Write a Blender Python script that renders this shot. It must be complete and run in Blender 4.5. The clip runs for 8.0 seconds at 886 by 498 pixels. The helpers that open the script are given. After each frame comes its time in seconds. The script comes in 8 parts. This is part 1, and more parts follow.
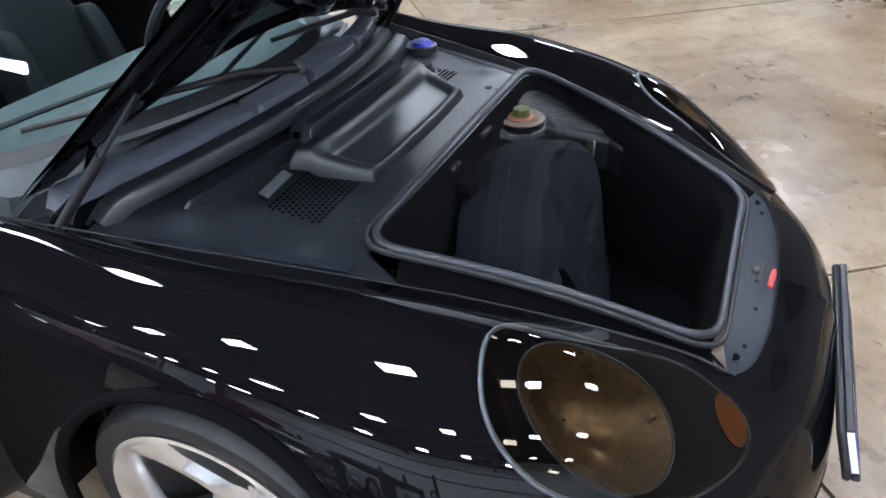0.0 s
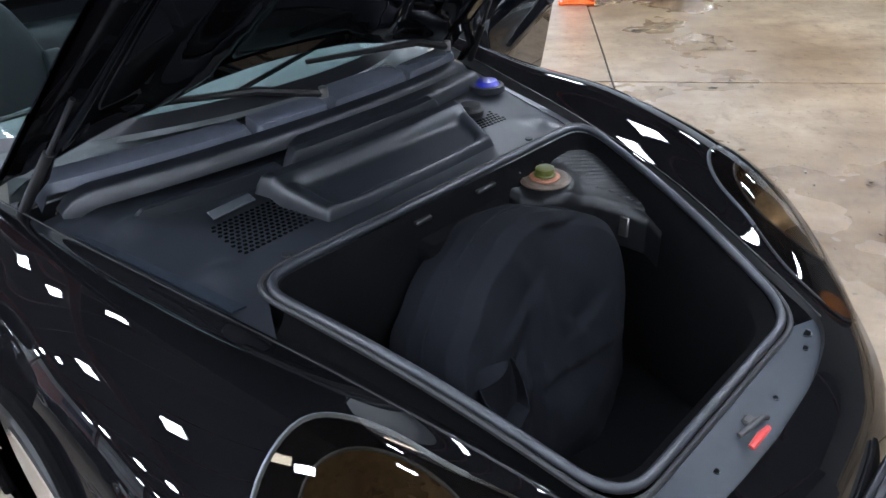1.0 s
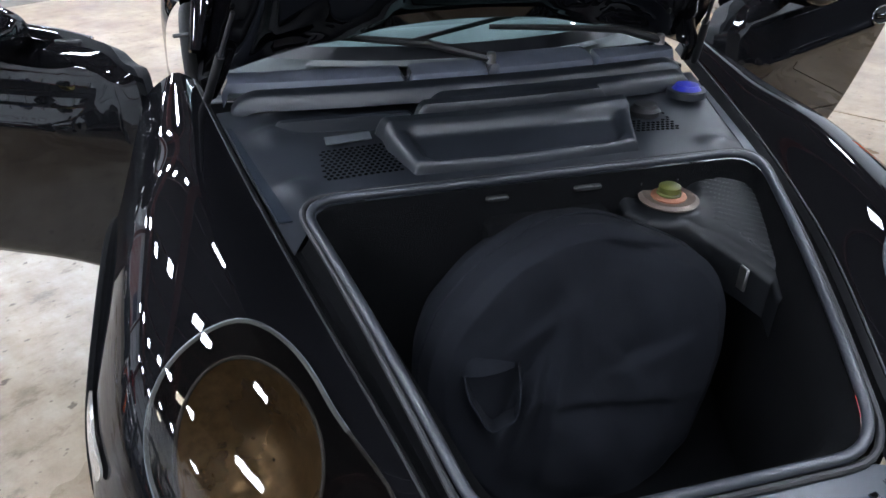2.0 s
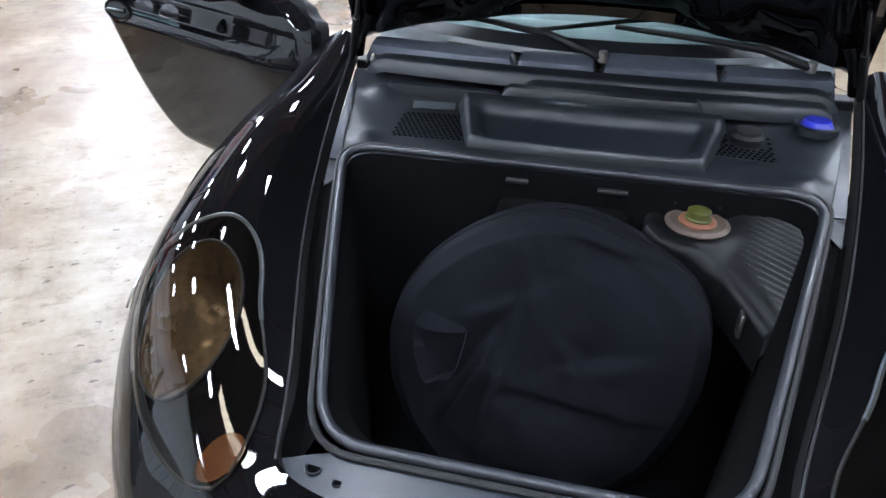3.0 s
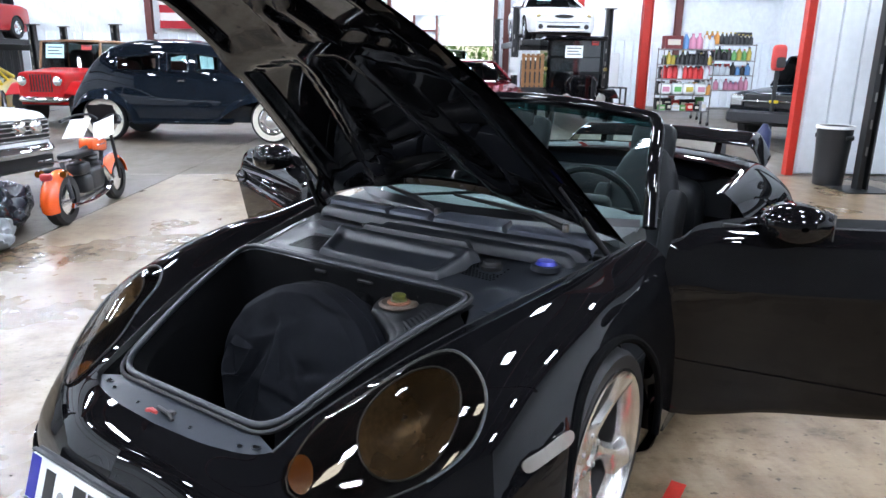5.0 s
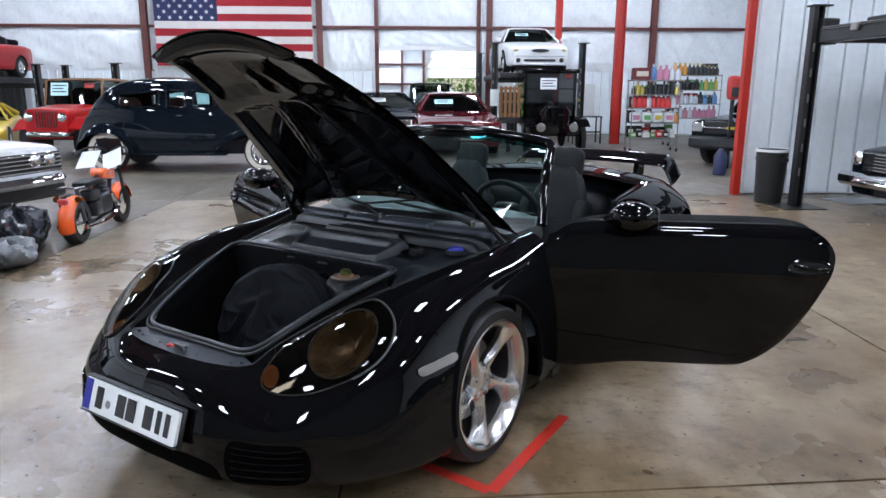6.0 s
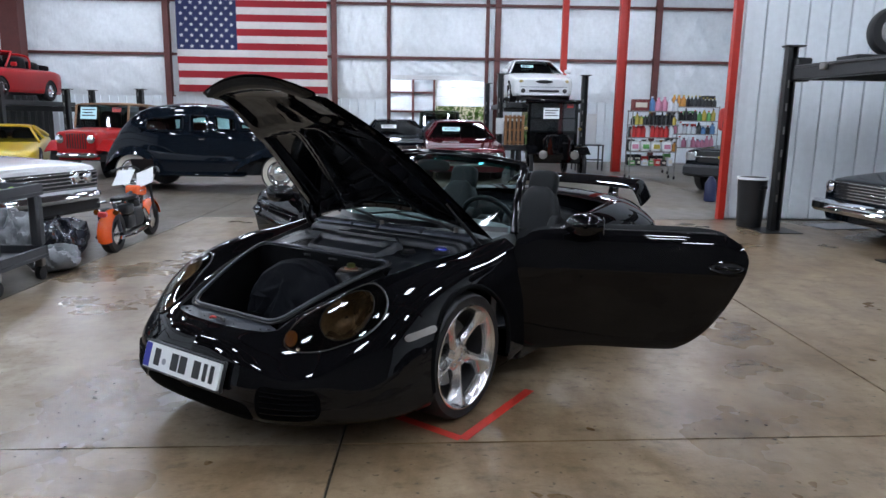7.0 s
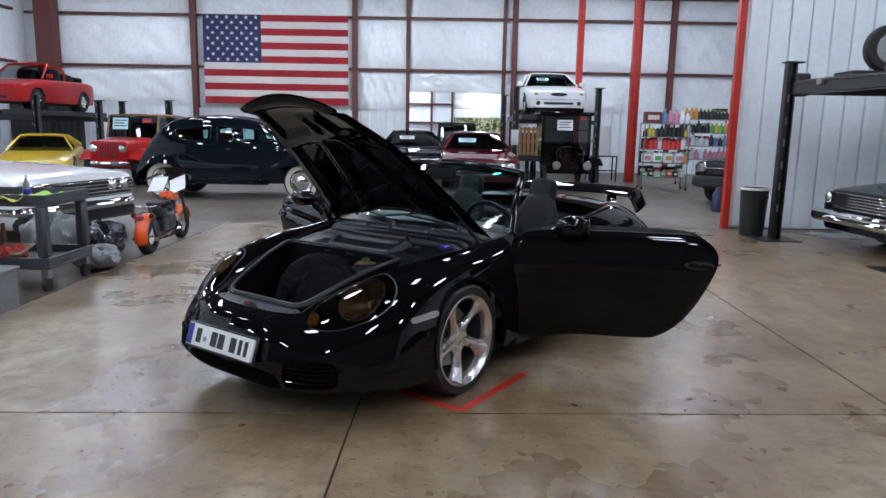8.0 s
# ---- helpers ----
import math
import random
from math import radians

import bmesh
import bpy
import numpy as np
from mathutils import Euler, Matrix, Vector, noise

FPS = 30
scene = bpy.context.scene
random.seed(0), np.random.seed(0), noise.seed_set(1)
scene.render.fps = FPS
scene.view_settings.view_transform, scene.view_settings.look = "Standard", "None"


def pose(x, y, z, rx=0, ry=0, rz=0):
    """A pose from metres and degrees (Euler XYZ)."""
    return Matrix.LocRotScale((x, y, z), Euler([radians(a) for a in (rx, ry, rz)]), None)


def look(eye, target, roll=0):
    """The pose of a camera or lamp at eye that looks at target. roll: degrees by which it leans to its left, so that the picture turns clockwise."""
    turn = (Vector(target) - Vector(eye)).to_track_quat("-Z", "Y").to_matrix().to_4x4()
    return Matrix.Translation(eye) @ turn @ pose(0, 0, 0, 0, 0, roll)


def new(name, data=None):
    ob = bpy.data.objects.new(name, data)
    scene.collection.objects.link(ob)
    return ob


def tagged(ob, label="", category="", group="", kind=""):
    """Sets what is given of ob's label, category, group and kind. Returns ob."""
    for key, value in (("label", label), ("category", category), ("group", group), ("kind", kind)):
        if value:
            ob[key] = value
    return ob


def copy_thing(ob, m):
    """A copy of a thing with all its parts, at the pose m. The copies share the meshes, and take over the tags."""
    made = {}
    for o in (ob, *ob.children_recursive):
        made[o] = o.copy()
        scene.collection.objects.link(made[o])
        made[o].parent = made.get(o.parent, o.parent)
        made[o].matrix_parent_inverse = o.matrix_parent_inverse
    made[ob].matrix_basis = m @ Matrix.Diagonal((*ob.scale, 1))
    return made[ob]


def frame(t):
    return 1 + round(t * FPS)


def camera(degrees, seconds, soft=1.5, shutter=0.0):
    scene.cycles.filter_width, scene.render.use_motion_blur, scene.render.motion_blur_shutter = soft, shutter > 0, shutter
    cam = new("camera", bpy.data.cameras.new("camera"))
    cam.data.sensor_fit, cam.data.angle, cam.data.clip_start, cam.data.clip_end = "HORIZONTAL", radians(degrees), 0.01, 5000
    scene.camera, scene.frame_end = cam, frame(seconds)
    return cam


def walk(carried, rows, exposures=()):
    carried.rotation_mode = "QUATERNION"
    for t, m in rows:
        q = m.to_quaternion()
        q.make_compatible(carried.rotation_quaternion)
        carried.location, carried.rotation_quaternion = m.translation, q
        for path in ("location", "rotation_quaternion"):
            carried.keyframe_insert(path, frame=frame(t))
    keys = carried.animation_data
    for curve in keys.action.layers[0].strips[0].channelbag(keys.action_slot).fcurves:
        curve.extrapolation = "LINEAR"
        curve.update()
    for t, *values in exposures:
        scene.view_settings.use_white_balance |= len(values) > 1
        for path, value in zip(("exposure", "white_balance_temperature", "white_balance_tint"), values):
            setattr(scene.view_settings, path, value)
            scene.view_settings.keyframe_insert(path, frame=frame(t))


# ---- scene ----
cam = camera(65.5, 8.0)
PATH = [
    (0, (-0.027, 0.039, 1.405), (0.233, 1.674, 0.282), -3.5),
    (0.5, (0.223, 0.115, 1.394), (0.312, 1.813, 0.341), -3.0),
    (1, (0.474, 0.194, 1.356), (0.149, 1.878, 0.328), -3.0),
    (1.5, (0.664, 0.293, 1.312), (-0.085, 1.838, 0.288), 0.1),
    (2, (0.899, 0.402, 1.308), (-0.227, 1.691, 0.273), -0.4),
    (2.2, (1.027, 0.467, 1.289), (-0.251, 1.617, 0.267), -0.8),
    (3.3, (1.375, 0.897, 1.305), (-0.282, 1.325, 0.27), 1.0),
    (3.5, (1.446, 1.015, 1.303), (-0.259, 1.291, 0.296), 0.8),
    (4, (1.655, 1.299, 1.347), (-0.142, 1.327, 0.469), 1.7),
    (4.5, (1.959, 1.504, 1.356), (0.077, 1.503, 0.68), 1.2),
    (5, (2.306, 1.682, 1.369), (0.378, 1.721, 0.841), 0.9),
    (5.2, (2.47, 1.758, 1.377), (0.531, 1.806, 0.888), 0.7),
    (6.3, (3.329, 1.956, 1.424), (1.377, 2.006, 0.989), 0.3),
    (6.5, (3.472, 1.991, 1.424), (1.517, 2.035, 1.007), 0.5),
    (7, (3.797, 2.013, 1.44), (1.832, 2.036, 1.067), 0.9),
    (7.5, (4.073, 2.032, 1.453), (2.105, 2.05, 1.099), 0.8),
    (8, (4.279, 2.095, 1.455), (2.309, 2.063, 1.111), 1.1),
]
walk(cam, [(t, look(eye, target, roll)) for t, eye, target, roll in PATH],
     exposures=[(0, 1.2), (1, 1.2), (2, 1.2), (3.5, 1.32), (4.5, 1.3), (5.2, 0.95), (6.3, 0.2), (8, -0.05)])


# ---- light: a closed hall lit by strip lights under the roof, daylight only through one far opening ----
world = bpy.data.worlds.new("sky")
scene.world = world
world.use_nodes = True
_sky = world.node_tree.nodes.new("ShaderNodeTexSky")
_sky.sky_type, _sky.sun_disc = "NISHITA", False
_sky.sun_elevation, _sky.sun_rotation = radians(40), radians(120)
world.node_tree.links.new(_sky.outputs["Color"], world.node_tree.nodes["Background"].inputs["Color"])
world.node_tree.nodes["Background"].inputs["Strength"].default_value = 0.12
sun = new("sun", bpy.data.lights.new("sun", "SUN"))
sun.data.energy, sun.data.angle, sun.data.color = 5.0, radians(0.5), (1.0, 0.95, 0.88)
sun.matrix_basis = look((0, 0, 20), (-8, 6, 8))
scene.view_settings.exposure = 0.0
LAMP_POWER = 60.0   # emission of the roof lights' diffusers


# ---- materials ----
def ramp(nt, fac, stops):
    n = nt.nodes.new("ShaderNodeValToRGB")
    el = n.color_ramp.elements
    el[0].position, el[0].color = stops[0][0], (*stops[0][1], 1)
    el[1].position, el[1].color = stops[-1][0], (*stops[-1][1], 1)
    for p, c in stops[1:-1]:
        el.new(p).color = (*c, 1)
    nt.links.new(fac, n.inputs["Fac"])
    return n.outputs["Color"]


def noise_tex(nt, scale, detail=4.0, rough=0.55, coords="Object", stretch=(1, 1, 1)):
    tc = nt.nodes.new("ShaderNodeTexCoord")
    mp = nt.nodes.new("ShaderNodeMapping")
    mp.inputs["Scale"].default_value = stretch
    nt.links.new(tc.outputs[coords], mp.inputs["Vector"])
    n = nt.nodes.new("ShaderNodeTexNoise")
    n.inputs["Scale"].default_value, n.inputs["Detail"].default_value, n.inputs["Roughness"].default_value = scale, detail, rough
    nt.links.new(mp.outputs["Vector"], n.inputs["Vector"])
    return n.outputs["Fac"]


def material(name, colour, rough=0.5, metal=0.0, vary=0.12, scale=6.0, bump=0.0, bump_scale=60.0, coat=0.0, coat_rough=0.03,
             rough_vary=0.1, spec=0.5, sheen=0.0, stretch=(1, 1, 1), depth=0.004):
    """A plain procedural surface: colour that varies at two scales, uneven gloss and fine relief."""
    m = bpy.data.materials.new(name)
    m.use_nodes = True
    nt = m.node_tree
    b = nt.nodes["Principled BSDF"]
    c = Vector(colour)
    lo, hi = c * (1 - vary), c * (1 + vary)
    big, small = noise_tex(nt, scale), noise_tex(nt, scale * 9, 3)
    mix = nt.nodes.new("ShaderNodeMath")
    mix.operation = "MULTIPLY_ADD"
    mix.inputs[1].default_value = 0.5
    nt.links.new(big, mix.inputs[0])
    half = nt.nodes.new("ShaderNodeMath")
    half.operation = "MULTIPLY"
    half.inputs[1].default_value = 0.5
    nt.links.new(small, half.inputs[0])
    nt.links.new(half.outputs[0], mix.inputs[2])
    nt.links.new(ramp(nt, mix.outputs[0], [(0.3, lo), (0.7, [min(1, v) for v in hi])]), b.inputs["Base Color"])
    rr = nt.nodes.new("ShaderNodeMapRange")
    rr.inputs["To Min"].default_value, rr.inputs["To Max"].default_value = max(0.0, rough - rough_vary * rough), min(1, rough + rough_vary * rough)
    nt.links.new(big, rr.inputs["Value"])
    nt.links.new(rr.outputs["Result"], b.inputs["Roughness"])
    b.inputs["Metallic"].default_value, b.inputs["Specular IOR Level"].default_value = metal, spec
    b.inputs["Coat Weight"].default_value, b.inputs["Coat Roughness"].default_value = coat, coat_rough
    b.inputs["Sheen Weight"].default_value = sheen
    if bump:
        bn = nt.nodes.new("ShaderNodeBump")
        bn.inputs["Strength"].default_value, bn.inputs["Distance"].default_value = bump, depth
        nt.links.new(noise_tex(nt, bump_scale, 5, stretch=stretch), bn.inputs["Height"])
        nt.links.new(bn.outputs["Normal"], b.inputs["Normal"])
    return m


def glow(name, colour, power):
    m = bpy.data.materials.new(name)
    m.use_nodes = True
    b = m.node_tree.nodes["Principled BSDF"]
    b.inputs["Base Color"].default_value = (*colour, 1)
    b.inputs["Emission Color"].default_value, b.inputs["Emission Strength"].default_value = (*colour, 1), power
    return m


def glass(name, tint, alpha=0.75, rough=0.02):
    """Thin glazing: clear straight through, with a mirror-like skin."""
    m = bpy.data.materials.new(name)
    m.use_nodes = True
    nt = m.node_tree
    nt.nodes.remove(nt.nodes["Principled BSDF"])
    tr, gl, mx, fr = (nt.nodes.new(k) for k in ("ShaderNodeBsdfTransparent", "ShaderNodeBsdfGlossy", "ShaderNodeMixShader", "ShaderNodeFresnel"))
    tr.inputs["Color"].default_value = (*[t * alpha for t in tint], 1)
    gl.inputs["Roughness"].default_value = rough
    fr.inputs["IOR"].default_value = 1.5
    nt.links.new(fr.outputs[0], mx.inputs[0])
    nt.links.new(tr.outputs[0], mx.inputs[1])
    nt.links.new(gl.outputs[0], mx.inputs[2])
    nt.links.new(mx.outputs[0], nt.nodes["Material Output"].inputs["Surface"])
    return m


def concrete(name, stops, gloss=(0.20, 0.42)):
    """Old sealed concrete: blotched, with pits, trowel marks and uneven gloss; stops give the slab's colours."""
    m = bpy.data.materials.new(name)
    m.use_nodes = True
    nt = m.node_tree
    b = nt.nodes["Principled BSDF"]
    clouds, mid, fine = noise_tex(nt, 0.55, 5, 0.6), noise_tex(nt, 2.6, 6, 0.65, stretch=(1, 1.7, 1)), noise_tex(nt, 38, 4)
    base = ramp(nt, clouds, stops)
    stain = ramp(nt, mid, [(0.32, (0.55, 0.46, 0.35)), (0.46, (0.82, 0.77, 0.70)), (0.60, (1.06, 1.04, 1.0))])
    mx = nt.nodes.new("ShaderNodeMix")
    mx.data_type, mx.blend_type = "RGBA", "MULTIPLY"
    mx.inputs["Factor"].default_value = 0.95
    nt.links.new(base, mx.inputs["A"])
    nt.links.new(stain, mx.inputs["B"])
    pits = ramp(nt, noise_tex(nt, 7.5, 8, 0.75, stretch=(1.0, 0.45, 1)), [(0.26, (0.50, 0.43, 0.36)), (0.42, (1, 1, 1))])
    m2 = nt.nodes.new("ShaderNodeMix")
    m2.data_type, m2.blend_type = "RGBA", "MULTIPLY"
    m2.inputs["Factor"].default_value = 0.85
    nt.links.new(mx.outputs["Result"], m2.inputs["A"])
    nt.links.new(pits, m2.inputs["B"])
    # broad brown spills and tiny dark specks
    spill = ramp(nt, noise_tex(nt, 0.9, 2, 0.4, stretch=(1.3, 0.8, 1)), [(0.30, (0.70, 0.61, 0.50)), (0.55, (1, 1, 1)), (0.75, (0.88, 0.90, 0.93))])
    speck = ramp(nt, noise_tex(nt, 34, 2, 0.5, stretch=(1, 0.7, 1)), [(0.28, (0.25, 0.21, 0.17)), (0.34, (1, 1, 1))])
    out = m2.outputs["Result"]
    grain = ramp(nt, noise_tex(nt, 11, 7, 0.7, stretch=(1.0, 0.55, 1)), [(0.30, (0.38, 0.32, 0.26)), (0.45, (0.85, 0.82, 0.78)), (0.66, (1.0, 1.0, 1.0))])
    for layer, k in ((spill, 0.9), (speck, 0.9), (grain, 1.0)):
        m3 = nt.nodes.new("ShaderNodeMix")
        m3.data_type, m3.blend_type = "RGBA", "MULTIPLY"
        m3.inputs["Factor"].default_value = k
        nt.links.new(out, m3.inputs["A"])
        nt.links.new(layer, m3.inputs["B"])
        out = m3.outputs["Result"]
    nt.links.new(out, b.inputs["Base Color"])
    rr = nt.nodes.new("ShaderNodeMapRange")
    rr.inputs["From Min"].default_value, rr.inputs["From Max"].default_value = 0.3, 0.7
    rr.inputs["To Min"].default_value, rr.inputs["To Max"].default_value = gloss
    nt.links.new(clouds, rr.inputs["Value"])
    nt.links.new(rr.outputs["Result"], b.inputs["Roughness"])
    bn = nt.nodes.new("ShaderNodeBump")
    bn.inputs["Strength"].default_value, bn.inputs["Distance"].default_value = 0.55, 0.006
    scuff = noise_tex(nt, 5.5, 9, 0.62, stretch=(1, 0.6, 1))
    both = nt.nodes.new("ShaderNodeMath")
    both.operation = "MULTIPLY_ADD"
    both.inputs[1].default_value = 0.25
    nt.links.new(fine, both.inputs[0])
    nt.links.new(scuff, both.inputs[2])
    nt.links.new(both.outputs[0], bn.inputs["Height"])
    nt.links.new(bn.outputs["Normal"], b.inputs["Normal"])
    return m


PAINT = material("black_paint", (0.0035, 0.0035, 0.0042), 0.3, 0, 0.1, coat=0.66, coat_rough=0.01, spec=0.0)
SATIN = material("black_satin", (0.012, 0.013, 0.016), 0.42, 0, 0.2, bump=0.05)
PLASTIC = material("grey_black_plastic", (0.0125, 0.0145, 0.0185), 0.36, 0, 0.12, bump=0.02, bump_scale=300)
PRIMER = material("blue_grey_paint", (0.014, 0.018, 0.025), 0.34, 0, 0.12, spec=0.32)
HOUSING = material("housing_plastic", (0.0055, 0.006, 0.007), 0.42, 0, 0.15, spec=0.25)
RUBBER = material("black_rubber", (0.007, 0.007, 0.008), 0.62, 0, 0.2, bump=0.05)
SEAL = material("seal_rubber", (0.018, 0.020, 0.025), 0.38, 0, 0.15)
CARPET = material("black_carpet", (0.0024, 0.0025, 0.003), 0.95, 0, 0.35, 14, bump=0.8, bump_scale=700, spec=0.08)
FABRIC = material("black_fabric", (0.0048, 0.0056, 0.0082), 0.85, 0, 0.25, 9, bump=0.35, bump_scale=500, spec=0.14)
# cowl plastic in a lighter colour for the sheen on its upward faces
COWL_LIP = material("sheen_cowl_plastic", (0.088, 0.098, 0.124), 0.26, 0, 0.12, bump=0.02, bump_scale=300, coat=0.6, coat_rough=0.2)
RING = material("stained_pale_metal", (0.12, 0.09, 0.072), 0.5, 0.3, 0.4, 26, bump=0.2)
MARKER = material("clear_marker", (0.20, 0.185, 0.165), 0.2, 0, 0.1, coat=0.8)
LEATHER = material("black_leather", (0.0065, 0.0075, 0.009), 0.5, 0, 0.2, 12, spec=0.18, bump=0.25, bump_scale=220)
ALLOY = material("silver_alloy", (0.76, 0.75, 0.74), 0.26, 1.0, 0.06, coat=0.4, coat_rough=0.06)
STEEL = material("dull_steel", (0.32, 0.31, 0.30), 0.42, 1.0, 0.15)
CHROME = material("chrome", (0.82, 0.83, 0.85), 0.06, 1.0, 0.03)
RUST = material("rusty_metal", (0.28, 0.12, 0.07), 0.6, 0.4, 0.35, 30, bump=0.2)
BRASS = material("dull_brass", (0.36, 0.27, 0.10), 0.4, 0.9, 0.2, 20)
RED_PAINT = material("red_paint", (0.36, 0.004, 0.006), 0.35, 0, 0.08, coat=0.5, spec=0.2)
RED_PLASTIC = material("red_plastic", (0.48, 0.04, 0.035), 0.45, 0, 0.1)
BLUE_PLASTIC = material("blue_plastic", (0.015, 0.02, 0.30), 0.35, 0, 0.12)
STEEL_RED = material("red_beam_paint", (0.44, 0.022, 0.012), 0.45, 0, 0.18, 3, bump=0.1)
STEEL_OX = material("oxide_red_steel", (0.105, 0.030, 0.026), 0.6, 0, 0.25, 4, bump=0.1)
LIFT_BLACK = material("lift_black", (0.012, 0.013, 0.014), 0.38, 0, 0.25, 5, bump=0.06)
ORANGE = material("orange_paint", (0.78, 0.095, 0.010), 0.25, 0, 0.08, coat=0.8)
WHITE_PAINT = material("white_paint", (0.78, 0.79, 0.80), 0.25, 0, 0.04, coat=0.7)
PAPER = material("white_paper", (0.80, 0.82, 0.82), 0.8, 0, 0.03)
CYAN_PAPER = material("pale_blue_paper", (0.50, 0.78, 0.82), 0.7, 0, 0.05)
YELLOW = material("yellow_paint", (0.58, 0.39, 0.015), 0.3, 0, 0.1, coat=0.7)
NAVY = material("blue_black_paint", (0.005, 0.008, 0.013), 0.2, 0, 0.1, coat=0.7, spec=0.0)
MAROON = material("maroon_paint", (0.09, 0.008, 0.013), 0.2, 0, 0.1, coat=1.0, spec=0.0)
SILVER = material("silver_paint", (0.32, 0.34, 0.37), 0.3, 0.6, 0.08, coat=0.8)
CREAM = material("cream_rubber", (0.62, 0.58, 0.49), 0.6, 0, 0.08)
TAN_CANVAS = material("tan_canvas", (0.26, 0.15, 0.085), 0.85, 0, 0.2, 8, bump=0.3, bump_scale=250)
WOOD = material("crate_wood", (0.20, 0.095, 0.036), 0.6, 0, 0.3, 10, bump=0.3)
TAPE = material("red_tape", (0.62, 0.035, 0.022), 0.45, 0, 0.15, 12)
GREY_CART = material("grey_plastic_cart", (0.05, 0.054, 0.062), 0.5, 0, 0.15, bump=0.1)
DARK_BIN = material("dark_grey_plastic", (0.012, 0.013, 0.015), 0.36, 0, 0.2, bump=0.08)
BAG = material("black_bag_film", (0.015, 0.017, 0.024), 0.22, 0, 0.3, bump=0.4, bump_scale=24)
CLEAR_BAG = material("milky_bag_film", (0.17, 0.18, 0.19), 0.35, 0, 0.25, bump=0.4, bump_scale=30)
FLAG_HEM = material("white_webbing", (0.7, 0.69, 0.66), 0.8, 0, 0.05)
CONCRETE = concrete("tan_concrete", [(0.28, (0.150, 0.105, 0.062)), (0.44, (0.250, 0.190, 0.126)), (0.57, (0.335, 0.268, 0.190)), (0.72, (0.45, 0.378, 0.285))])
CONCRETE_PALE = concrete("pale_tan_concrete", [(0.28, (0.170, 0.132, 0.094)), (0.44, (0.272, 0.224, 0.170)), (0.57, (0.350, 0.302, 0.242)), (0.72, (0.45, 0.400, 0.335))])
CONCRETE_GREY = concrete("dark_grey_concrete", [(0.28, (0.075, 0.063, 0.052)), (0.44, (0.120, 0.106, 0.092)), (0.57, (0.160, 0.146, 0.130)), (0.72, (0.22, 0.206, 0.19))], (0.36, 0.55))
PANEL = material("white_wall_panel", (0.77, 0.82, 0.86), 0.32, 0, 0.07, 1.2, bump=0.03, bump_scale=9)
INSUL = material("white_insulation_film", (0.80, 0.84, 0.87), 0.20, 0, 0.10, 0.9, bump=1.0, bump_scale=6.0, stretch=(1, 1.4, 0.35), depth=0.02)
PANE = glass("clear_glass", (0.72, 0.94, 0.92), 0.85)
TEAL = glass("teal_shade_band", (0.10, 0.42, 0.46), 0.6)
DASH = material("grey_dash_leather", (0.032, 0.041, 0.043), 0.5, 0, 0.15, bump=0.2, bump_scale=220)
PIPING = material("grey_lamp_seal", (0.075, 0.085, 0.095), 0.4, 0, 0.1)
HEDGE = material("sunlit_leaves", (0.10, 0.17, 0.05), 0.8, 0, 0.4, 3)
TINT = glass("dark_glass", (0.35, 0.42, 0.42), 0.6)
LENS = glass("smoked_lens", (0.62, 0.56, 0.47), 0.8, 0.015)
AMBER = material("amber_lens", (0.085, 0.024, 0.001), 0.25, 0, 0.15, coat=0.3, spec=0.2)
GOLD_BOWL = material("amber_reflector", (0.095, 0.062, 0.032), 0.28, 0.7, 0.55, 9, rough_vary=0.4, bump=0.15, bump_scale=30)
CALIPER = material("dark_brake_paint", (0.03, 0.028, 0.028), 0.5, 0, 0.2)
OLIVE = material("olive_cap_plastic", (0.055, 0.058, 0.010), 0.4, 0, 0.2)
# black that stands for the shade inside holes and intakes
HOLE_SHADE = material("hole_shade_black", (0.001, 0.001, 0.001), 0.95, 0, 0.1, spec=0.05)
LAMP_GLOW = glow("lamp_glow", (0.885, 0.98, 1.14), LAMP_POWER)
# roof is never in view; dark colour keeps the car's reflections black
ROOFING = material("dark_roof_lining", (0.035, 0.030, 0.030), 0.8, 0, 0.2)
DARK_WALL = material("grey_brown_wall", (0.10, 0.095, 0.09), 0.7, 0, 0.2, 0.6)
SEDAN_GLASS = material("sedan_glass", (0.085, 0.085, 0.085), 0.06, 0, 0.12, 1.0, coat=0.8, spec=0.2)


# ---- mesh helpers ----
def mesh(name, verts, faces, mat, smooth=True):
    me = bpy.data.meshes.new(name)
    me.from_pydata([tuple(v) for v in verts], [], faces)
    me.validate()
    me.materials.append(mat)
    if smooth:
        me.polygons.foreach_set("use_smooth", [True] * len(me.polygons))
        me.set_sharp_from_angle(angle=radians(38))
    return me


def merge(*pieces):
    """Joins (verts, faces) pieces into one."""
    vs, fs = [], []
    for v, f in pieces:
        n = len(vs)
        vs += [tuple(p) for p in v]
        fs += [tuple(i + n for i in q) for q in f]
    return vs, fs


def moved(piece, m):
    return [m @ Vector(p) for p in piece[0]], piece[1]


def mirrored(piece, axis=1):
    return [tuple(-c if i == axis else c for i, c in enumerate(p)) for p in piece[0]], [tuple(reversed(f)) for f in piece[1]]


def part(name, piece, mat, parent=None, label="", m=None, smooth=True):
    """One mesh object under a thing or a part."""
    ob = new(name, mesh(name, piece[0], piece[1], mat, smooth))
    if m is not None:
        ob.matrix_basis = m
    if parent is not None:
        ob.parent = parent
    if label:
        tagged(ob, label)
    return ob


def thing(name, m, label, category, group=""):
    ob = new(name)
    ob.empty_display_size = 0.1
    ob.matrix_basis = m
    return tagged(ob, label, category, group)


def solid(name, piece, mat, label, category, group="", kind="", m=None, smooth=True):
    ob = part(name, piece, mat, None, "", m, smooth)
    return tagged(ob, label, category, group, kind)


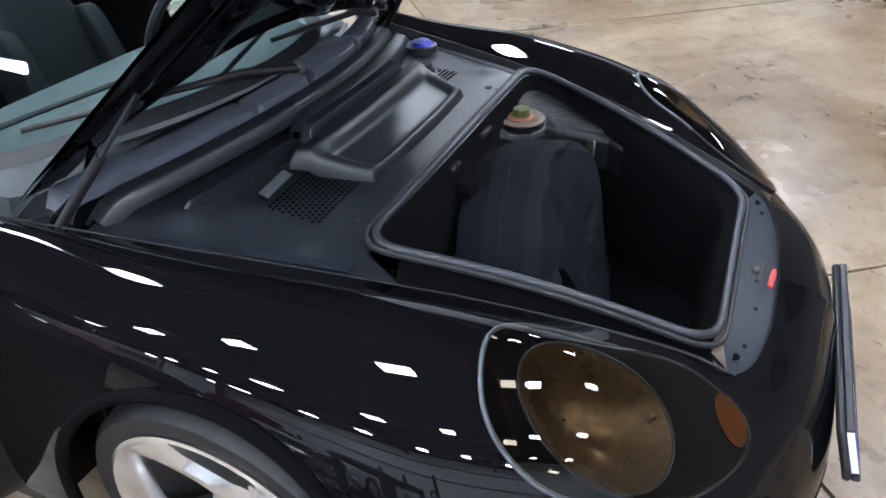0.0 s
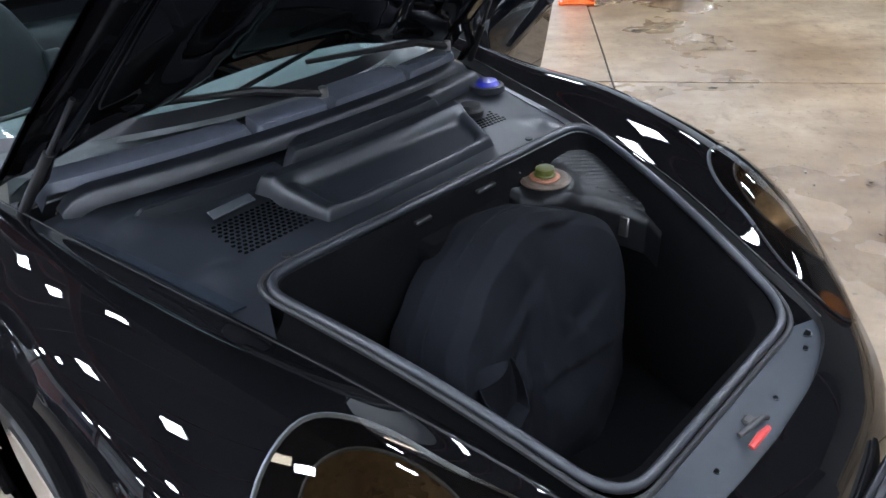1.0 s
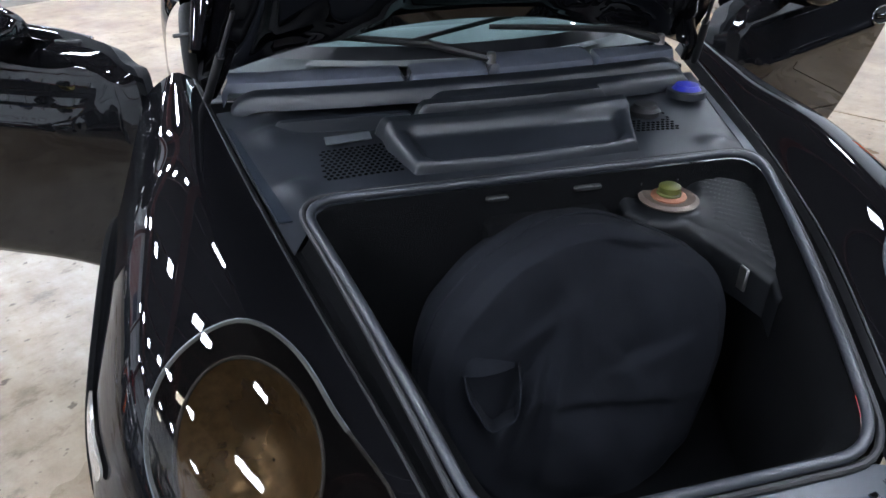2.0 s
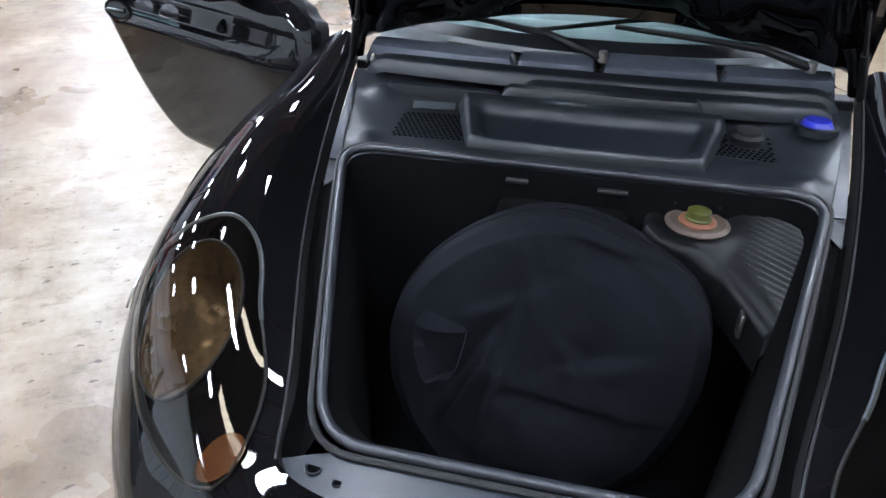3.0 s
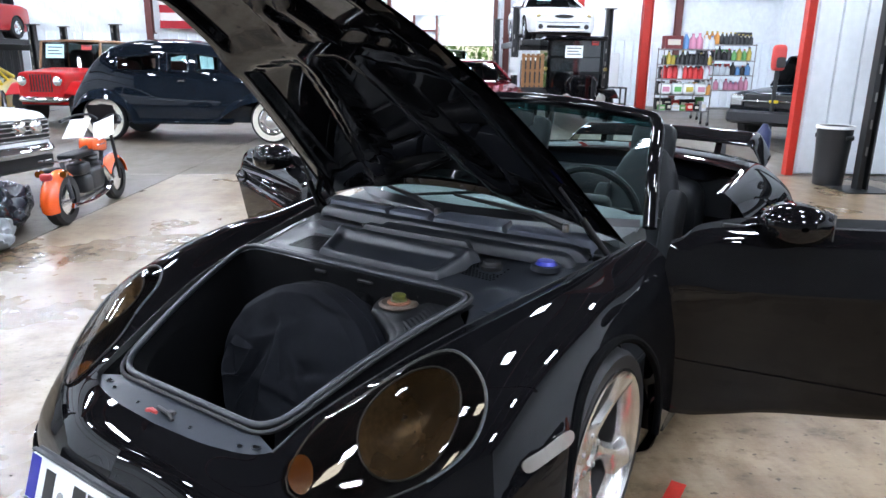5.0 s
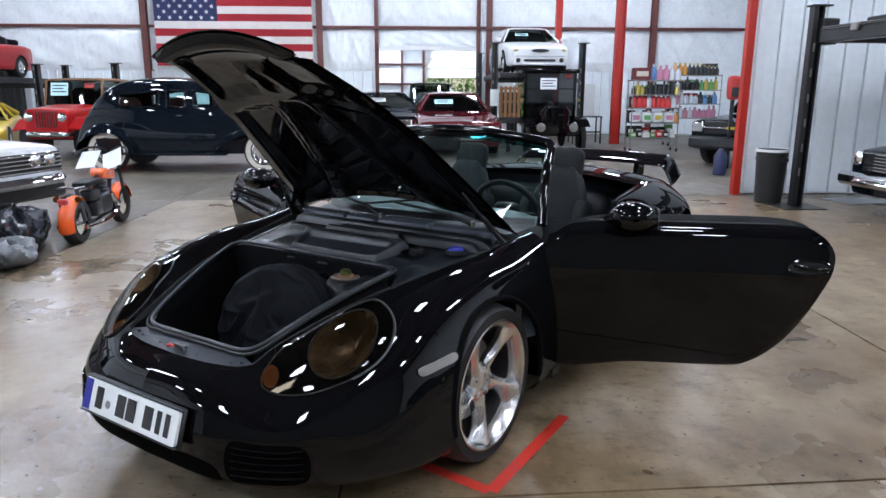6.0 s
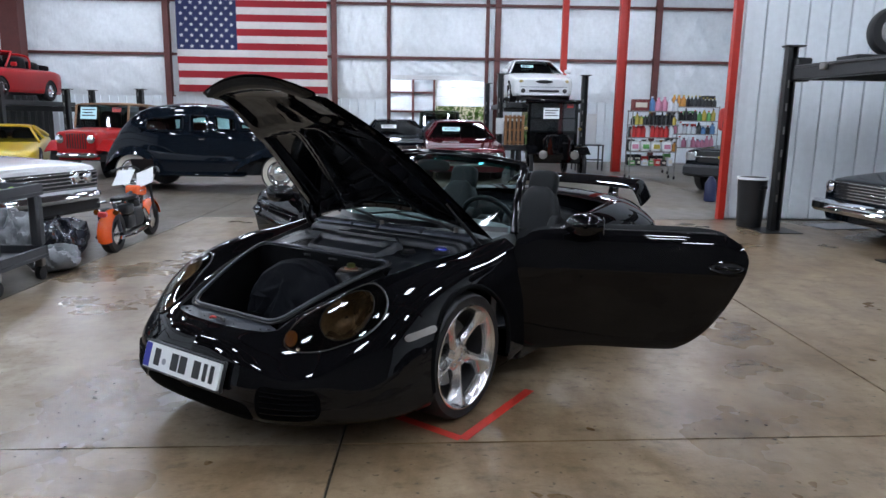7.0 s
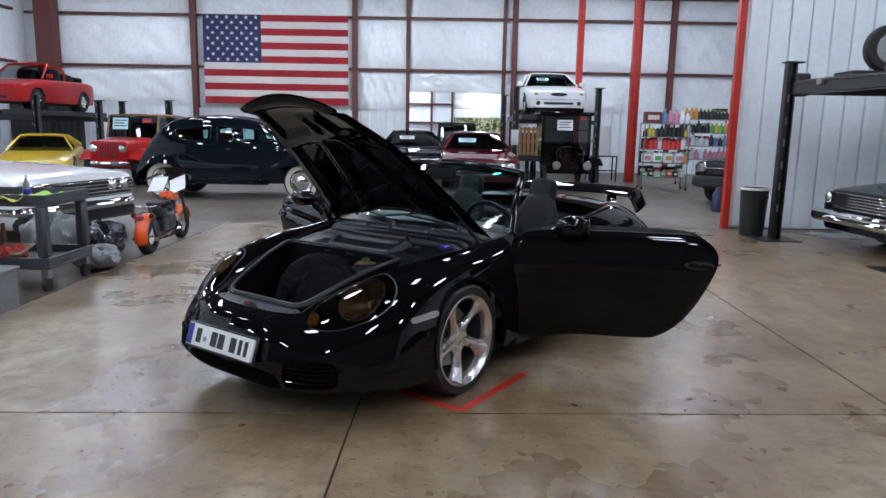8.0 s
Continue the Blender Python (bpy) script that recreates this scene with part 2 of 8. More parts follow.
def box(x0, x1, y0, y1, z0, z1, b=0.004):
    """A block with chamfered edges."""
    b = min(b, 0.45 * min(x1 - x0, y1 - y0, z1 - z0))
    cx, cy, cz = (x0 + x1) / 2, (y0 + y1) / 2, (z0 + z1) / 2
    hx, hy, hz = (x1 - x0) / 2, (y1 - y0) / 2, (z1 - z0) / 2
    vs, ids = [], {}
    for sx in (-1, 1):
        for sy in (-1, 1):
            for sz in (-1, 1):
                for a in range(3):
                    d = [hx, hy, hz]
                    for i in range(3):
                        if i != a:
                            d[i] -= b
                    ids[sx, sy, sz, a] = len(vs)
                    vs.append((cx + sx * d[0], cy + sy * d[1], cz + sz * d[2]))
    fs = []
    for a in range(3):
        o = [i for i in range(3) if i != a]
        for s in (-1, 1):
            q = []
            for p, r in ((-1, -1), (1, -1), (1, 1), (-1, 1)):
                k = [0, 0, 0]
                k[a], k[o[0]], k[o[1]] = s, p, r
                q.append(ids[(*k, a)])
            fs.append(tuple(q))
        for p in (-1, 1):
            for r in (-1, 1):
                k0, k1 = [0, 0, 0], [0, 0, 0]
                k0[a], k1[a] = -1, 1
                for k in (k0, k1):
                    k[o[0]], k[o[1]] = p, r
                fs.append((ids[(*k0, o[0])], ids[(*k1, o[0])], ids[(*k1, o[1])], ids[(*k0, o[1])]))
    for sx in (-1, 1):
        for sy in (-1, 1):
            for sz in (-1, 1):
                fs.append(tuple(ids[sx, sy, sz, a] for a in range(3)))
    return outward(vs, fs)


def outward(vs, fs):
    """Turns the faces of a closed or open piece to one side."""
    bm = bmesh.new()
    bv = [bm.verts.new(v) for v in vs]
    for f in fs:
        if len(set(f)) > 2:
            try:
                bm.faces.new([bv[i] for i in f])
            except ValueError:
                pass
    bmesh.ops.recalc_face_normals(bm, faces=bm.faces)
    bm.verts.index_update()
    out = [v.co[:] for v in bm.verts], [tuple(v.index for v in f.verts) for f in bm.faces]
    bm.free()
    return out


def facing(piece, c):
    """Turns each face of a piece away from the point c."""
    v, c = [Vector(p) for p in piece[0]], Vector(c)
    fs = []
    for f in piece[1]:
        n = (v[f[1]] - v[f[0]]).cross(v[f[2]] - v[f[0]])
        if len(f) > 3:
            n += (v[f[2]] - v[f[0]]).cross(v[f[3]] - v[f[0]])
        m = sum((v[i] for i in f), Vector()) / len(f)
        fs.append(tuple(f) if n.dot(m - c) >= 0 else tuple(reversed(f)))
    return piece[0], fs


def lathe(profile, n=32, axis="z", centre=(0, 0, 0), arc=(0, 360)):
    """Turns (radius, height) points round an axis."""
    full = arc[1] - arc[0] >= 360
    k = n if full else n + 1
    vs, fs = [], []
    for i in range(k):
        a = radians(arc[0] + (arc[1] - arc[0]) * i / n)
        for r, h in profile:
            p = {"z": (r * math.cos(a), r * math.sin(a), h), "y": (r * math.cos(a), h, r * math.sin(a)), "x": (h, r * math.cos(a), r * math.sin(a))}[axis]
            vs.append(tuple(c + d for c, d in zip(p, centre)))
    m = len(profile)
    for i in range(n):
        for j in range(m - 1):
            a, b = i * m + j, ((i + 1) % k) * m + j
            fs.append((a, b, b + 1, a + 1))
    return vs, fs


def disc_ends(profile, n=32, axis="z", centre=(0, 0, 0)):
    """A lathe closed at both ends."""
    r0, rl = profile[0], profile[-1]
    return lathe([(0.0005, r0[1]), *profile, (0.0005, rl[1])], n, axis, centre)


def tube(points, r, n=8, closed=False, squash=None):
    """A round bar along a path; r is one radius or one for each point."""
    pts = [Vector(p) for p in points]
    k = len(pts)
    rs = r if isinstance(r, (list, tuple)) else [r] * k
    vs, fs = [], []
    up = None
    for i, p in enumerate(pts):
        a = pts[(i - 1) % k] if closed or i else p
        b = pts[(i + 1) % k] if closed or i < k - 1 else p
        d = (b - a).normalized()
        if up is None:
            up = Vector((0, 0, 1)) if abs(d.z) < 0.9 else Vector((1, 0, 0))
        side = d.cross(up).normalized()
        up = side.cross(d).normalized()
        for j in range(n):
            t = 2 * math.pi * j / n
            w, h = rs[i], rs[i] * (squash or 1)
            vs.append(p + side * math.cos(t) * w + up * math.sin(t) * h)
    for i in range(k if closed else k - 1):
        for j in range(n):
            a, b = i * n, ((i + 1) % k) * n
            fs.append((a + j, a + (j + 1) % n, b + (j + 1) % n, b + j))
    if not closed:
        fs.append(tuple(range(n - 1, -1, -1)))
        fs.append(tuple((k - 1) * n + j for j in range(n)))
    return vs, fs


def spline(points, n, closed=False):
    """n points on a Catmull-Rom curve through the given points."""
    p = np.array(points, float)
    k = len(p)
    out = []
    segs = k if closed else k - 1
    for i in range(n):
        t = i * segs / (n if closed else n - 1)
        j = min(int(t), segs - 1)
        u = t - j
        if closed:
            a, b, c, d = (p[(j + o) % k] for o in (-1, 0, 1, 2))
        else:
            b, c = p[j], p[j + 1]
            a = p[j - 1] if j else 2 * b - c
            d = p[j + 2] if j + 2 < k else 2 * c - b
        out.append(0.5 * (2 * b + (c - a) * u + (2 * a - 5 * b + 4 * c - d) * u * u + (3 * b - a - 3 * c + d) * u ** 3))
    return np.array(out)


def grid_faces(nu, nv, flip=False):
    fs = []
    for i in range(nu - 1):
        for j in range(nv - 1):
            a = i * nv + j
            q = (a, a + nv, a + nv + 1, a + 1)
            fs.append(q[::-1] if flip else q)
    return fs


def sheet(f, nu, nv, flip=False):
    """A surface from f(u, v) with u and v in 0..1."""
    return [f(i / (nu - 1), j / (nv - 1)) for i in range(nu) for j in range(nv)], grid_faces(nu, nv, flip)


def thick(piece, d):
    """Gives an open sheet a back and edges, d metres behind it."""
    bm = bmesh.new()
    bv = [bm.verts.new(v) for v in piece[0]]
    for f in piece[1]:
        if len(set(f)) > 2:
            try:
                bm.faces.new([bv[i] for i in f])
            except ValueError:
                pass
    bm.normal_update()
    vs = [v.co[:] for v in bv] + [(v.co - v.normal * d)[:] for v in bv]
    n = len(bv)
    bm.verts.index_update()
    fs = [tuple(v.index for v in f.verts) for f in bm.faces]
    fs += [tuple(i + n for i in reversed(f)) for f in fs]
    for e in bm.edges:
        if len(e.link_faces) == 1:
            l = e.link_faces[0].loops
            for lo in l:
                if lo.edge == e:
                    a, b = lo.vert.index, lo.link_loop_next.vert.index
                    fs.append((b, a, a + n, b + n))
    bm.free()
    return vs, fs


def prism(outline, d0, d1, axis="y", b=0.0):
    """A closed outline (two coordinates) pushed from d0 to d1 along an axis."""
    def at(p, d):
        return {"y": (p[0], d, p[1]), "x": (d, p[0], p[1]), "z": (p[0], p[1], d)}[axis]
    n = len(outline)
    c = np.mean(np.array(outline, float), axis=0)
    ins = [tuple(c + (np.array(p) - c) * (1 - b)) for p in outline] if b else outline
    rings = [[at(p, d0) for p in ins]]
    if b:
        e = min(abs(d1 - d0) * 0.3, 0.02) * (1 if d1 > d0 else -1)
        rings += [[at(p, d0 + e) for p in outline], [at(p, d1 - e) for p in outline]]
    rings.append([at(p, d1) for p in ins])
    vs = [p for r in rings for p in r]
    fs = [tuple(range(n))[::-1], tuple((len(rings) - 1) * n + i for i in range(n))]
    for k in range(len(rings) - 1):
        for i in range(n):
            j = (i + 1) % n
            fs.append((k * n + i, k * n + j, (k + 1) * n + j, (k + 1) * n + i))
    return outward(vs, fs)


def rounded(w, h, r, n=5, cx=0.0, cy=0.0):
    """The outline of a rounded rectangle."""
    out = []
    for sx, sy, a0 in ((1, 1, 0), (-1, 1, 90), (-1, -1, 180), (1, -1, 270)):
        for i in range(n + 1):
            a = radians(a0 + 90 * i / n)
            out.append((cx + sx * (w / 2 - r) + r * math.cos(a), cy + sy * (h / 2 - r) + r * math.sin(a)))
    return out


# ---- the hall ----
BACK, LEFT, RIGHT, FRONT, ROOF = -21.0, -13.4, 13.0, 11.0, 6.6
PART_X, PART_Y = -6.6, 6.31      # the partition that closes the bay on one side


def setting(name, piece, mat, label, category, m=None, smooth=False):
    return solid(name, piece, mat, label, category, kind="structure", m=m, smooth=smooth)


JOINT = material("joint_dirt", (0.035, 0.03, 0.025), 0.9, 0, 0.3)
floor = setting("floor", box(BACK - 6, FRONT, LEFT, RIGHT, -0.2, -0.012, 0.001), JOINT,
                "sealed concrete floor in tan, pale and dark grey slabs with open joints", "floor")
# the slabs, with their joints open between them; they differ in colour by position
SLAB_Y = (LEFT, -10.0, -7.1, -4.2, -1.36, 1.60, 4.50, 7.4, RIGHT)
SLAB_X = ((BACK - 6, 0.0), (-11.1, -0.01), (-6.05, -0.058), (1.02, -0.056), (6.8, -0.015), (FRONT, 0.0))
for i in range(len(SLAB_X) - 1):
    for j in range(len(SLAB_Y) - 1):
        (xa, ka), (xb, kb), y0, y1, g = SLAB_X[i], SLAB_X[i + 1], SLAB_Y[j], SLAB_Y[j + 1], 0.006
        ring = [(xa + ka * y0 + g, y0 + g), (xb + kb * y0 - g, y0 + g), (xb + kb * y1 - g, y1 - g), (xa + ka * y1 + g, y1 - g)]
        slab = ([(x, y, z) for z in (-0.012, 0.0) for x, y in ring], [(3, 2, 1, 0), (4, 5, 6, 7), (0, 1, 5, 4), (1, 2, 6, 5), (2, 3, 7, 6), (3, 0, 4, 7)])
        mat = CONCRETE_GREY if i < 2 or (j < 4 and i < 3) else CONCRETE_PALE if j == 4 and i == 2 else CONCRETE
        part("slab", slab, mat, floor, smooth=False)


def ribbed(u0, u1, z0, z1, pitch, rise, flat=0.04):
    """A ribbed sheet-metal panel as (u, out, z) pieces."""
    us = []
    u = u0
    while u < u1:
        us += [(u, 0), (u + flat, rise), (u + 2 * flat, rise), (u + 3 * flat, 0)]
        u += pitch
    us = [(min(a, u1), r) for a, r in us] + [(u1, 0)]
    vs = [(a, r, z) for a, r in us for z in (z0, z1)]
    fs = [(2 * i, 2 * i + 2, 2 * i + 3, 2 * i + 1) for i in range(len(us) - 1)]
    return vs, fs


def along_y(piece, x, sign=1):
    return [(x + sign * r, u, z) for u, r, z in piece[0]], piece[1]


def along_x(piece, y, sign=1):
    return [(u, y + sign * r, z) for u, r, z in piece[0]], piece[1]


# far end wall, with the opening into the annexe
OPEN0, OPEN1, OPENZ = 0.33, 3.73, 2.80
wall_back = setting("wall_back", merge(box(BACK - 0.2, BACK, LEFT, OPEN0, 0, ROOF, 0.001), box(BACK - 0.2, BACK, OPEN1, RIGHT, 0, ROOF, 0.001),
                    box(BACK - 0.2, BACK, OPEN0, OPEN1, OPENZ, ROOF, 0.001)), INSUL, "end wall lined with creased white insulation film", "wall")
wall_left = setting("wall_left", box(BACK, FRONT, LEFT - 0.2, LEFT, 0, ROOF, 0.001), INSUL, "side wall lined with white insulation film", "wall")
wall_right = setting("wall_right", box(BACK, FRONT, RIGHT, RIGHT + 0.2, 0, ROOF, 0.001), INSUL, "side wall lined with white insulation film", "wall")
# unseen end wall, added in a dark colour so the car reflects little
wall_front = setting("wall_front", box(FRONT, FRONT + 0.2, LEFT, RIGHT, 0, ROOF, 0.001), DARK_WALL, "unseen grey-brown end wall, coloured dark to keep reflections dark", "wall")
ceiling = setting("ceiling", box(BACK - 0.2, FRONT + 0.2, LEFT - 0.2, RIGHT + 0.2, ROOF, ROOF + 0.2, 0.001), ROOFING, "unseen roof lining, coloured dark to keep reflections black", "ceiling")


def puffed(y0, y1, z0, z1, seed):
    """A billowing sheet of insulation film between two girts."""
    ph = random.Random(seed)
    a, b, c = (ph.uniform(0, 6.3) for _ in range(3))

    def f(u, v):
        edge = min(1, 8 * min(u, 1 - u), 5 * min(v, 1 - v))
        w = 0.03 * math.sin(9 * u + a + 2 * v) + 0.016 * math.sin(21 * u + b - 5 * v) + 0.010 * math.sin(34 * u + 13 * v + c) + 0.020 * abs(math.sin(13 * u + 3 * v + b)) ** 6 + 0.012 * abs(math.sin(27 * u - 6 * v + c)) ** 8 * (0.3 + v)
        return (BACK + 0.02 + (0.06 + w) * max(0, edge), y0 + (y1 - y0) * u, z0 + (z1 - z0) * v)
    return sheet(f, 90, 24)


COLS = (-7.24, -1.53, 4.06, 9.56)
G1, G2, LINER = 3.50, 5.27, 2.05
for i, (y0, y1) in enumerate([(LEFT, COLS[0]), (COLS[0], COLS[1]), (COLS[1], OPEN0), (OPEN0, OPEN1), (OPEN1, COLS[2]), (COLS[2], COLS[3]), (COLS[3], RIGHT)]):
    for j, (z0, z1) in enumerate([(LINER if (y0 != OPEN0) else OPENZ, G1), (G1, G2), (G2, ROOF)]):
        part("film", puffed(y0 + 0.05, y1 - 0.05, z0 + 0.04, z1 - 0.04, 10 * i + j), INSUL, wall_back)
for y0, y1 in ((LEFT, OPEN0), (OPEN1, RIGHT)):
    setting("wall_panel", along_y(ribbed(y0, y1, 0, LINER, 0.30, 0.025, 0.02), BACK + 0.03), PANEL, "white ribbed steel liner panel", "wall panel")
for y in COLS:
    setting("column", merge(box(BACK + 0.01, BACK + 0.34, y - 0.012, y + 0.012, 0, ROOF), box(BACK + 0.33, BACK + 0.35, y - 0.10, y + 0.10, 0, ROOF),
            box(BACK + 0.004, BACK + 0.02, y - 0.10, y + 0.10, 0, ROOF)), STEEL_OX, "dark red oxide steel wall column", "column")
for z in (G1, G2):
    for y0, y1 in zip((LEFT, *COLS), (*COLS, RIGHT)):
        setting("girt", merge(box(BACK + 0.02, BACK + 0.17, y0 + 0.11, y1 - 0.11, z - 0.006, z + 0.006), box(BACK + 0.16, BACK + 0.175, y0 + 0.11, y1 - 0.11, z - 0.075, z + 0.02)),
                STEEL_OX, "dark red oxide steel wall girt", "girt")
for y in (OPEN0, OPEN1):
    setting("door_jamb", box(BACK + 0.005, BACK + 0.18, y - 0.07, y + 0.05, 0, ROOF), STEEL_OX, "dark red oxide steel door jamb", "jamb")
setting("door_header", box(BACK - 0.1, BACK + 0.14, OPEN0 + 0.06, OPEN1 - 0.08, OPENZ - 0.05, OPENZ + 0.09), WHITE_PAINT, "white header over the opening", "header")

# left wall girts and its corner column
setting("column", box(BACK + 0.36, BACK + 0.8, LEFT + 0.82, LEFT + 1.46, 0, ROOF), STEEL_OX, "broad dark red corner column", "column")
for z in (G1, G2):
    setting("girt", box(BACK + 0.82, FRONT, LEFT + 0.004, LEFT + 0.16, z - 0.06, z + 0.02), STEEL_OX, "dark red oxide steel wall girt", "girt")
setting("wall_panel", along_x(ribbed(BACK + 0.82, FRONT, 0, LINER, 0.30, 0.025, 0.02), LEFT + 0.02), PANEL, "white ribbed steel liner panel", "wall panel")

# dark panel covering the dark area below the raised red car
setting("wall_dark_panel", along_y(ribbed(LEFT + 0.1, -10.73, 0, 2.22, 0.22, 0.03, 0.025), -19.6), material("dark_panel_grey", (0.03, 0.032, 0.034), 0.45, 0, 0.2), "dark ribbed panel filling the dark area behind the lift", "screen")
# roof frame: purlins across and deep rafters
for x in (-15.0, -6.6, 2.0):
    setting("rafter", merge(box(x - 0.008, x + 0.008, LEFT + 0.01, RIGHT - 0.01, ROOF - 0.75, ROOF - 0.015), box(x - 0.1, x + 0.1, LEFT + 0.01, RIGHT - 0.01, ROOF - 0.765, ROOF - 0.75)),
            STEEL_OX, "deep dark red roof rafter", "rafter")
setting("rafter", box(BACK + 0.36, BACK + 0.5, 1.5, RIGHT - 0.01, 5.93, 6.3), STEEL_OX, "dark red end-wall rafter", "rafter")
for k in range(13):
    y = LEFT + 1.0 + 2.0 * k
    setting("purlin", box(BACK + 0.9, FRONT - 0.01, y - 0.03, y + 0.03, ROOF - 0.2, ROOF - 0.012), STEEL_OX, "dark red roof purlin", "purlin")

# annexe behind the opening: its end wall, framed bays and an overhead door that stands part open
AX = BACK - 6.0
setting("wall_annexe", merge(box(AX - 0.1, AX, -3, 1.95, 0, 3.6, 0.001), box(AX - 0.1, AX, 4.2, 7, 0, 3.6, 0.001), box(AX - 0.1, AX, 1.95, 4.2, 3.12, 3.6, 0.001)),
        PANEL, "white annexe end wall", "wall")
setting("wall_annexe_side", box(AX, BACK - 0.2, -3.1, -3, 0, 3.6, 0.001), PANEL, "white annexe side wall", "wall")
setting("wall_annexe_far", box(AX, BACK - 0.2, 7, 7.1, 0, 3.6, 0.001), PANEL, "white annexe side wall", "wall")
setting("ceiling_annexe", box(AX - 0.1, BACK - 0.2, -3.1, 7.1, 3.6, 3.7, 0.001), PANEL, "white annexe ceiling", "ceiling")
for z in (0.9, 1.71, 2.52):
    setting("girt", box(AX + 0.01, AX + 0.14, -2.9, 1.9, z - 0.04, z + 0.04), STEEL_OX, "dark red girt in the annexe", "girt")
for y in (-1.2, 0.97, 1.88):
    setting("column", box(AX + 0.15, AX + 0.3, y - 0.05, y + 0.05, 0, 3.55), STEEL_OX, "dark red post in the annexe", "column")
over = tagged(thing("overhead_door", pose(AX + 0.06, 0, 0), "white sectional overhead door standing half open", "overhead door"), kind="structure")
for k in range(3):
    part("panel", box(0, 0.05, 1.97, 4.18, 1.96 + 0.40 * k, 2.35 + 0.40 * k, 0.012), WHITE_PAINT, over)
setting("ground", box(AX - 60, AX - 0.11, -40, 40, -0.25, -0.03, 0.001), material("outside_grass", (0.10, 0.17, 0.04), 0.9, 0, 0.4, 1.5), "sunlit grass outside the overhead door", "ground")

rl = random.Random(3)
hv, hf_ = [], []
for k in range(4600):
    c = Vector((AX - 9 + rl.uniform(-1.2, 1.2), rl.uniform(-6, 13), rl.uniform(0, 1) ** 0.8 * 3.4))
    d, e = Vector([rl.gauss(0, 1) for _ in range(3)]).normalized() * 0.16, Vector([rl.gauss(0, 1) for _ in range(3)]).normalized() * 0.10
    n = len(hv)
    hv += [tuple(c - d), tuple(c + e), tuple(c + d), tuple(c - e)]
    hf_.append((n, n + 1, n + 2, n + 3))
solid("hedge", (hv, hf_), HEDGE, "sunlit green hedge outside the overhead door", "hedge", kind="stuff", smooth=False)

# partition: ribbed white panels facing the bay, with a red tapered frame column at its end
wall_part = setting("wall_partition", box(PART_X - 0.16, PART_X - 0.03, PART_Y + 0.12, RIGHT, 0, ROOF, 0.001), PANEL, "white ribbed metal partition wall", "wall")
for k in range(21):
    y = PART_Y + 0.14 + 0.31 * k
    if y + 0.31 < RIGHT:
        part("panel", thick(([(PART_X - 0.028, y, 0.02), (PART_X - 0.028, y, ROOF), (PART_X - 0.028, y + 0.018, 0.02), (PART_X - 0.028, y + 0.018, ROOF),
             (PART_X, y + 0.03, 0.02), (PART_X, y + 0.03, ROOF), (PART_X + 0.004, y + 0.16, 0.02), (PART_X + 0.004, y + 0.16, ROOF), (PART_X, y + 0.306, 0.02), (PART_X, y + 0.306, ROOF)],
             [(0, 2, 3, 1), (2, 4, 5, 3), (4, 6, 7, 5), (6, 8, 9, 7)]), 0.002), PANEL, wall_part, smooth=False)


def tapered_column(y, x, w0, w1, h, mat):
    return outward([(x - 0.06, y - 0.02, 0), (x + 0.05, y - 0.02, 0), (x + 0.05, y + w0, 0), (x - 0.06, y + w0, 0),
                    (x - 0.06, y - 0.02, h), (x + 0.05, y - 0.02, h), (x + 0.05, y + w1, h), (x - 0.06, y + w1, h)],
                   [(0, 1, 2, 3), (4, 5, 6, 7), (0, 1, 5, 4), (1, 2, 6, 5), (2, 3, 7, 6), (3, 0, 4, 7)])


setting("column", tapered_column(PART_Y - 0.005, PART_X + 0.05, 0.075, 0.085, ROOF - 0.8, STEEL_RED), STEEL_RED, "bright red steel frame column beside the partition", "column")
red_post = setting("column", merge(box(-16.28, -16.08, 7.07, 7.085, 0, 5.9), box(-16.28, -16.08, 7.30, 7.315, 0, 5.9), box(-16.19, -16.17, 7.085, 7.30, 0, 5.9)), STEEL_RED,
                   "bright red steel post", "column")
setting("column", box(BACK + 1.3, BACK + 1.5, 6.06, 6.26, 0, 5.9), STEEL_RED, "bright red steel post", "column")

# roof lights
housing = box(-0.40, 0.40, -0.26, 0.26, 0.02, 0.10, 0.02)
diffuser = box(-0.37, 0.37, -0.23, 0.23, -0.11, 0.02, 0.03)
first = None
for i in range(8):
    for j in range(5):
        m = pose(-18.2 + 3.6 * i, -10.0 + 4.6 * j + 0.4 * (i % 2), 5.78, 0, 0, 0)
        if first is None:
            first = thing("roof_light", m, "white rectangular high-bay light hanging under the roof", "ceiling light", "roof lights")
            part("housing", housing, WHITE_PAINT, first)
            part("diffuser", diffuser, LAMP_GLOW, first, "glowing white diffuser")
            for q in (-0.3, 0.3):
                part("rod", box(q - 0.005, q + 0.005, -0.005, 0.005, 0.09, ROOF - 5.79, 0.001), STEEL, first)
        else:
            copy_thing(first, m)
# four unseen lamps added only to brighten the annexe
for k in range(4):
    copy_thing(first, pose(AX + 1.2 + 2.6 * (k // 2), 0.3 + 2.8 * (k % 2), 3.475, 0, 0, 0) @ Matrix.Diagonal((1, 1, 0.16, 1)))

# red tape on the floor where the car is parked
C0, TA, TB = Vector((0.868, 2.150)), Vector((0.278, 2.535)), Vector((0.60, 1.80))


def strip(a, b, w):
    d = (b - a).normalized()
    n = Vector((-d.y, d.x)) * w / 2
    return [(a + n).to_3d(), (b + n).to_3d(), (b - n).to_3d(), (a - n).to_3d()]


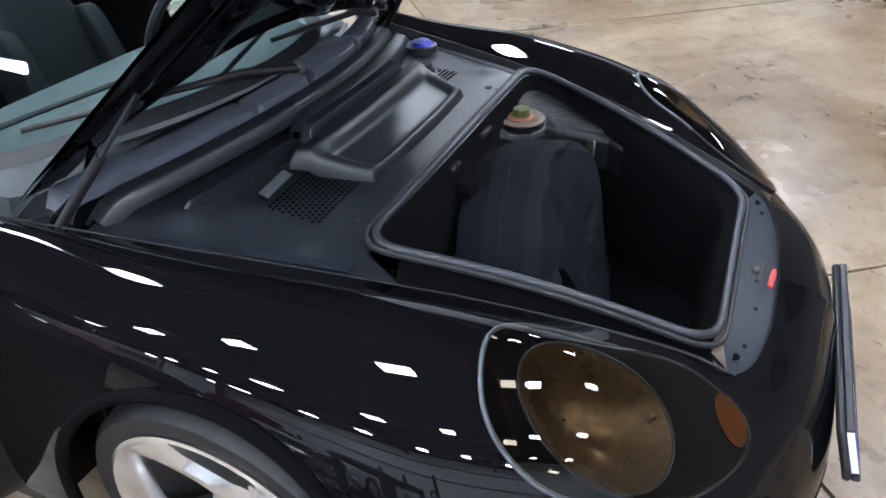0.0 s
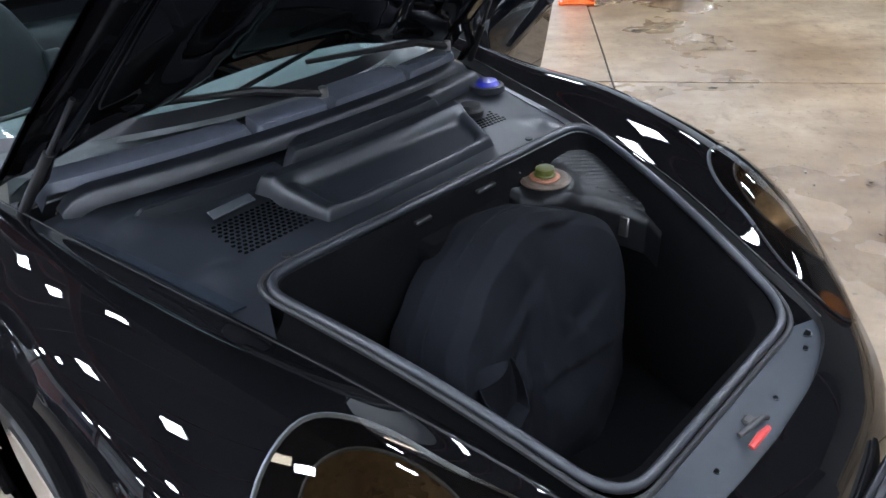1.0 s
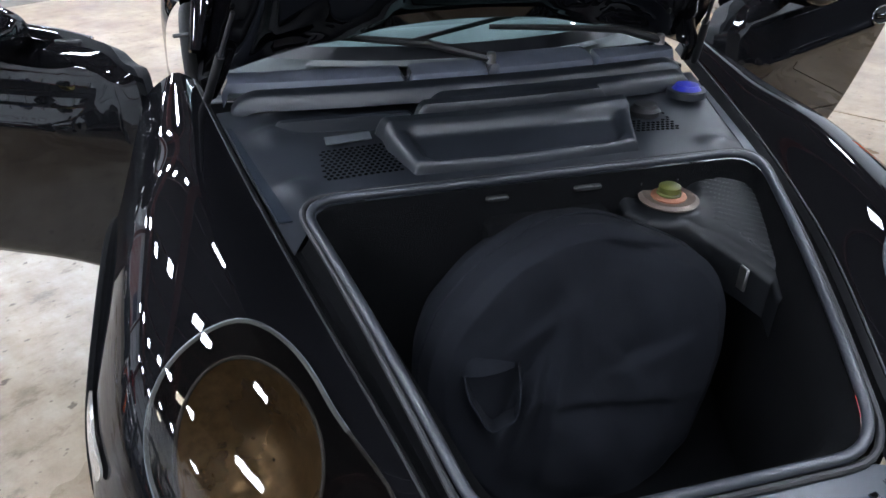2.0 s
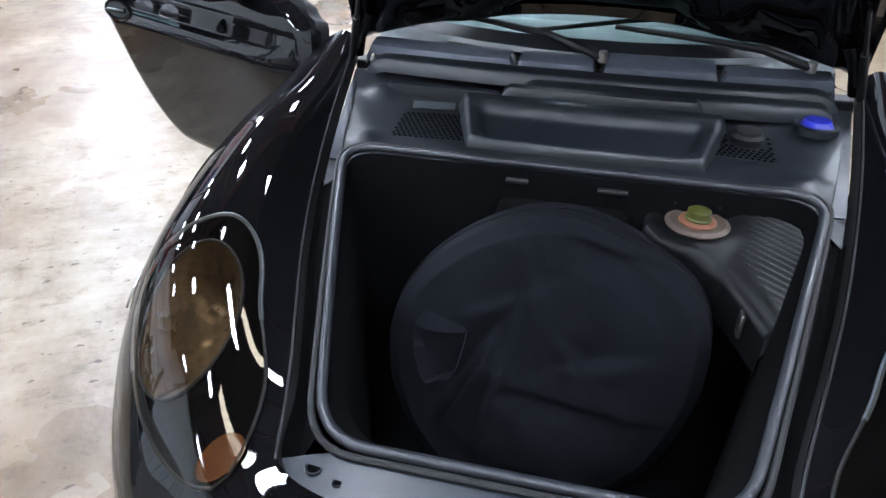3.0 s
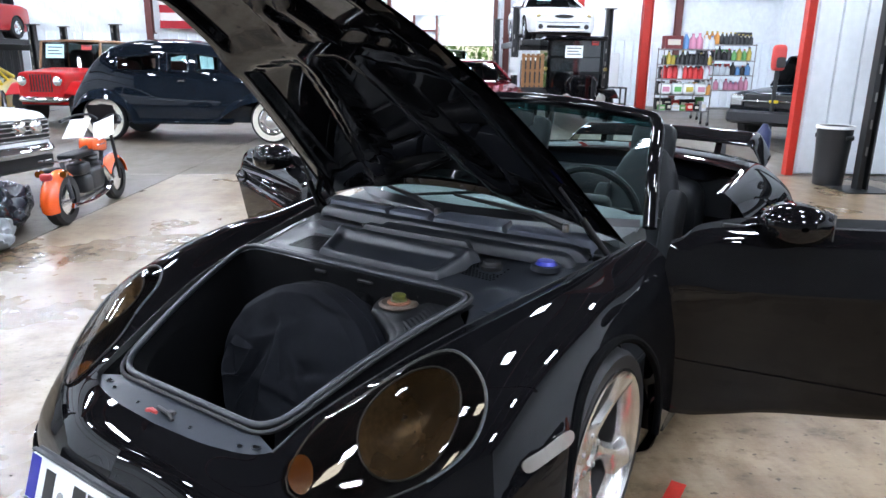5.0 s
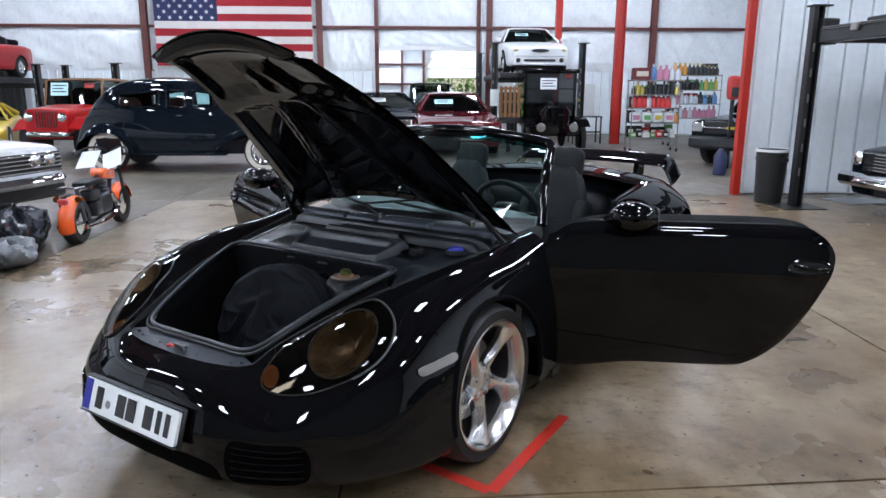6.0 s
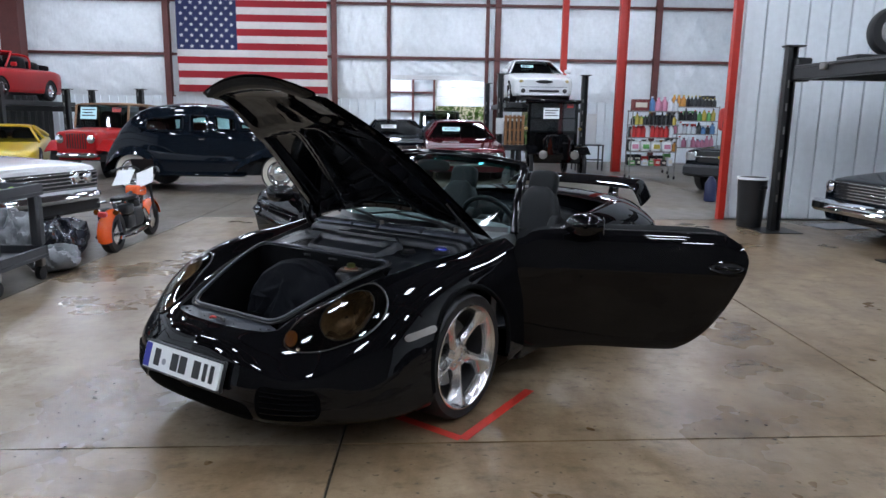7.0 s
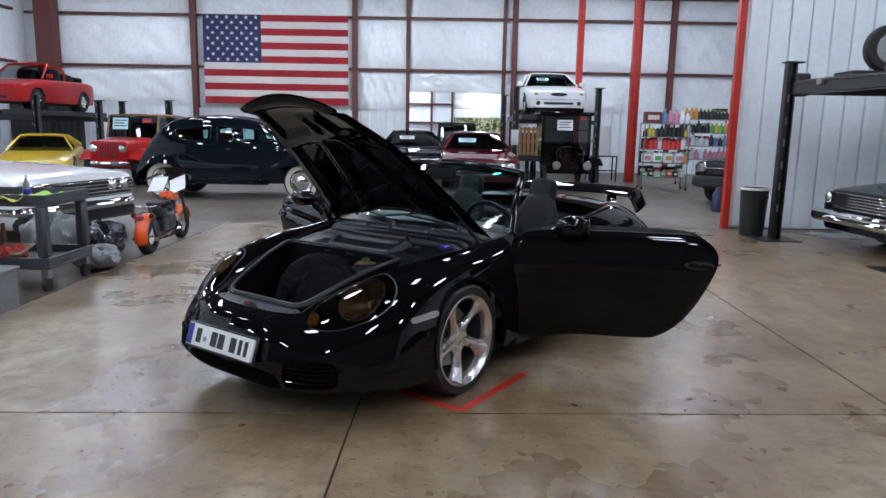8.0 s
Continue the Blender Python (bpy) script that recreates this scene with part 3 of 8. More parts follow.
tape = []
for a, b in ((C0, TA), (C0 + (TB - C0) * 0.02, TB)):
    q = strip(a, b, 0.05)
    tape.append(outward([(p.x, p.y, z) for z in (0.001, 0.0022 if b is TA else 0.0016) for p in q], [(0, 1, 2, 3), (4, 5, 6, 7), (0, 1, 5, 4), (1, 2, 6, 5), (2, 3, 7, 6), (3, 0, 4, 7)]))
solid("floor_tape", merge(*tape), TAPE, "scuffed red adhesive tape marking a corner on the concrete", "floor tape", smooth=False)


# ---- the black convertible: x ahead, y to its left, origin on the floor under the front axle ----
car = thing("sports_car", pose(0.212, 1.463, 0, 0, 0, -35.0), "glossy black two-door convertible with raised luggage lid and both doors open", "car")


class Surf:
    """A smooth surface through rows of points: u runs along a row, v from row to row."""
    def __init__(self, rows, nu, nv):
        r = np.array([spline(p, nu) for p in rows])
        self.g = np.array([spline(r[:, i], nv) for i in range(nu)])
        self.nu, self.nv = nu, nv
        du, dv = np.gradient(self.g, axis=0), np.gradient(self.g, axis=1)
        n = np.cross(dv, du)
        self.n = n / np.maximum(np.linalg.norm(n, axis=2, keepdims=True), 1e-9)

    def _mix(self, a, u, v):
        x, y = min(max(u, 0), 1) * (self.nu - 1), min(max(v, 0), 1) * (self.nv - 1)
        i, j = min(int(x), self.nu - 2), min(int(y), self.nv - 2)
        s, t = x - i, y - j
        return (a[i, j] * (1 - s) + a[i + 1, j] * s) * (1 - t) + (a[i, j + 1] * (1 - s) + a[i + 1, j + 1] * s) * t

    def at(self, u, v, off=0.0):
        return self._mix(self.g, u, v) + self._mix(self.n, u, v) * off

    def find(self, p):
        d = np.linalg.norm(self.g - np.array(p), axis=2)
        i, j = np.unravel_index(np.argmin(d), d.shape)
        a, b = min(max(i, 1), self.nu - 2), min(max(j, 1), self.nv - 2)
        t = np.stack([(self.g[a + 1, b] - self.g[a - 1, b]) / 2, (self.g[a, b + 1] - self.g[a, b - 1]) / 2], 1)
        e = np.clip(np.linalg.lstsq(t, np.array(p) - self.g[i, j], rcond=None)[0], -0.7, 0.7)
        return (i + e[0]) / (self.nu - 1), (j + e[1]) / (self.nv - 1)

    def piece(self, holes=(), lamp_hole=None):
        """The mesh, with round wheel openings (x, z, radius, least y) and an oval lamp opening (x, y, half axes, turn) cut out."""
        g = self.g.copy()
        inside = np.zeros((self.nu, self.nv), bool)
        for hx, hz, r, ymin in holes:
            d = np.hypot(g[..., 0] - hx, g[..., 2] - hz)
            ins = (d < r) & (g[..., 1] > ymin)
            low = (np.abs(g[..., 0] - hx) < r) & (g[..., 2] < hz) & (g[..., 1] > ymin)
            inside |= ins | low
            ins &= ~low
            g[..., 0] = np.where(low, hx + np.where(g[..., 0] < hx, -r, r), g[..., 0])
            k = np.where(ins, r / np.maximum(d, 1e-6), 1.0)
            g[..., 0] = np.where(ins, hx + (g[..., 0] - hx) * k, g[..., 0])
            g[..., 2] = np.where(ins, hz + (g[..., 2] - hz) * k, g[..., 2])
        fs = [q for q in grid_faces(self.nu, self.nv) if not all(inside[i // self.nv, i % self.nv] for i in q)]
        if lamp_hole:
            cx, cy, ra, rb, turn = lamp_hole
            c, s = math.cos(radians(turn)), math.sin(radians(turn))
            dx, dy = g[..., 0] - cx, g[..., 1] - cy
            lit = ((((dx * c + dy * s) / ra) ** 2 + ((dy * c - dx * s) / rb) ** 2 < 1) & (g[..., 2] > 0.42)).reshape(-1)
            fs = [q for q in fs if not any(lit[i] for i in q)]
        used = sorted({i for q in fs for i in q})
        back = {o: n for n, o in enumerate(used)}
        flat = g.reshape(-1, 3)
        return [tuple(flat[i]) for i in used], [tuple(back[i] for i in q) for q in fs]


AXLE_F, AXLE_R, WHEEL_Z = -0.066, -2.42, 0.312
NOSE = [
    [(0.752, 0, 0.528), (0.739, 0.20, 0.530), (0.692, 0.336, 0.541), (0.57, 0.364, 0.593), (0.30, 0.450, 0.672), (0, 0.530, 0.722), (-0.3, 0.60, 0.757), (-0.60, 0.665, 0.790)],
    [(0.827, 0, 0.506), (0.806, 0.236, 0.496), (0.721, 0.446, 0.494), (0.546, 0.502, 0.609), (0.33, 0.575, 0.711), (0, 0.653, 0.766), (-0.3, 0.683, 0.779), (-0.60, 0.715, 0.808)],
    [(0.866, 0, 0.462), (0.841, 0.275, 0.441), (0.740, 0.517, 0.430), (0.560, 0.640, 0.538), (0.33, 0.722, 0.650), (0, 0.775, 0.698), (-0.3, 0.793, 0.712), (-0.6, 0.800, 0.735)],
    [(0.889, 0, 0.398), (0.863, 0.285, 0.385), (0.759, 0.556, 0.372), (0.562, 0.715, 0.440), (0.33, 0.815, 0.500), (0, 0.852, 0.520), (-0.3, 0.852, 0.530), (-0.6, 0.840, 0.560)],
    [(0.904, 0, 0.320), (0.880, 0.290, 0.312), (0.770, 0.556, 0.298), (0.575, 0.747, 0.310), (0.33, 0.846, 0.340), (0, 0.873, 0.360), (-0.3, 0.870, 0.370), (-0.6, 0.850, 0.400)],
    [(0.896, 0, 0.230), (0.872, 0.300, 0.225), (0.765, 0.562, 0.215), (0.568, 0.748, 0.210), (0.33, 0.843, 0.205), (0, 0.870, 0.200), (-0.3, 0.865, 0.205), (-0.6, 0.845, 0.220)],
    [(0.820, 0, 0.160), (0.800, 0.30, 0.158), (0.70, 0.52, 0.155), (0.520, 0.69, 0.152), (0.33, 0.775, 0.150), (0, 0.800, 0.150), (-0.3, 0.800, 0.150), (-0.6, 0.790, 0.150)],
]
front = Surf(NOSE, 220, 110)
HOLE_F = (AXLE_F, WHEEL_Z + 0.005, 0.336, 0.55)
half = front.piece([HOLE_F], (0.503, 0.572, 0.123, 0.093, -22))
# inner flange along the lid's edge
edge = spline(NOSE[0], 60)
flange = ([tuple(p) for p in edge] + [(p[0] - 0.004, p[1] - 0.010, p[2] - 0.022) for p in edge], [(i, i + 60, i + 61, i + 1) for i in range(59)])
body_front = part("front_body", merge(half, mirrored(half)), PAINT, car, "glossy black wings and bumper")
for s in (1, -1):
    part("lid_channel", flange if s == 1 else mirrored(flange), RUBBER, car)

arch = []
for k in range(41):
    a = radians(-12 + 204 * k / 40)
    q = np.array(front.at(*front.find((AXLE_F + 0.338 * math.cos(a), 0.868, WHEEL_Z + 0.005 + 0.338 * math.sin(a)))))
    arch.append((AXLE_F + 0.336 * math.cos(a), q[1] - 0.004, max(0.155, WHEEL_Z + 0.005 + 0.336 * math.sin(a))))
for s in (1, -1):
    part("arch_lip", tube(arch, 0.012, 8) if s == 1 else mirrored(tube(arch, 0.012, 8)), CARPET, car)

TAIL = [
    [(-1.60, 0.700, 0.815), (-1.9, 0.700, 0.850), (-2.2, 0.680, 0.880), (-2.5, 0.630, 0.872), (-2.8, 0.56, 0.832), (-3.1, 0.47, 0.770), (-3.3, 0.36, 0.70), (-3.40, 0, 0.67)],
    [(-1.60, 0.745, 0.815), (-1.9, 0.760, 0.845), (-2.2, 0.765, 0.862), (-2.5, 0.740, 0.838), (-2.8, 0.68, 0.780), (-3.1, 0.58, 0.710), (-3.32, 0.43, 0.64), (-3.43, 0, 0.61)],
    [(-1.60, 0.830, 0.720), (-1.9, 0.868, 0.750), (-2.2, 0.890, 0.745), (-2.5, 0.885, 0.710), (-2.8, 0.83, 0.660), (-3.15, 0.70, 0.590), (-3.38, 0.48, 0.54), (-3.48, 0, 0.53)],
    [(-1.60, 0.860, 0.550), (-1.9, 0.900, 0.560), (-2.2, 0.925, 0.555), (-2.5, 0.920, 0.540), (-2.8, 0.87, 0.500), (-3.18, 0.74, 0.450), (-3.42, 0.50, 0.42), (-3.50, 0, 0.42)],
    [(-1.60, 0.860, 0.380), (-1.9, 0.900, 0.370), (-2.2, 0.925, 0.370), (-2.5, 0.920, 0.360), (-2.8, 0.87, 0.340), (-3.20, 0.74, 0.320), (-3.42, 0.50, 0.30), (-3.50, 0, 0.30)],
    [(-1.60, 0.790, 0.150), (-1.9, 0.820, 0.150), (-2.2, 0.840, 0.150), (-2.5, 0.840, 0.150), (-2.8, 0.80, 0.170), (-3.10, 0.67, 0.200), (-3.30, 0.45, 0.22), (-3.38, 0, 0.22)],
]
rear = Surf(TAIL, 110, 50)
rhalf = rear.piece([(AXLE_R, WHEEL_Z + 0.01, 0.362, 0.6)])
deck_edge = spline(TAIL[0], 60)


def deck(u, v):
    p = deck_edge[int(round(12 + u * 47))]
    w = 2 * v - 1
    return (p[0], p[1] * w, p[2] + 0.055 * (1 - w * w) * (1 - 0.6 * u))


body_rear = part("rear_body", merge(rhalf, mirrored(rhalf), sheet(deck, 48, 21, True)), PAINT, car, "glossy black rear quarters and engine lid")
sill = prism([(-0.58, 0.15), (-1.62, 0.15), (-1.62, 0.30), (-1.45, 0.27), (-0.75, 0.27), (-0.58, 0.30)], 0.66, 0.835, "y", 0.03)
for s in (1, -1):
    part("sill", sill if s == 1 else mirrored(sill), PAINT, car)

# wheel houses and floor pan
for s in (1, -1):
    for x, r, w in ((AXLE_F, 0.336, 0.755), (AXLE_R, 0.360, 0.80)):
        liner = merge(lathe([(r, 0.50 * s), (r, w * s)], 40, "y", (x, 0, WHEEL_Z + 0.008), (-30, 210)), disc_ends([(r, 0.50 * s), (r - 0.001, 0.495 * s)], 40, "y", (x, 0, WHEEL_Z + 0.008)))
        part("wheel_house", liner, CARPET, car)
part("floor_pan", merge(box(-3.2, 0.66, -0.60, 0.60, 0.175, 0.21), box(-0.62, -0.56, -0.66, 0.66, 0.18, 0.74), box(-2.25, -2.18, -0.66, 0.66, 0.18, 0.80), box(-1.98, -0.52, -0.66, 0.66, 0.14, 0.20)), SATIN, car)


# unseen flaps added to block light slipping under the car
for s in (1, -1):
    part("light_blocker", box(0.375, 0.39, 0.40 * s - 0.30, 0.40 * s + 0.30, 0.12, 0.22, 0.004), CARPET, car)


# ---- wheels ----
def wheel_thing(x, y, s):
    w = part("wheel", lathe([(0.238, -0.105 * s), (0.292, -0.115 * s), (0.306, -0.100 * s), (0.312, -0.06 * s), (0.312, 0.06 * s), (0.306, 0.100 * s), (0.294, 0.115 * s), (0.260, 0.112 * s), (0.242, 0.104 * s)], 64, "y"),
             RUBBER, car, "low-profile black tyre on a five-spoke alloy wheel", pose(x, y, WHEEL_Z))
    rim = lathe([(0.236, -0.10 * s), (0.236, 0.05 * s), (0.243, 0.095 * s), (0.256, 0.108 * s), (0.258, 0.117 * s), (0.250, 0.119 * s), (0.243, 0.112 * s), (0.232, 0.10 * s), (0.224, 0.06 * s), (0.222, -0.09 * s)], 64, "y")
    part("rim", rim, ALLOY, w, "polished silver rim lip")
    part("rim_barrel", lathe([(0.223, 0.058 * s), (0.2195, 0.02 * s), (0.2195, -0.085 * s), (0.10, -0.088 * s)], 48, "y"), CALIPER, w, "dark inner rim barrel")
    for k in range(5):
        a0 = radians(90 + 72 * k + 41)
        sp = []
        for i in range(9):
            t = i / 8
            r = 0.052 + 0.190 * t
            wd = 0.044 - 0.015 * math.sin(math.pi * min(1, t * 1.15)) + 0.028 * max(0, t - 0.66) / 0.34
            d = 0.062 + 0.042 * t ** 1.4
            for q, dd in ((-1.0, -0.032), (-0.95, -0.010), (-0.45, 0.006), (0.05, 0.007), (0.85, -0.014), (1.0, -0.036)):
                a = a0 + 0.10 * t * t
                sp.append((r * math.cos(a) - wd * q * math.sin(a), (d + dd) * s, r * math.sin(a) + wd * q * math.cos(a)))
        fs = [(6 * i + j, 6 * i + j + 1, 6 * i + j + 7, 6 * i + j + 6) for i in range(8) for j in range(5)]
        part("spoke", outward(sp, fs), ALLOY, w)
        a = radians(90 + 72 * k + 77)
        part("wheel_bolt", disc_ends([(0.009, 0.035 * s), (0.009, 0.066 * s), (0.006, 0.07 * s)], 8, "y", (0.055 * math.cos(a), 0, 0.055 * math.sin(a))), STEEL, w)
    part("hub", disc_ends([(0.085, 0.01 * s), (0.082, 0.055 * s), (0.060, 0.066 * s), (0.034, 0.068 * s), (0.032, 0.060 * s), (0.010, 0.062 * s)], 40, "y"), ALLOY, w)
    part("brake_disc", disc_ends([(0.165, -0.02 * s), (0.165, 0.0), (0.09, 0.002 * s)], 48, "y"), STEEL, w)
    part("caliper", moved(prism([(-0.05, 0.10), (0.05, 0.10), (0.07, 0.19), (-0.07, 0.19)], -0.045 * s, 0.03 * s, "y", 0.1), pose(0, 0, 0, 0, 70, 0)), CALIPER, w, "dark brake caliper")
    return w


for s in (1, -1):
    wheel_thing(AXLE_F, 0.712 * s, s)
    wheel_thing(AXLE_R, 0.755 * s, s)

# ---- number plate, without characters on it but bars ----
plate = part("number_plate", prism(rounded(0.52, 0.112, 0.010), 0, 0.012, "x"), PAPER, car, "white number plate with a blue band and dark bars in a black frame",
             pose(0.908, -0.024, 0.372, 0, -18, 0))
part("plate_frame", merge(box(-0.016, -0.001, -0.27, 0.27, -0.066, 0.066, 0.006), box(-0.001, 0.014, -0.268, 0.268, 0.057, 0.064, 0.003), box(-0.001, 0.014, -0.268, 0.268, -0.064, -0.057, 0.003)), SATIN, plate)
part("band", box(0.0121, 0.0135, -0.258, -0.215, -0.053, 0.053, 0.001), BLUE_PLASTIC, plate)
for y, w in ((-0.165, 0.042), (-0.040, 0.05), (0.018, 0.05), (0.112, 0.048), (0.168, 0.026), (0.212, 0.026)):
    part("bar", box(0.0121, 0.0132, y - w / 2, y + w / 2, -0.037, 0.037, 0.0005), SATIN, plate)
part("seal_mark", disc_ends([(0.014, 0.0121), (0.014, 0.0132)], 20, "x", (0, -0.112, -0.012)), SILVER, plate)

# ---- headlamps ----
LAMP = [(0.330, 0.575), (0.342, 0.635), (0.365, 0.680), (0.402, 0.703), (0.455, 0.706), (0.525, 0.680), (0.600, 0.630), (0.665, 0.565), (0.712, 0.490), (0.734, 0.430),
        (0.724, 0.394), (0.690, 0.384), (0.640, 0.388), (0.590, 0.396), (0.535, 0.425), (0.480, 0.455), (0.425, 0.476), (0.380, 0.500), (0.345, 0.535)]


def uv_of(x, y):
    """The surface's u, v over a place in plan, on its upper side."""
    g = front.g[:, :76]
    d = np.hypot(g[..., 0] - x, g[..., 1] - y)
    i, j = np.unravel_index(np.argmin(d), d.shape)
    a, b = min(max(i, 1), front.nu - 2), min(max(j, 1), 74)
    t = np.stack([(g[a + 1, b] - g[a - 1, b])[:2] / 2, (g[a, b + 1] - g[a, b - 1])[:2] / 2], 1)
    e = np.clip(np.linalg.lstsq(t, np.array((x, y)) - g[i, j, :2], rcond=None)[0], -0.7, 0.7)
    return (i + e[0]) / (front.nu - 1), (j + e[1]) / (front.nv - 1)


def patch(outline, centre, off, bulge=0.0, rings=10, n=64):
    """A skin over part of the wing, inside an outline in plan."""
    o = spline(outline, n, True)
    uvs = np.array([uv_of(*p) for p in o])
    for _ in range(3):
        uvs = (np.roll(uvs, 1, 0) + 2 * uvs + np.roll(uvs, -1, 0)) / 4
    c = np.array(uv_of(*centre))
    vs = [front.at(*c, off + bulge)]
    for k in range(1, rings + 1):
        t = k / rings
        vs += [front.at(*(c + (q - c) * t), off + bulge * (1 - t * t)) for q in uvs]
    fs = [(0, 1 + i, 1 + (i + 1) % n) for i in range(n)]
    for k in range(rings - 1):
        for i in range(n):
            a, b = 1 + k * n, 1 + (k + 1) * n
            fs.append((a + i, b + i, b + (i + 1) % n, a + (i + 1) % n))
    return vs, fs, [front.at(*q, off) for q in uvs]


def oval(cx, cy, a, b, turn, n=24):
    t = radians(turn)
    return [(cx + a * math.cos(p) * math.cos(t) - b * math.sin(p) * math.sin(t), cy + a * math.cos(p) * math.sin(t) + b * math.sin(p) * math.cos(t))
            for p in (2 * math.pi * i / n for i in range(n))]


BOWL = (0.503, 0.572, 0.120, 0.090, -22)


def by_angle(outline, centre, n=64):
    """The outline's places at even angles round a centre."""
    o = spline(outline, 160, True) - np.array(centre)
    a = np.arctan2(o[:, 1], o[:, 0])
    k = np.argsort(a)
    a, o = a[k], o[k]
    t = -math.pi + 2 * math.pi * np.arange(n) / n
    return [tuple(np.array(centre) + np.array([np.interp(q, a, o[:, 0], period=2 * math.pi), np.interp(q, a, o[:, 1], period=2 * math.pi)])) for q in t]


def lamp_pieces(n=64):
    """The dark surround, the sunk bowl and the inner rings of a headlamp."""
    outer = np.array([uv_of(*p) for p in by_angle(LAMP, BOWL[:2], n)])
    inner_ = np.array([uv_of(*p) for p in by_angle(oval(*BOWL), BOWL[:2], n)])
    for _ in range(2):
        outer = (np.roll(outer, 1, 0) + 2 * outer + np.roll(outer, -1, 0)) / 4
        inner_ = (np.roll(inner_, 1, 0) + 2 * inner_ + np.roll(inner_, -1, 0)) / 4
    faces = lambda rings: [(k * n + i, (k + 1) * n + i, (k + 1) * n + (i + 1) % n, k * n + (i + 1) % n) for k in range(rings - 1) for i in range(n)]
    ring = [front.at(*(p + (q - p) * k / 6), 0.0028) for k in range(7) for p, q in zip(inner_, outer)]
    c = np.array(uv_of(*BOWL[:2]))
    bowl = []
    for k in range(15):
        t = 1 - k / 14.3
        bowl += [front.at(*(c + (q - c) * t), 0.0028 - 0.095 * (1 - t * t)) for q in inner_]
    lip = [front.at(*q, 0.0045) for q in inner_]
    return (ring, faces(7)), (bowl, faces(15)), lip, [front.at(*q, 0.0025) for q in outer]


ring_, bowl_, lip_, edge_ = lamp_pieces()
far_front = [i for i, p in enumerate(edge_) if p[0] < 0.57 and not (p[1] < 0.44 and p[0] > 0.50)]
start = next(i for i in far_front if (i - 1) % 64 not in far_front)
rear_run = [edge_[(start + k) % 64] for k in range(len(far_front))]
front_run = [edge_[(start + len(far_front) - 1 + k) % 64] for k in range(64 - len(far_front) + 2)]
for s in (1, -1):
    side = (lambda p: p) if s == 1 else mirrored
    lamp = part("headlamp", facing(side(ring_), (0.3, 0, 0.3)), PAINT, car, "flush headlamp with dark surround, amber bowl and orange turn signal")
    part("reflector", side(bowl_), GOLD_BOWL, lamp, "brownish gold headlamp bowl")
    part("bowl_lip", side(tube(lip_, 0.0028, 6, True)), RUBBER, lamp)
    v3, f3, _ = patch(oval(0.692, 0.426, 0.026, 0.038, -28), (0.692, 0.426), 0.0045)
    part("turn_signal", facing(side((v3, f3)), (0.3, 0, 0.3)), AMBER, lamp, "orange turn signal")
    v4, f4, _ = patch(LAMP, (0.52, 0.56), 0.007, 0.012)
    ln = part("lens", facing(side((v4, f4)), (0.3, 0, 0.3)), LENS, lamp, "clear headlamp cover")
    ln.visible_shadow = False
    part("lamp_seal", side(tube(rear_run, 0.0042, 6)), PIPING, lamp, "grey rubber seal round the headlamp")
    part("lamp_joint", side(tube(front_run, 0.0030, 6)), RUBBER, lamp)

# ---- luggage compartment ----
def seal_z(x):
    t = (0.655 - x) / 0.595
    return 0.549 + 0.190 * t + 0.02 * math.sin(math.pi * min(1, max(0, t)))


def loop(inset, n=96):
    """The rounded outline of the opening in plan, shrunk by inset."""
    cs = [(0.055 + inset, 0.462 - inset), (0.655 - inset, 0.290 - inset), (0.655 - inset, -(0.290 - inset)), (0.055 + inset, -(0.462 - inset))]
    pts = []
    for i, c in enumerate(cs):
        a, b = Vector(cs[i - 1]), Vector(cs[(i + 1) % 4])
        c = Vector(c)
        r = 0.075
        p, q = c + (a - c).normalized() * r, c + (b - c).normalized() * r
        for k in range(7):
            t = k / 6
            pts.append(tuple((p * (1 - t) + c * t) * (1 - t) + (c * (1 - t) + q * t) * t))
        e = Vector(cs[(i + 1) % 4])
        far = e + (c - e).normalized() * r
        for k in range(1, 12):
            pts.append(tuple(q + (far - q) * k / 12))
    return [(x, y) for x, y in pts]


L0 = loop(0.0)
seal = part("lid_seal", tube([(x, y, seal_z(x) + 0.008) for x, y in L0], 0.0085, 10, True), SEAL, car, "dark grey rubber seal round the luggage compartment")
part("seal_lip", tube([(x, y, seal_z(x) + 0.004) for x, y in loop(-0.013)], 0.006, 8, True), RUBBER, seal)

tub_v, tub_f = [], []
levels = [(0.006, None), (0.012, 0.02), (0.03, 0.10), (0.04, 0.30), (0.055, 1.0)]
for inset, depth in levels:
    for x, y in loop(inset):
        z = seal_z(x) - (0.0 if depth is None else depth * (seal_z(x) - 0.25))
        tub_v.append((x, y, z))
n = len(L0)
for k in range(len(levels) - 1):
    for i in range(n):
        a, b = k * n, (k + 1) * n
        tub_f.append((a + i, a + (i + 1) % n, b + (i + 1) % n, b + i))
tub_f.append(tuple((len(levels) - 1) * n + i for i in range(n)))
part("luggage_tub", outward(tub_v, tub_f), CARPET, car, "black carpeted luggage compartment")

# rim panels between the seal and the body's edge
top_edge = spline(NOSE[0], 80)


def rim_panel(i0, i1, drop, inner, sag=0.0):
    """A strip between the body's edge and the seal."""
    vs, fs = [], []
    pts = top_edge[i0:i1]
    for p in pts:
        q = inner(p)
        for k in range(5):
            t = k / 4
            vs.append((p[0] + (q[0] - p[0]) * t, p[1] - 0.008 + (q[1] - p[1] + 0.008) * t, p[2] - drop + (q[2] - p[2] + drop) * t - sag * math.sin(math.pi * t)))
    m = len(pts)
    fs = [(5 * i + k, 5 * i + k + 1, 5 * i + k + 6, 5 * i + k + 5) for i in range(m - 1) for k in range(4)]
    return vs, fs


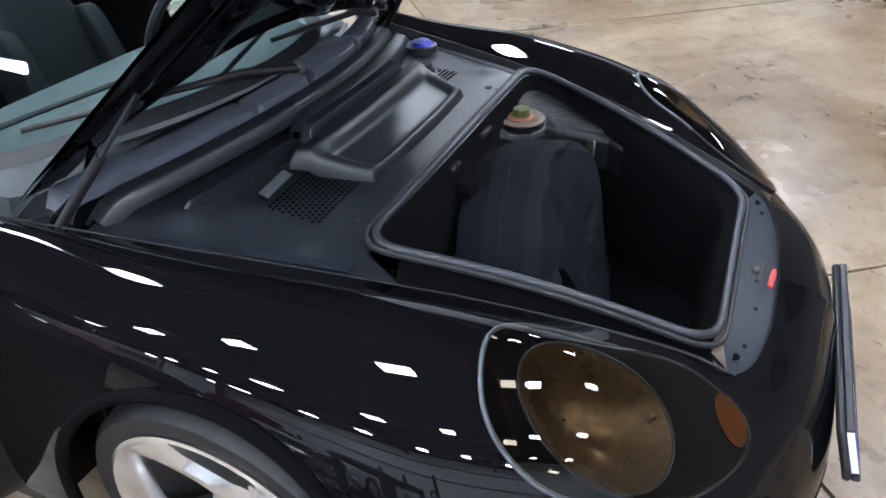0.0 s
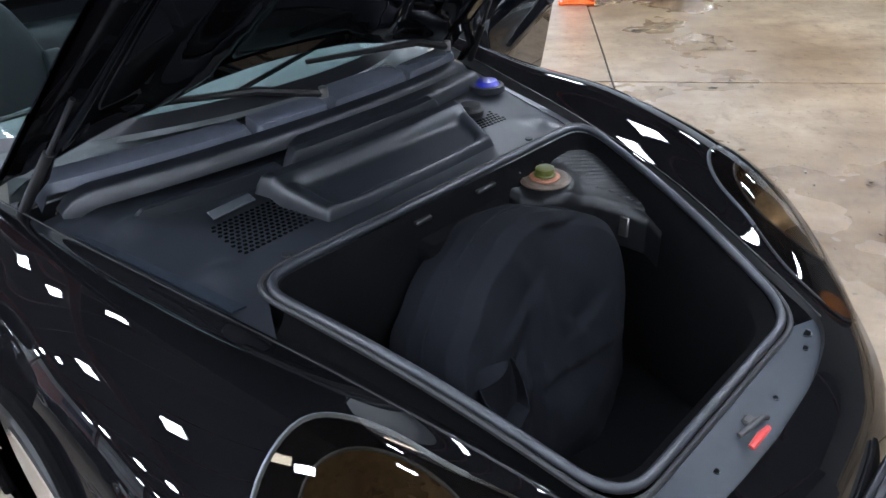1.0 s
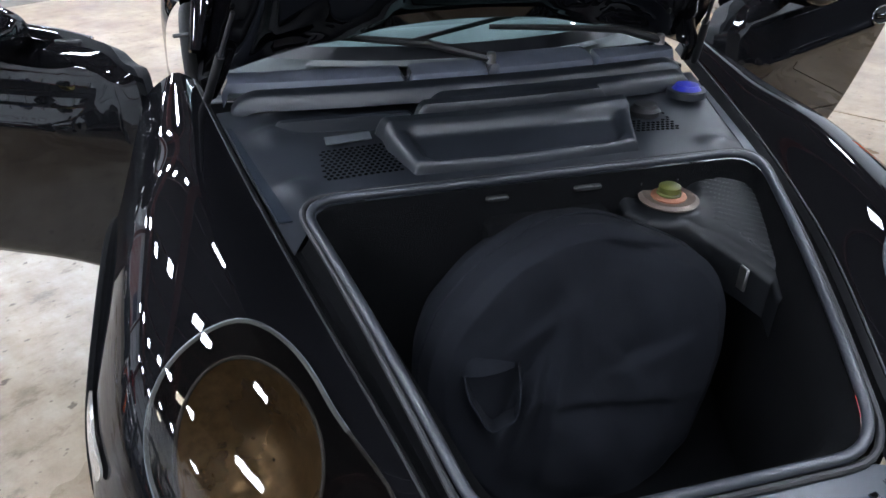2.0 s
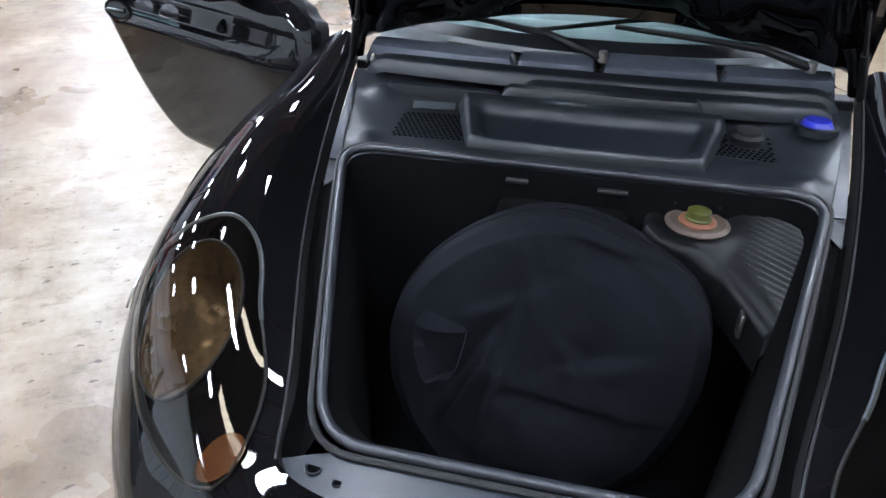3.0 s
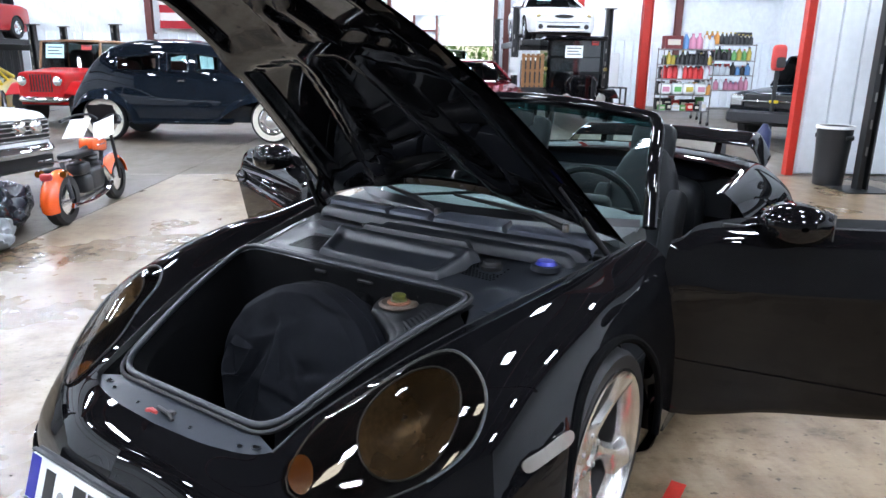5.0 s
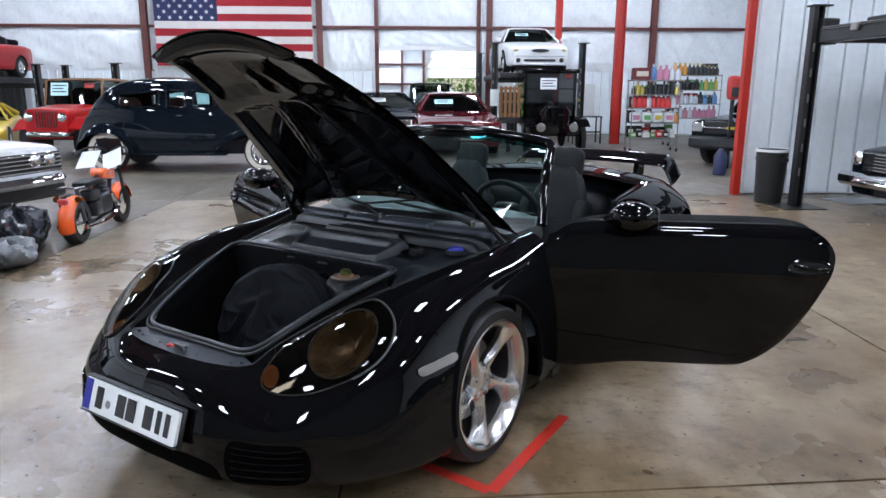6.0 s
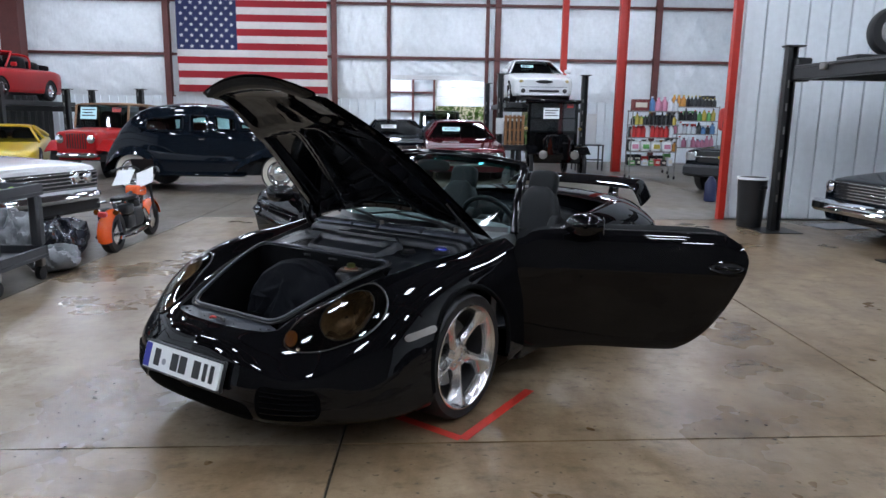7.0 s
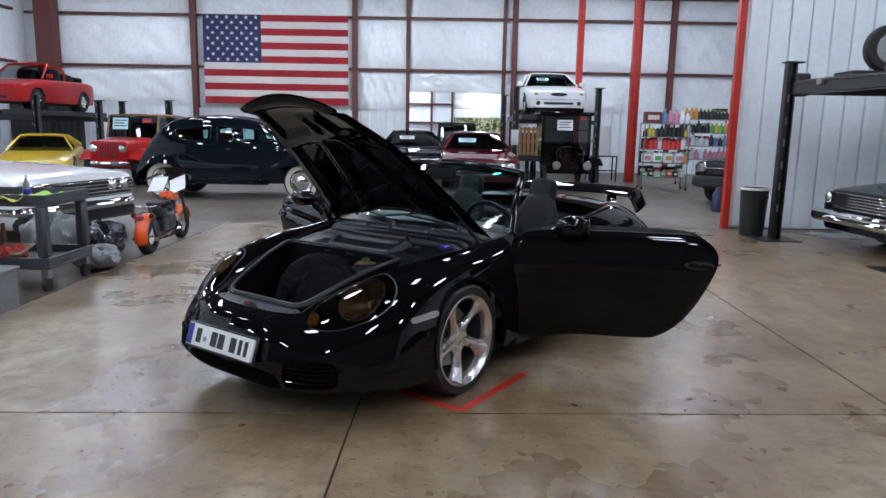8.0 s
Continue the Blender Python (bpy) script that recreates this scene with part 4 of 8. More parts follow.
def front_inner(p):
    y = min(p[1] * 0.76, 0.285)
    return (0.662, y, seal_z(0.655) - 0.003)


corner = int(np.argmin(np.linalg.norm(top_edge - np.array((0.692, 0.336, 0.541)), axis=1)))
nose_panel = rim_panel(0, corner + 2, 0.012, front_inner)
latch_panel = part("latch_panel", outward(*merge(nose_panel, mirrored(nose_panel))), PRIMER, car, "blue-grey painted latch panel")


def side_inner(p):
    x = min(max(p[0], 0.075), 0.645)
    return (x, 0.462 - (x - 0.055) / 0.60 * 0.172 + 0.004, seal_z(x) - 0.002)


rows_side = [i for i in range(80) if top_edge[i][0] <= 0.70 and i > corner and top_edge[i][0] > 0.10]
side_strip = rim_panel(rows_side[0], rows_side[-1] + 1, 0.014, side_inner, 0.022)
# carpet black puts the painted channel's shadow into its colour
for s in (1, -1):
    part("shaded_channel", outward(*(side_strip if s == 1 else mirrored(side_strip))), CARPET, car)

# latch, red release handle and panel holes
part("latch", merge(tube([(0.722, 0.030, 0.532), (0.718, 0.012, 0.542), (0.715, -0.02, 0.543), (0.708, -0.045, 0.538)], 0.005), box(0.695, 0.715, -0.012, 0.012, 0.526, 0.539)), CALIPER, latch_panel, "dark metal lid latch")
part("release_handle", tube([(0.732, -0.055, 0.537), (0.735, -0.03, 0.547), (0.737, -0.008, 0.547)], [0.0055, 0.0065, 0.0045], 8), RED_PLASTIC, latch_panel, "red release handle")
def panel_top(x, y):
    """Height of the latch panel, from the plane through its nearest corners."""
    near = sorted(nose_panel[0], key=lambda p: (p[0] - x) ** 2 + (p[1] - abs(y)) ** 2)[:6]
    a = np.array([(p[0], p[1], 1.0) for p in near])
    return float(np.linalg.lstsq(a, np.array([p[2] for p in near]), rcond=None)[0] @ (x, abs(y), 1.0))


# holes are flat black discs; the dark inside is put into colour
for hx, hy, rr in ((0.686, 0.285, 0.010), (0.700, 0.245, 0.006), (0.686, -0.285, 0.010), (0.700, -0.245, 0.006), (0.713, 0.085, 0.0045), (0.711, -0.125, 0.0045)):
    top_z = panel_top(hx, hy)
    part("panel_hole", disc_ends([(rr, 0), (rr * 0.95, 0.0005)], 16, "z", (hx, hy, top_z + 0.0004)), HOLE_SHADE, latch_panel)
    part("hole_rim", lathe([(rr * 1.35, -0.001), (rr * 1.30, 0.0012), (rr * 1.05, 0.0010), (rr, -0.001)], 18, "z", (hx, hy, top_z)), PRIMER, latch_panel)

# covered spare wheel leaning in the compartment
CREASES = (((-0.16, -0.10), (-0.085, 0.06), 0.020, 0.035), ((-0.09, -0.03), (0.22, -0.075), -0.009, 0.05), ((0.04, 0.06), (0.09, 0.0), 0.009, 0.035), ((0.02, 0.262), (0.20, 0.205), -0.010, 0.04), ((-0.14, 0.10), (0.0, 0.17), 0.006, 0.05), ((-0.10, -0.16), (-0.045, 0.14), 0.014, 0.045), ((0.05, 0.02), (0.16, 0.05), 0.010, 0.03))


def cover(u, v):
    a = 2 * math.pi * u
    prof = [(0.001, 0.066), (0.10, 0.072), (0.20, 0.072), (0.256, 0.064), (0.281, 0.040), (0.290, -0.050), (0.276, -0.110), (0.20, -0.120), (0.001, -0.120)]
    p = np.array(prof)
    t = v * (len(p) - 1)
    i = min(int(t), len(p) - 2)
    r, d = p[i] + (p[i + 1] - p[i]) * (t - i)
    y, z = r * math.cos(a), r * math.sin(a)
    k = min(1, r / 0.12)
    big = noise.noise(Vector((4.2 * y + 3.1, 4.2 * z, 2.0 + 3 * d)))
    ridge = 1 - abs(noise.noise(Vector((6 * y + 2 * z, 3.5 * z - 1.5 * y, 7.0)))) * 2.2
    d += 0.018 * big * k + 0.012 * max(0, ridge - 0.40) + 0.005 * noise.noise(Vector((15 * y, 15 * z, 4)))
    if v < 0.55:
        for (ya, za), (yb, zb), depth, wide in CREASES:
            ly, lz = yb - ya, zb - za
            ll = math.hypot(ly, lz)
            t = ((y - ya) * ly + (z - za) * lz) / ll
            q = ((y - ya) * lz - (z - za) * ly) / ll
            along = max(0.0, 1 - (max(0, -t, t - ll) / 0.05)) * (0.4 + 0.6 * math.sin(math.pi * min(1, max(0, t / ll))))
            d += depth * math.tanh(q / 0.007) * math.exp(-(q / wide) ** 2) * along
    r *= 1 + 0.022 * math.sin(2 * a + 0.6) + 0.010 * math.sin(5 * a) + 0.075 * max(0, math.cos(a - 0.58)) ** 18
    return (d, r * math.cos(a), r * math.sin(a))


spare = solid("covered_spare_wheel", sheet(cover, 160, 120), FABRIC, "spare wheel under a creased black fabric cover in the luggage compartment", "wheel cover",
              m=car.matrix_basis @ pose(0.272, -0.008, 0.455, 0, -16, 0))
seam = [cover(k / 60, 0.575) for k in range(60)]
part("seam", tube([(p[0] + 0.001, p[1], p[2]) for p in seam], 0.0035, 5, True), FABRIC, spare)
hoop = [(0.064, -0.168 + 0.046 * math.cos(a), 0.062 - 0.090 * math.sin(a) ** 0.8) for a in (math.pi * k / 20 for k in range(21))]
strap = [(p[0] + d * (0.55 + 0.45 * math.sin(math.pi * i / 20)) + 0.016 * math.sin(math.pi * i / 20), p[1] - 0.25 * d, p[2] + 0.006 * math.sin(0.9 * i)) for i, p in enumerate(hoop) for d in (0, 0.022, 0.044)]
part("loop", thick((strap, grid_faces(21, 3)), 0.003), FABRIC, spare, "sewn fabric carrying loop")
flap = [(0.070 + 0.018 * math.sin(math.pi * u) * (1 - v), -0.235 + 0.10 * u, 0.055 + (0.055 - 0.03 * u) * v) for v in (0, 0.33, 0.66, 1) for u in [k / 12 for k in range(13)]]
part("fold", thick((flap, grid_faces(4, 13)), 0.003), FABRIC, spare, "folded edge of the cover")

# added black blocks that put the dark of the corner gaps into colour
for s in (1, -1):
    part("corner_filler", box(-0.06, 0.13, 0.475 * s - 0.05, 0.475 * s + 0.05, 0.65, 0.678, 0.006), CARPET, car)

# moulded housing at the back corner with the filler under its cap
def shelf_piece(u, v):
    x = 0.045 + 0.300 * u
    y_in = float(np.interp(x, (0.045, 0.105, 0.149, 0.170, 0.188, 0.205, 0.261, 0.306, 0.345), (0.168, 0.168, 0.193, 0.228, 0.280, 0.305, 0.342, 0.368, 0.392)))
    y_out = 0.462 - (x - 0.055) / 0.60 * 0.172 - 0.012
    y_in = min(y_in, y_out - 0.012)
    top = seal_z(x) - 0.028 - 0.026 * u
    flat = y_out + (y_in - y_out) * min(1, v / 0.6)
    ring = math.hypot(x - 0.112, flat - 0.240)
    collar = 1 / (1 + math.exp((ring - 0.070) / 0.005))
    top += collar * (0.693 - top)
    if v < 0.6:
        rib = 0.0024 * (math.sin(430 * (x - 0.55 * flat)) > 0.05) if v < 0.44 and ring > 0.090 and 0.10 < u < 0.97 else 0
        return (x, flat, top + rib - 0.010 * (v / 0.6) ** 6)
    a = (v - 0.6) / 0.4
    roll = min(1, a / 0.35) * math.pi / 2
    return (x + 0.010 * math.sin(roll), y_in - 0.020 * math.sin(roll), top - 0.010 - 0.020 * (1 - math.cos(roll)) - 0.07 * max(0, a - 0.35) / 0.65)


part("moulded_housing", sheet(shelf_piece, 180, 60), HOUSING, car, "ribbed dark grey plastic housing")
part("filler_ring", disc_ends([(0.056, 0), (0.058, 0.004), (0.050, 0.009), (0.030, 0.006), (0.024, 0.002)], 40, "z", (0.112, 0.240, 0.692)), RING, car, "pale rust-stained metal ring round the filler")
part("filler_neck", disc_ends([(0.034, 0), (0.034, 0.003), (0.026, 0.006)], 28, "z", (0.111, 0.240, 0.6985)), RUST, car, "rusty filler neck")
part("filler_cap", disc_ends([(0.023, 0), (0.024, 0.010), (0.021, 0.013), (0.021, 0.024), (0.016, 0.027)], 24, "z", (0.111, 0.240, 0.697)), OLIVE, car, "olive filler cap")
for k in range(9):
    a = radians(140 + 10 * k)
    part("louvre", box(-0.010, 0.010, -0.0022, 0.0022, -0.012, 0.006, 0.001), PLASTIC, car, "", pose(0.120 + 0.070 * math.cos(a), 0.240 + 0.070 * math.sin(a), 0.708, 0, 0, math.degrees(a)))
part("bump_tab", box(0.262, 0.285, 0.314, 0.321, 0.574, 0.622, 0.002), STEEL, car, "pale grey tab")

# cowl: base panel, stepped plenum cover, ribs, lips, grilles and caps
def cowl_z(x, y):
    e = float(np.interp(x, top_edge[::-1, 0], top_edge[::-1, 1])) - 0.014
    z = float(np.interp(x, top_edge[::-1, 0], top_edge[::-1, 2]))
    w = min(1.0, abs(y) / e)
    t = min(1.0, max(0.0, (0.05 - x) / 0.42))
    dimple = 0.014 * math.exp(-((x + 0.06) ** 2 + (abs(y) - 0.46) ** 2) / 0.0012) + 0.018 * math.exp(-((x + 0.30) ** 2 + (abs(y) - 0.50) ** 2) / 0.0015)
    return z - 0.014 + 0.014 * (1 - w ** 3) + dimple - 0.010 * t * w


def cowl_base(u, v):
    x = 0.050 + 0.085 * max(0.0, (abs(2 * v - 1) - 0.87) / 0.13) * (1 - u) ** 4 - 0.50 * u
    e = float(np.interp(x, top_edge[::-1, 0], top_edge[::-1, 1])) - 0.014
    y = e * (2 * v - 1)
    return (x, y, cowl_z(x, y))


part("cowl_panel", sheet(cowl_base, 50, 80), PLASTIC, car, "dark grey plastic cowl panel")


def stepped(prof, y0, y1, bow, ny=40, skew=0.0, fall=0.0):
    """A moulded strip: a (x, z) profile carried across the car on a bowed line."""
    vs = []
    m_ = len(prof)
    for x, z in prof:
        for j in range(ny):
            y = y0 + (y1 - y0) * j / (ny - 1)
            r = min(1.0, 22 * min(j, ny - 1 - j) / (ny - 1)) ** 0.5
            vs.append((x - bow * y * y, y + skew * x * (1 if y > 0 else -1), z - fall * y * y - 0.034 * (1 - r)))
    return vs, grid_faces(m_, ny)


def plenum(u, v):
    """A moulded cover: a rounded rim all round, a sunk tray in its front slope and a broad top lip."""
    x, y = -0.040 - 0.172 * u, -0.230 + 0.490 * v
    edge = min(min(v, 1 - v) * 0.490, min(u, 1 - u) * 0.172)
    z = 0.752 + float(np.interp(u, (0, 0.16, 0.66, 0.78, 1), (-0.006, 0, 0.026, 0.040, 0.042)))
    inside = min(u - 0.13, 0.68 - u) * 0.172, min(v - 0.075, 0.93 - v) * 0.490
    corner = 0.020
    q = min(inside[0], inside[1], corner - math.hypot(max(0, corner - inside[0]), max(0, corner - inside[1])))
    z -= 0.017 / (1 + math.exp(-q / 0.0040))
    z -= 0.040 * (1 - min(1.0, edge / 0.016)) ** 2
    return (x - 0.15 * y * y, y - 0.05 * u * (1 - 2 * v), z)


def ridge_piece(u, v, x0, x1, y0, y1, z0, rise, bow, fall=0.0):
    """A rounded moulded ridge across the cowl, with rolled-off ends."""
    x, y = x0 + (x1 - x0) * u, y0 + (y1 - y0) * v
    end = min(v, 1 - v) * abs(y1 - y0)
    crown = min(1.0, 5.0 * min(u, 1 - u)) ** 0.5 * (0.86 + 0.14 * u)
    return (x - bow * y * y, y, z0 + rise * crown * min(1.0, end / 0.022) ** 0.5 - fall * y * y)


part("plenum_cover", outward(*thick(sheet(plenum, 90, 150), 0.003)), PLASTIC, car, "moulded dark plastic plenum cover with a sunk tray")
part("plenum_ridge", sheet(lambda u, v: ridge_piece(u, v, -0.214, -0.252, -0.190, 0.265, 0.770, 0.042, 0.15), 24, 60), PLASTIC, car)
part("trough_edge", sheet(lambda u, v: ridge_piece(u, v, -0.236, -0.250, -0.500, -0.180, 0.752, 0.040, 0.30, 0.10), 16, 40), PLASTIC, car)
RIB_A = [(-0.245, 0.772), (-0.250, 0.800), (-0.257, 0.806), (-0.283, 0.810), (-0.290, 0.804), (-0.293, 0.790), (-0.302, 0.788)]
RIB_B = [(-0.298, 0.786), (-0.304, 0.814), (-0.310, 0.819), (-0.332, 0.823), (-0.337, 0.816), (-0.340, 0.806), (-0.352, 0.806)]
part("cowl_rib", outward(*thick(stepped(RIB_A, -0.150, 0.56, 0.36, 60, 0, 0.10), 0.004)), PLASTIC, car)
part("cowl_rib", outward(*thick(stepped(RIB_B, -0.58, 0.58, 0.38, 60, 0, 0.09), 0.004)), PLASTIC, car)
LIP = [(-0.348, 0.812), (-0.352, 0.832), (-0.358, 0.836), (-0.398, 0.842), (-0.404, 0.838), (-0.405, 0.815)]
LIP2 = [(-0.348, 0.812), (-0.352, 0.834), (-0.358, 0.839), (-0.420, 0.848), (-0.426, 0.842), (-0.427, 0.815)]
for y0, y1, pf in ((-0.60, -0.175, LIP), (-0.172, 0.015, LIP), (0.03, 0.30, LIP2), (0.304, 0.58, LIP)):
    part("cowl_lip", outward(*thick(stepped(pf, y0, y1, 0.40, 24, 0, 0.08), 0.004)), COWL_LIP, car, "satin plastic cowl lip, its blue-grey sheen lifted into the colour")
part("cowl_gutter", stepped([(-0.40, 0.815), (-0.43, 0.800), (-0.50, 0.80)], -0.62, 0.62, 0.55, 40, 0, 0.06), SATIN, car)
# vent holes drawn as black discs, their inner shade in the colour
for s in (1, -1):
    holes = []
    for i in range(13):
        for j in range(11):
            x, y = (-0.078 if s < 0 else -0.135) - 0.0112 * j, 0.250 + 0.0122 * i + 0.0061 * (j % 2)
            if s == 1 and (math.hypot(x + 0.215, y - 0.355) < 0.045 or x < -0.245):
                continue
            holes.append(disc_ends([(0.0044, 0.0002), (0.0044, 0.0012)], 6, "z", (x, y * s, cowl_z(x, y))))
    g = part("vent_grille", merge(*holes), HOLE_SHADE, car, "perforated vent grille, its dark holes laid on as black discs")
    for x in (0.01, -0.02):
        part("panel_stud", disc_ends([(0.010, 0), (0.009, 0.004)], 14, "z", (x, 0.35 * s, cowl_z(x, 0.35))), RUBBER, car)
for s in (1, -1):
    def wing_strip(u, v):
        x = 0.045 - 0.40 * u
        e = float(np.interp(x, top_edge[::-1, 0], top_edge[::-1, 1])) - 0.016 - 0.026 * (1 - 0.5 * u) * v
        return (x, s * e, cowl_z(x, e) + 0.005 - 0.003 * v)
    part("wing_strip", thick(sheet(wing_strip, 30, 6), 0.003), PRIMER, car, "satin strip along the wing's edge")
part("label_strip", box(-0.011, 0.011, -0.050, 0.050, 0, 0.004, 0.001), PIPING, car, "plain grey label strip", pose(-0.214, -0.340, cowl_z(-0.214, 0.340) + 0.010, 0, 24, 6))
part("washer_cap", disc_ends([(0.034, 0), (0.036, 0.004), (0.030, 0.010), (0.027, 0.016), (0.012, 0.018)], 28, "z", (-0.290, 0.506, cowl_z(-0.290, 0.506) + 0.004)), BLUE_PLASTIC, car, "blue washer-fluid cap")
part("cap_collar", lathe([(0.048, -0.01), (0.046, 0.006), (0.037, 0.008), (0.036, -0.01)], 28, "z", (-0.290, 0.506, cowl_z(-0.290, 0.506) + 0.002)), PLASTIC, car)
part("reservoir_cap", disc_ends([(0.034, 0), (0.036, 0.012), (0.028, 0.018), (0.026, 0.026), (0.01, 0.028)], 28, "z", (-0.215, 0.355, cowl_z(-0.215, 0.36))), RUBBER, car, "black reservoir cap")
# brackets on the compartment's back wall
part("back_box", box(0.075, 0.135, -0.13, 0.12, 0.44, 0.690, 0.012), CARPET, car, "black box against the back of the compartment")
for y, w in ((-0.10, 0.022), (0.075, 0.020), (0.10, 0.012)):
    part("clip", box(0.070, 0.082, y - w, y + w, 0.716, 0.726, 0.003), RUBBER, car, "small dark metal clip")

# ---- windscreen with its frame, wipers ----
def screen(u, v, off=0.0):
    w = 2 * v - 1
    b = np.array((-0.43 - 0.36 * w * w, 0.665 * w, 0.842 - 0.035 * w * w))
    t = np.array((-1.00 - 0.075 * w * w, 0.575 * w, 1.225 - 0.06 * w * w))
    m = b + (t - b) * u
    m[2] += 0.035 * math.sin(math.pi * u)
    m[0] += 0.02 * math.sin(math.pi * u)
    return tuple(m + np.array((0.8, 0, 0.6)) * off)


ws = part("windscreen", facing(sheet(screen, 20, 40), (-1.4, 0, 0.4)), PANE, car, "slightly green windscreen glass")
ws.visible_shadow = False
part("screen_band", facing(sheet(lambda u, v: screen(0.86 + 0.13 * u, 0.02 + 0.96 * v, 0.003), 3, 30), (-1.4, 0, 0.4)), TEAL, ws, "teal shade band")
frame_path = [screen(0.0, 0.0), screen(0.5, 0.0), screen(0.95, 0.005)] + [screen(1.0, k / 16) for k in range(1, 16)] + [screen(0.95, 0.995), screen(0.5, 1.0), screen(0.0, 1.0)]
part("screen_frame", tube(spline(frame_path, 80), 0.026, 10, squash=0.8), PAINT, car, "black windscreen frame")
part("frit", sheet(lambda u, v: screen(0.055 * u, 0.02 + 0.96 * v, 0.002), 3, 30), SATIN, ws)
for y0, tip, lift in ((0.03, (-0.60, -0.52), 0.05), (0.50, (-0.47, 0.05), 0.05)):
    a = Vector((-0.385 - 0.2 * y0 * y0, y0, 0.848))
    w_ = tip[1] / 0.665
    e = Vector(screen(0.10, (w_ + 1) / 2, 0.02))
    mid = (a + e) / 2 + Vector((0.02, 0, 0.018))
    wp = part("wiper", tube([a, a + (mid - a) * 0.5 + Vector((0, 0, 0.012)), mid, e], [0.011, 0.010, 0.008, 0.006], 8), RUBBER, car, "black wiper arm")
    b0, b1 = Vector(screen(0.06, (w_ + 1) / 2 - 0.16, 0.014)), Vector(screen(0.17, (w_ + 1) / 2 + 0.22, 0.014))
    part("blade", tube([b0, (b0 + b1) / 2 + Vector((0.008, 0, 0.008)), b1], 0.006, 6), RUBBER, wp)
    part("wiper_nut", disc_ends([(0.012, -0.01), (0.012, 0.012), (0.008, 0.016)], 12, "z", tuple(a)), STEEL, wp)

# ---- raised luggage lid ----
LID_HINGE, LID_TURN = Vector((-0.58, 0, 0.80)), 47.2


def lid(u, v, off=0.0):
    w = 2 * v - 1
    x = 0.768 - 1.348 * u
    # half width and side height along the body's edge
    e = np.interp(x, top_edge[::-1, 0], top_edge[::-1, 1]) if x < 0.70 else 0.372
    z = np.interp(x, top_edge[::-1, 0], top_edge[::-1, 2])
    front_cut = 0.085 * w * w * max(0, 1 - u / 0.12)
    rear_cut = 0.13 * (1 - w * w) * max(0, (u - 0.85) / 0.15)
    return Vector((x - front_cut + rear_cut, e * w, z + 0.065 * (1 - w * w) * (0.35 + 0.65 * u) + off))


def lid_turn(p):
    return tuple(Matrix.Translation(LID_HINGE) @ Matrix.Rotation(radians(-LID_TURN), 4, "Y") @ Matrix.Translation(-LID_HINGE) @ Vector(p))


skin = sheet(lambda u, v: lid_turn(lid(u, v)), 60, 40)
hood = part("luggage_lid", outward(*skin), PAINT, car, "raised glossy black luggage lid")


def inner_off(u, v):
    """Depth of the pressed inner frame under the skin."""
    w = abs(2 * v - 1)
    rim_ = min(u, 1 - u) * 1.38
    rim_ = min(rim_, (1 - w) * 0.45)
    d = 0.030 if 0.02 < rim_ < 0.085 else 0.008
    centre = abs(w - 0.18 - 0.45 * (u - 0.3)) < 0.10 and u > 0.15
    cross = abs(u - 0.30 - 0.05 * w * w) < 0.045
    if centre or cross:
        d = 0.034
    return -d if rim_ > 0.006 else -0.004


def inner_smooth(u, v):
    s = 0
    for a in (-0.014, 0, 0.014):
        for b in (-0.018, 0, 0.018):
            s += inner_off(min(max(u + a, 0), 1), min(max(v + b, 0), 1)) / 9
    return s


inner = sheet(lambda u, v: lid_turn(lid(0.008 + 0.984 * u, 0.012 + 0.976 * v, inner_smooth(u, v))), 90, 80)
part("inner_frame", outward(*inner), PAINT, hood, "pressed black inner frame")
for s in (1, -1):
    a = Vector((-0.50, 0.625 * s, 0.775))
    b = Vector(lid_turn(lid(0.86, 0.5 + 0.45 * s, -0.03)))
    part("lid_hinge", tube([a, (a + b) / 2 + Vector((0.03, 0, 0)), b], 0.013, 8, squash=0.6), PAINT, hood)
    a = Vector((-0.47, 0.635 * s, 0.775))
    b = Vector(lid_turn(lid(0.74, 0.5 + 0.46 * s, -0.03)))
    st = part("gas_strut", tube([a, a + (b - a) * 0.55], 0.010, 10), RUBBER, hood, "black gas strut")
    part("strut_rod", tube([a + (b - a) * 0.55, b], 0.005, 8), SATIN, st)

# ---- doors, swung open ----
DOOR_OUT = [(-0.02, 0.25), (0.40, 0.248), (0.77, 0.250), (0.870, 0.272), (0.965, 0.342), (1.042, 0.44), (1.108, 0.565), (1.163, 0.712), (1.158, 0.785), (1.105, 0.844), (1.0, 0.872), (0.55, 0.876), (0.14, 0.868), (0.03, 0.83), (-0.02, 0.75)]


def door_skin_y(z):
    return float(np.interp(z, (0.22, 0.30, 0.650, 0.672, 0.690, 0.705, 0.73, 0.80, 0.83, 0.855, 0.876), (-0.018, -0.006, 0.028, 0.031, 0.029, 0.023, 0.016, 0.003, -0.006, -0.020, -0.045)))


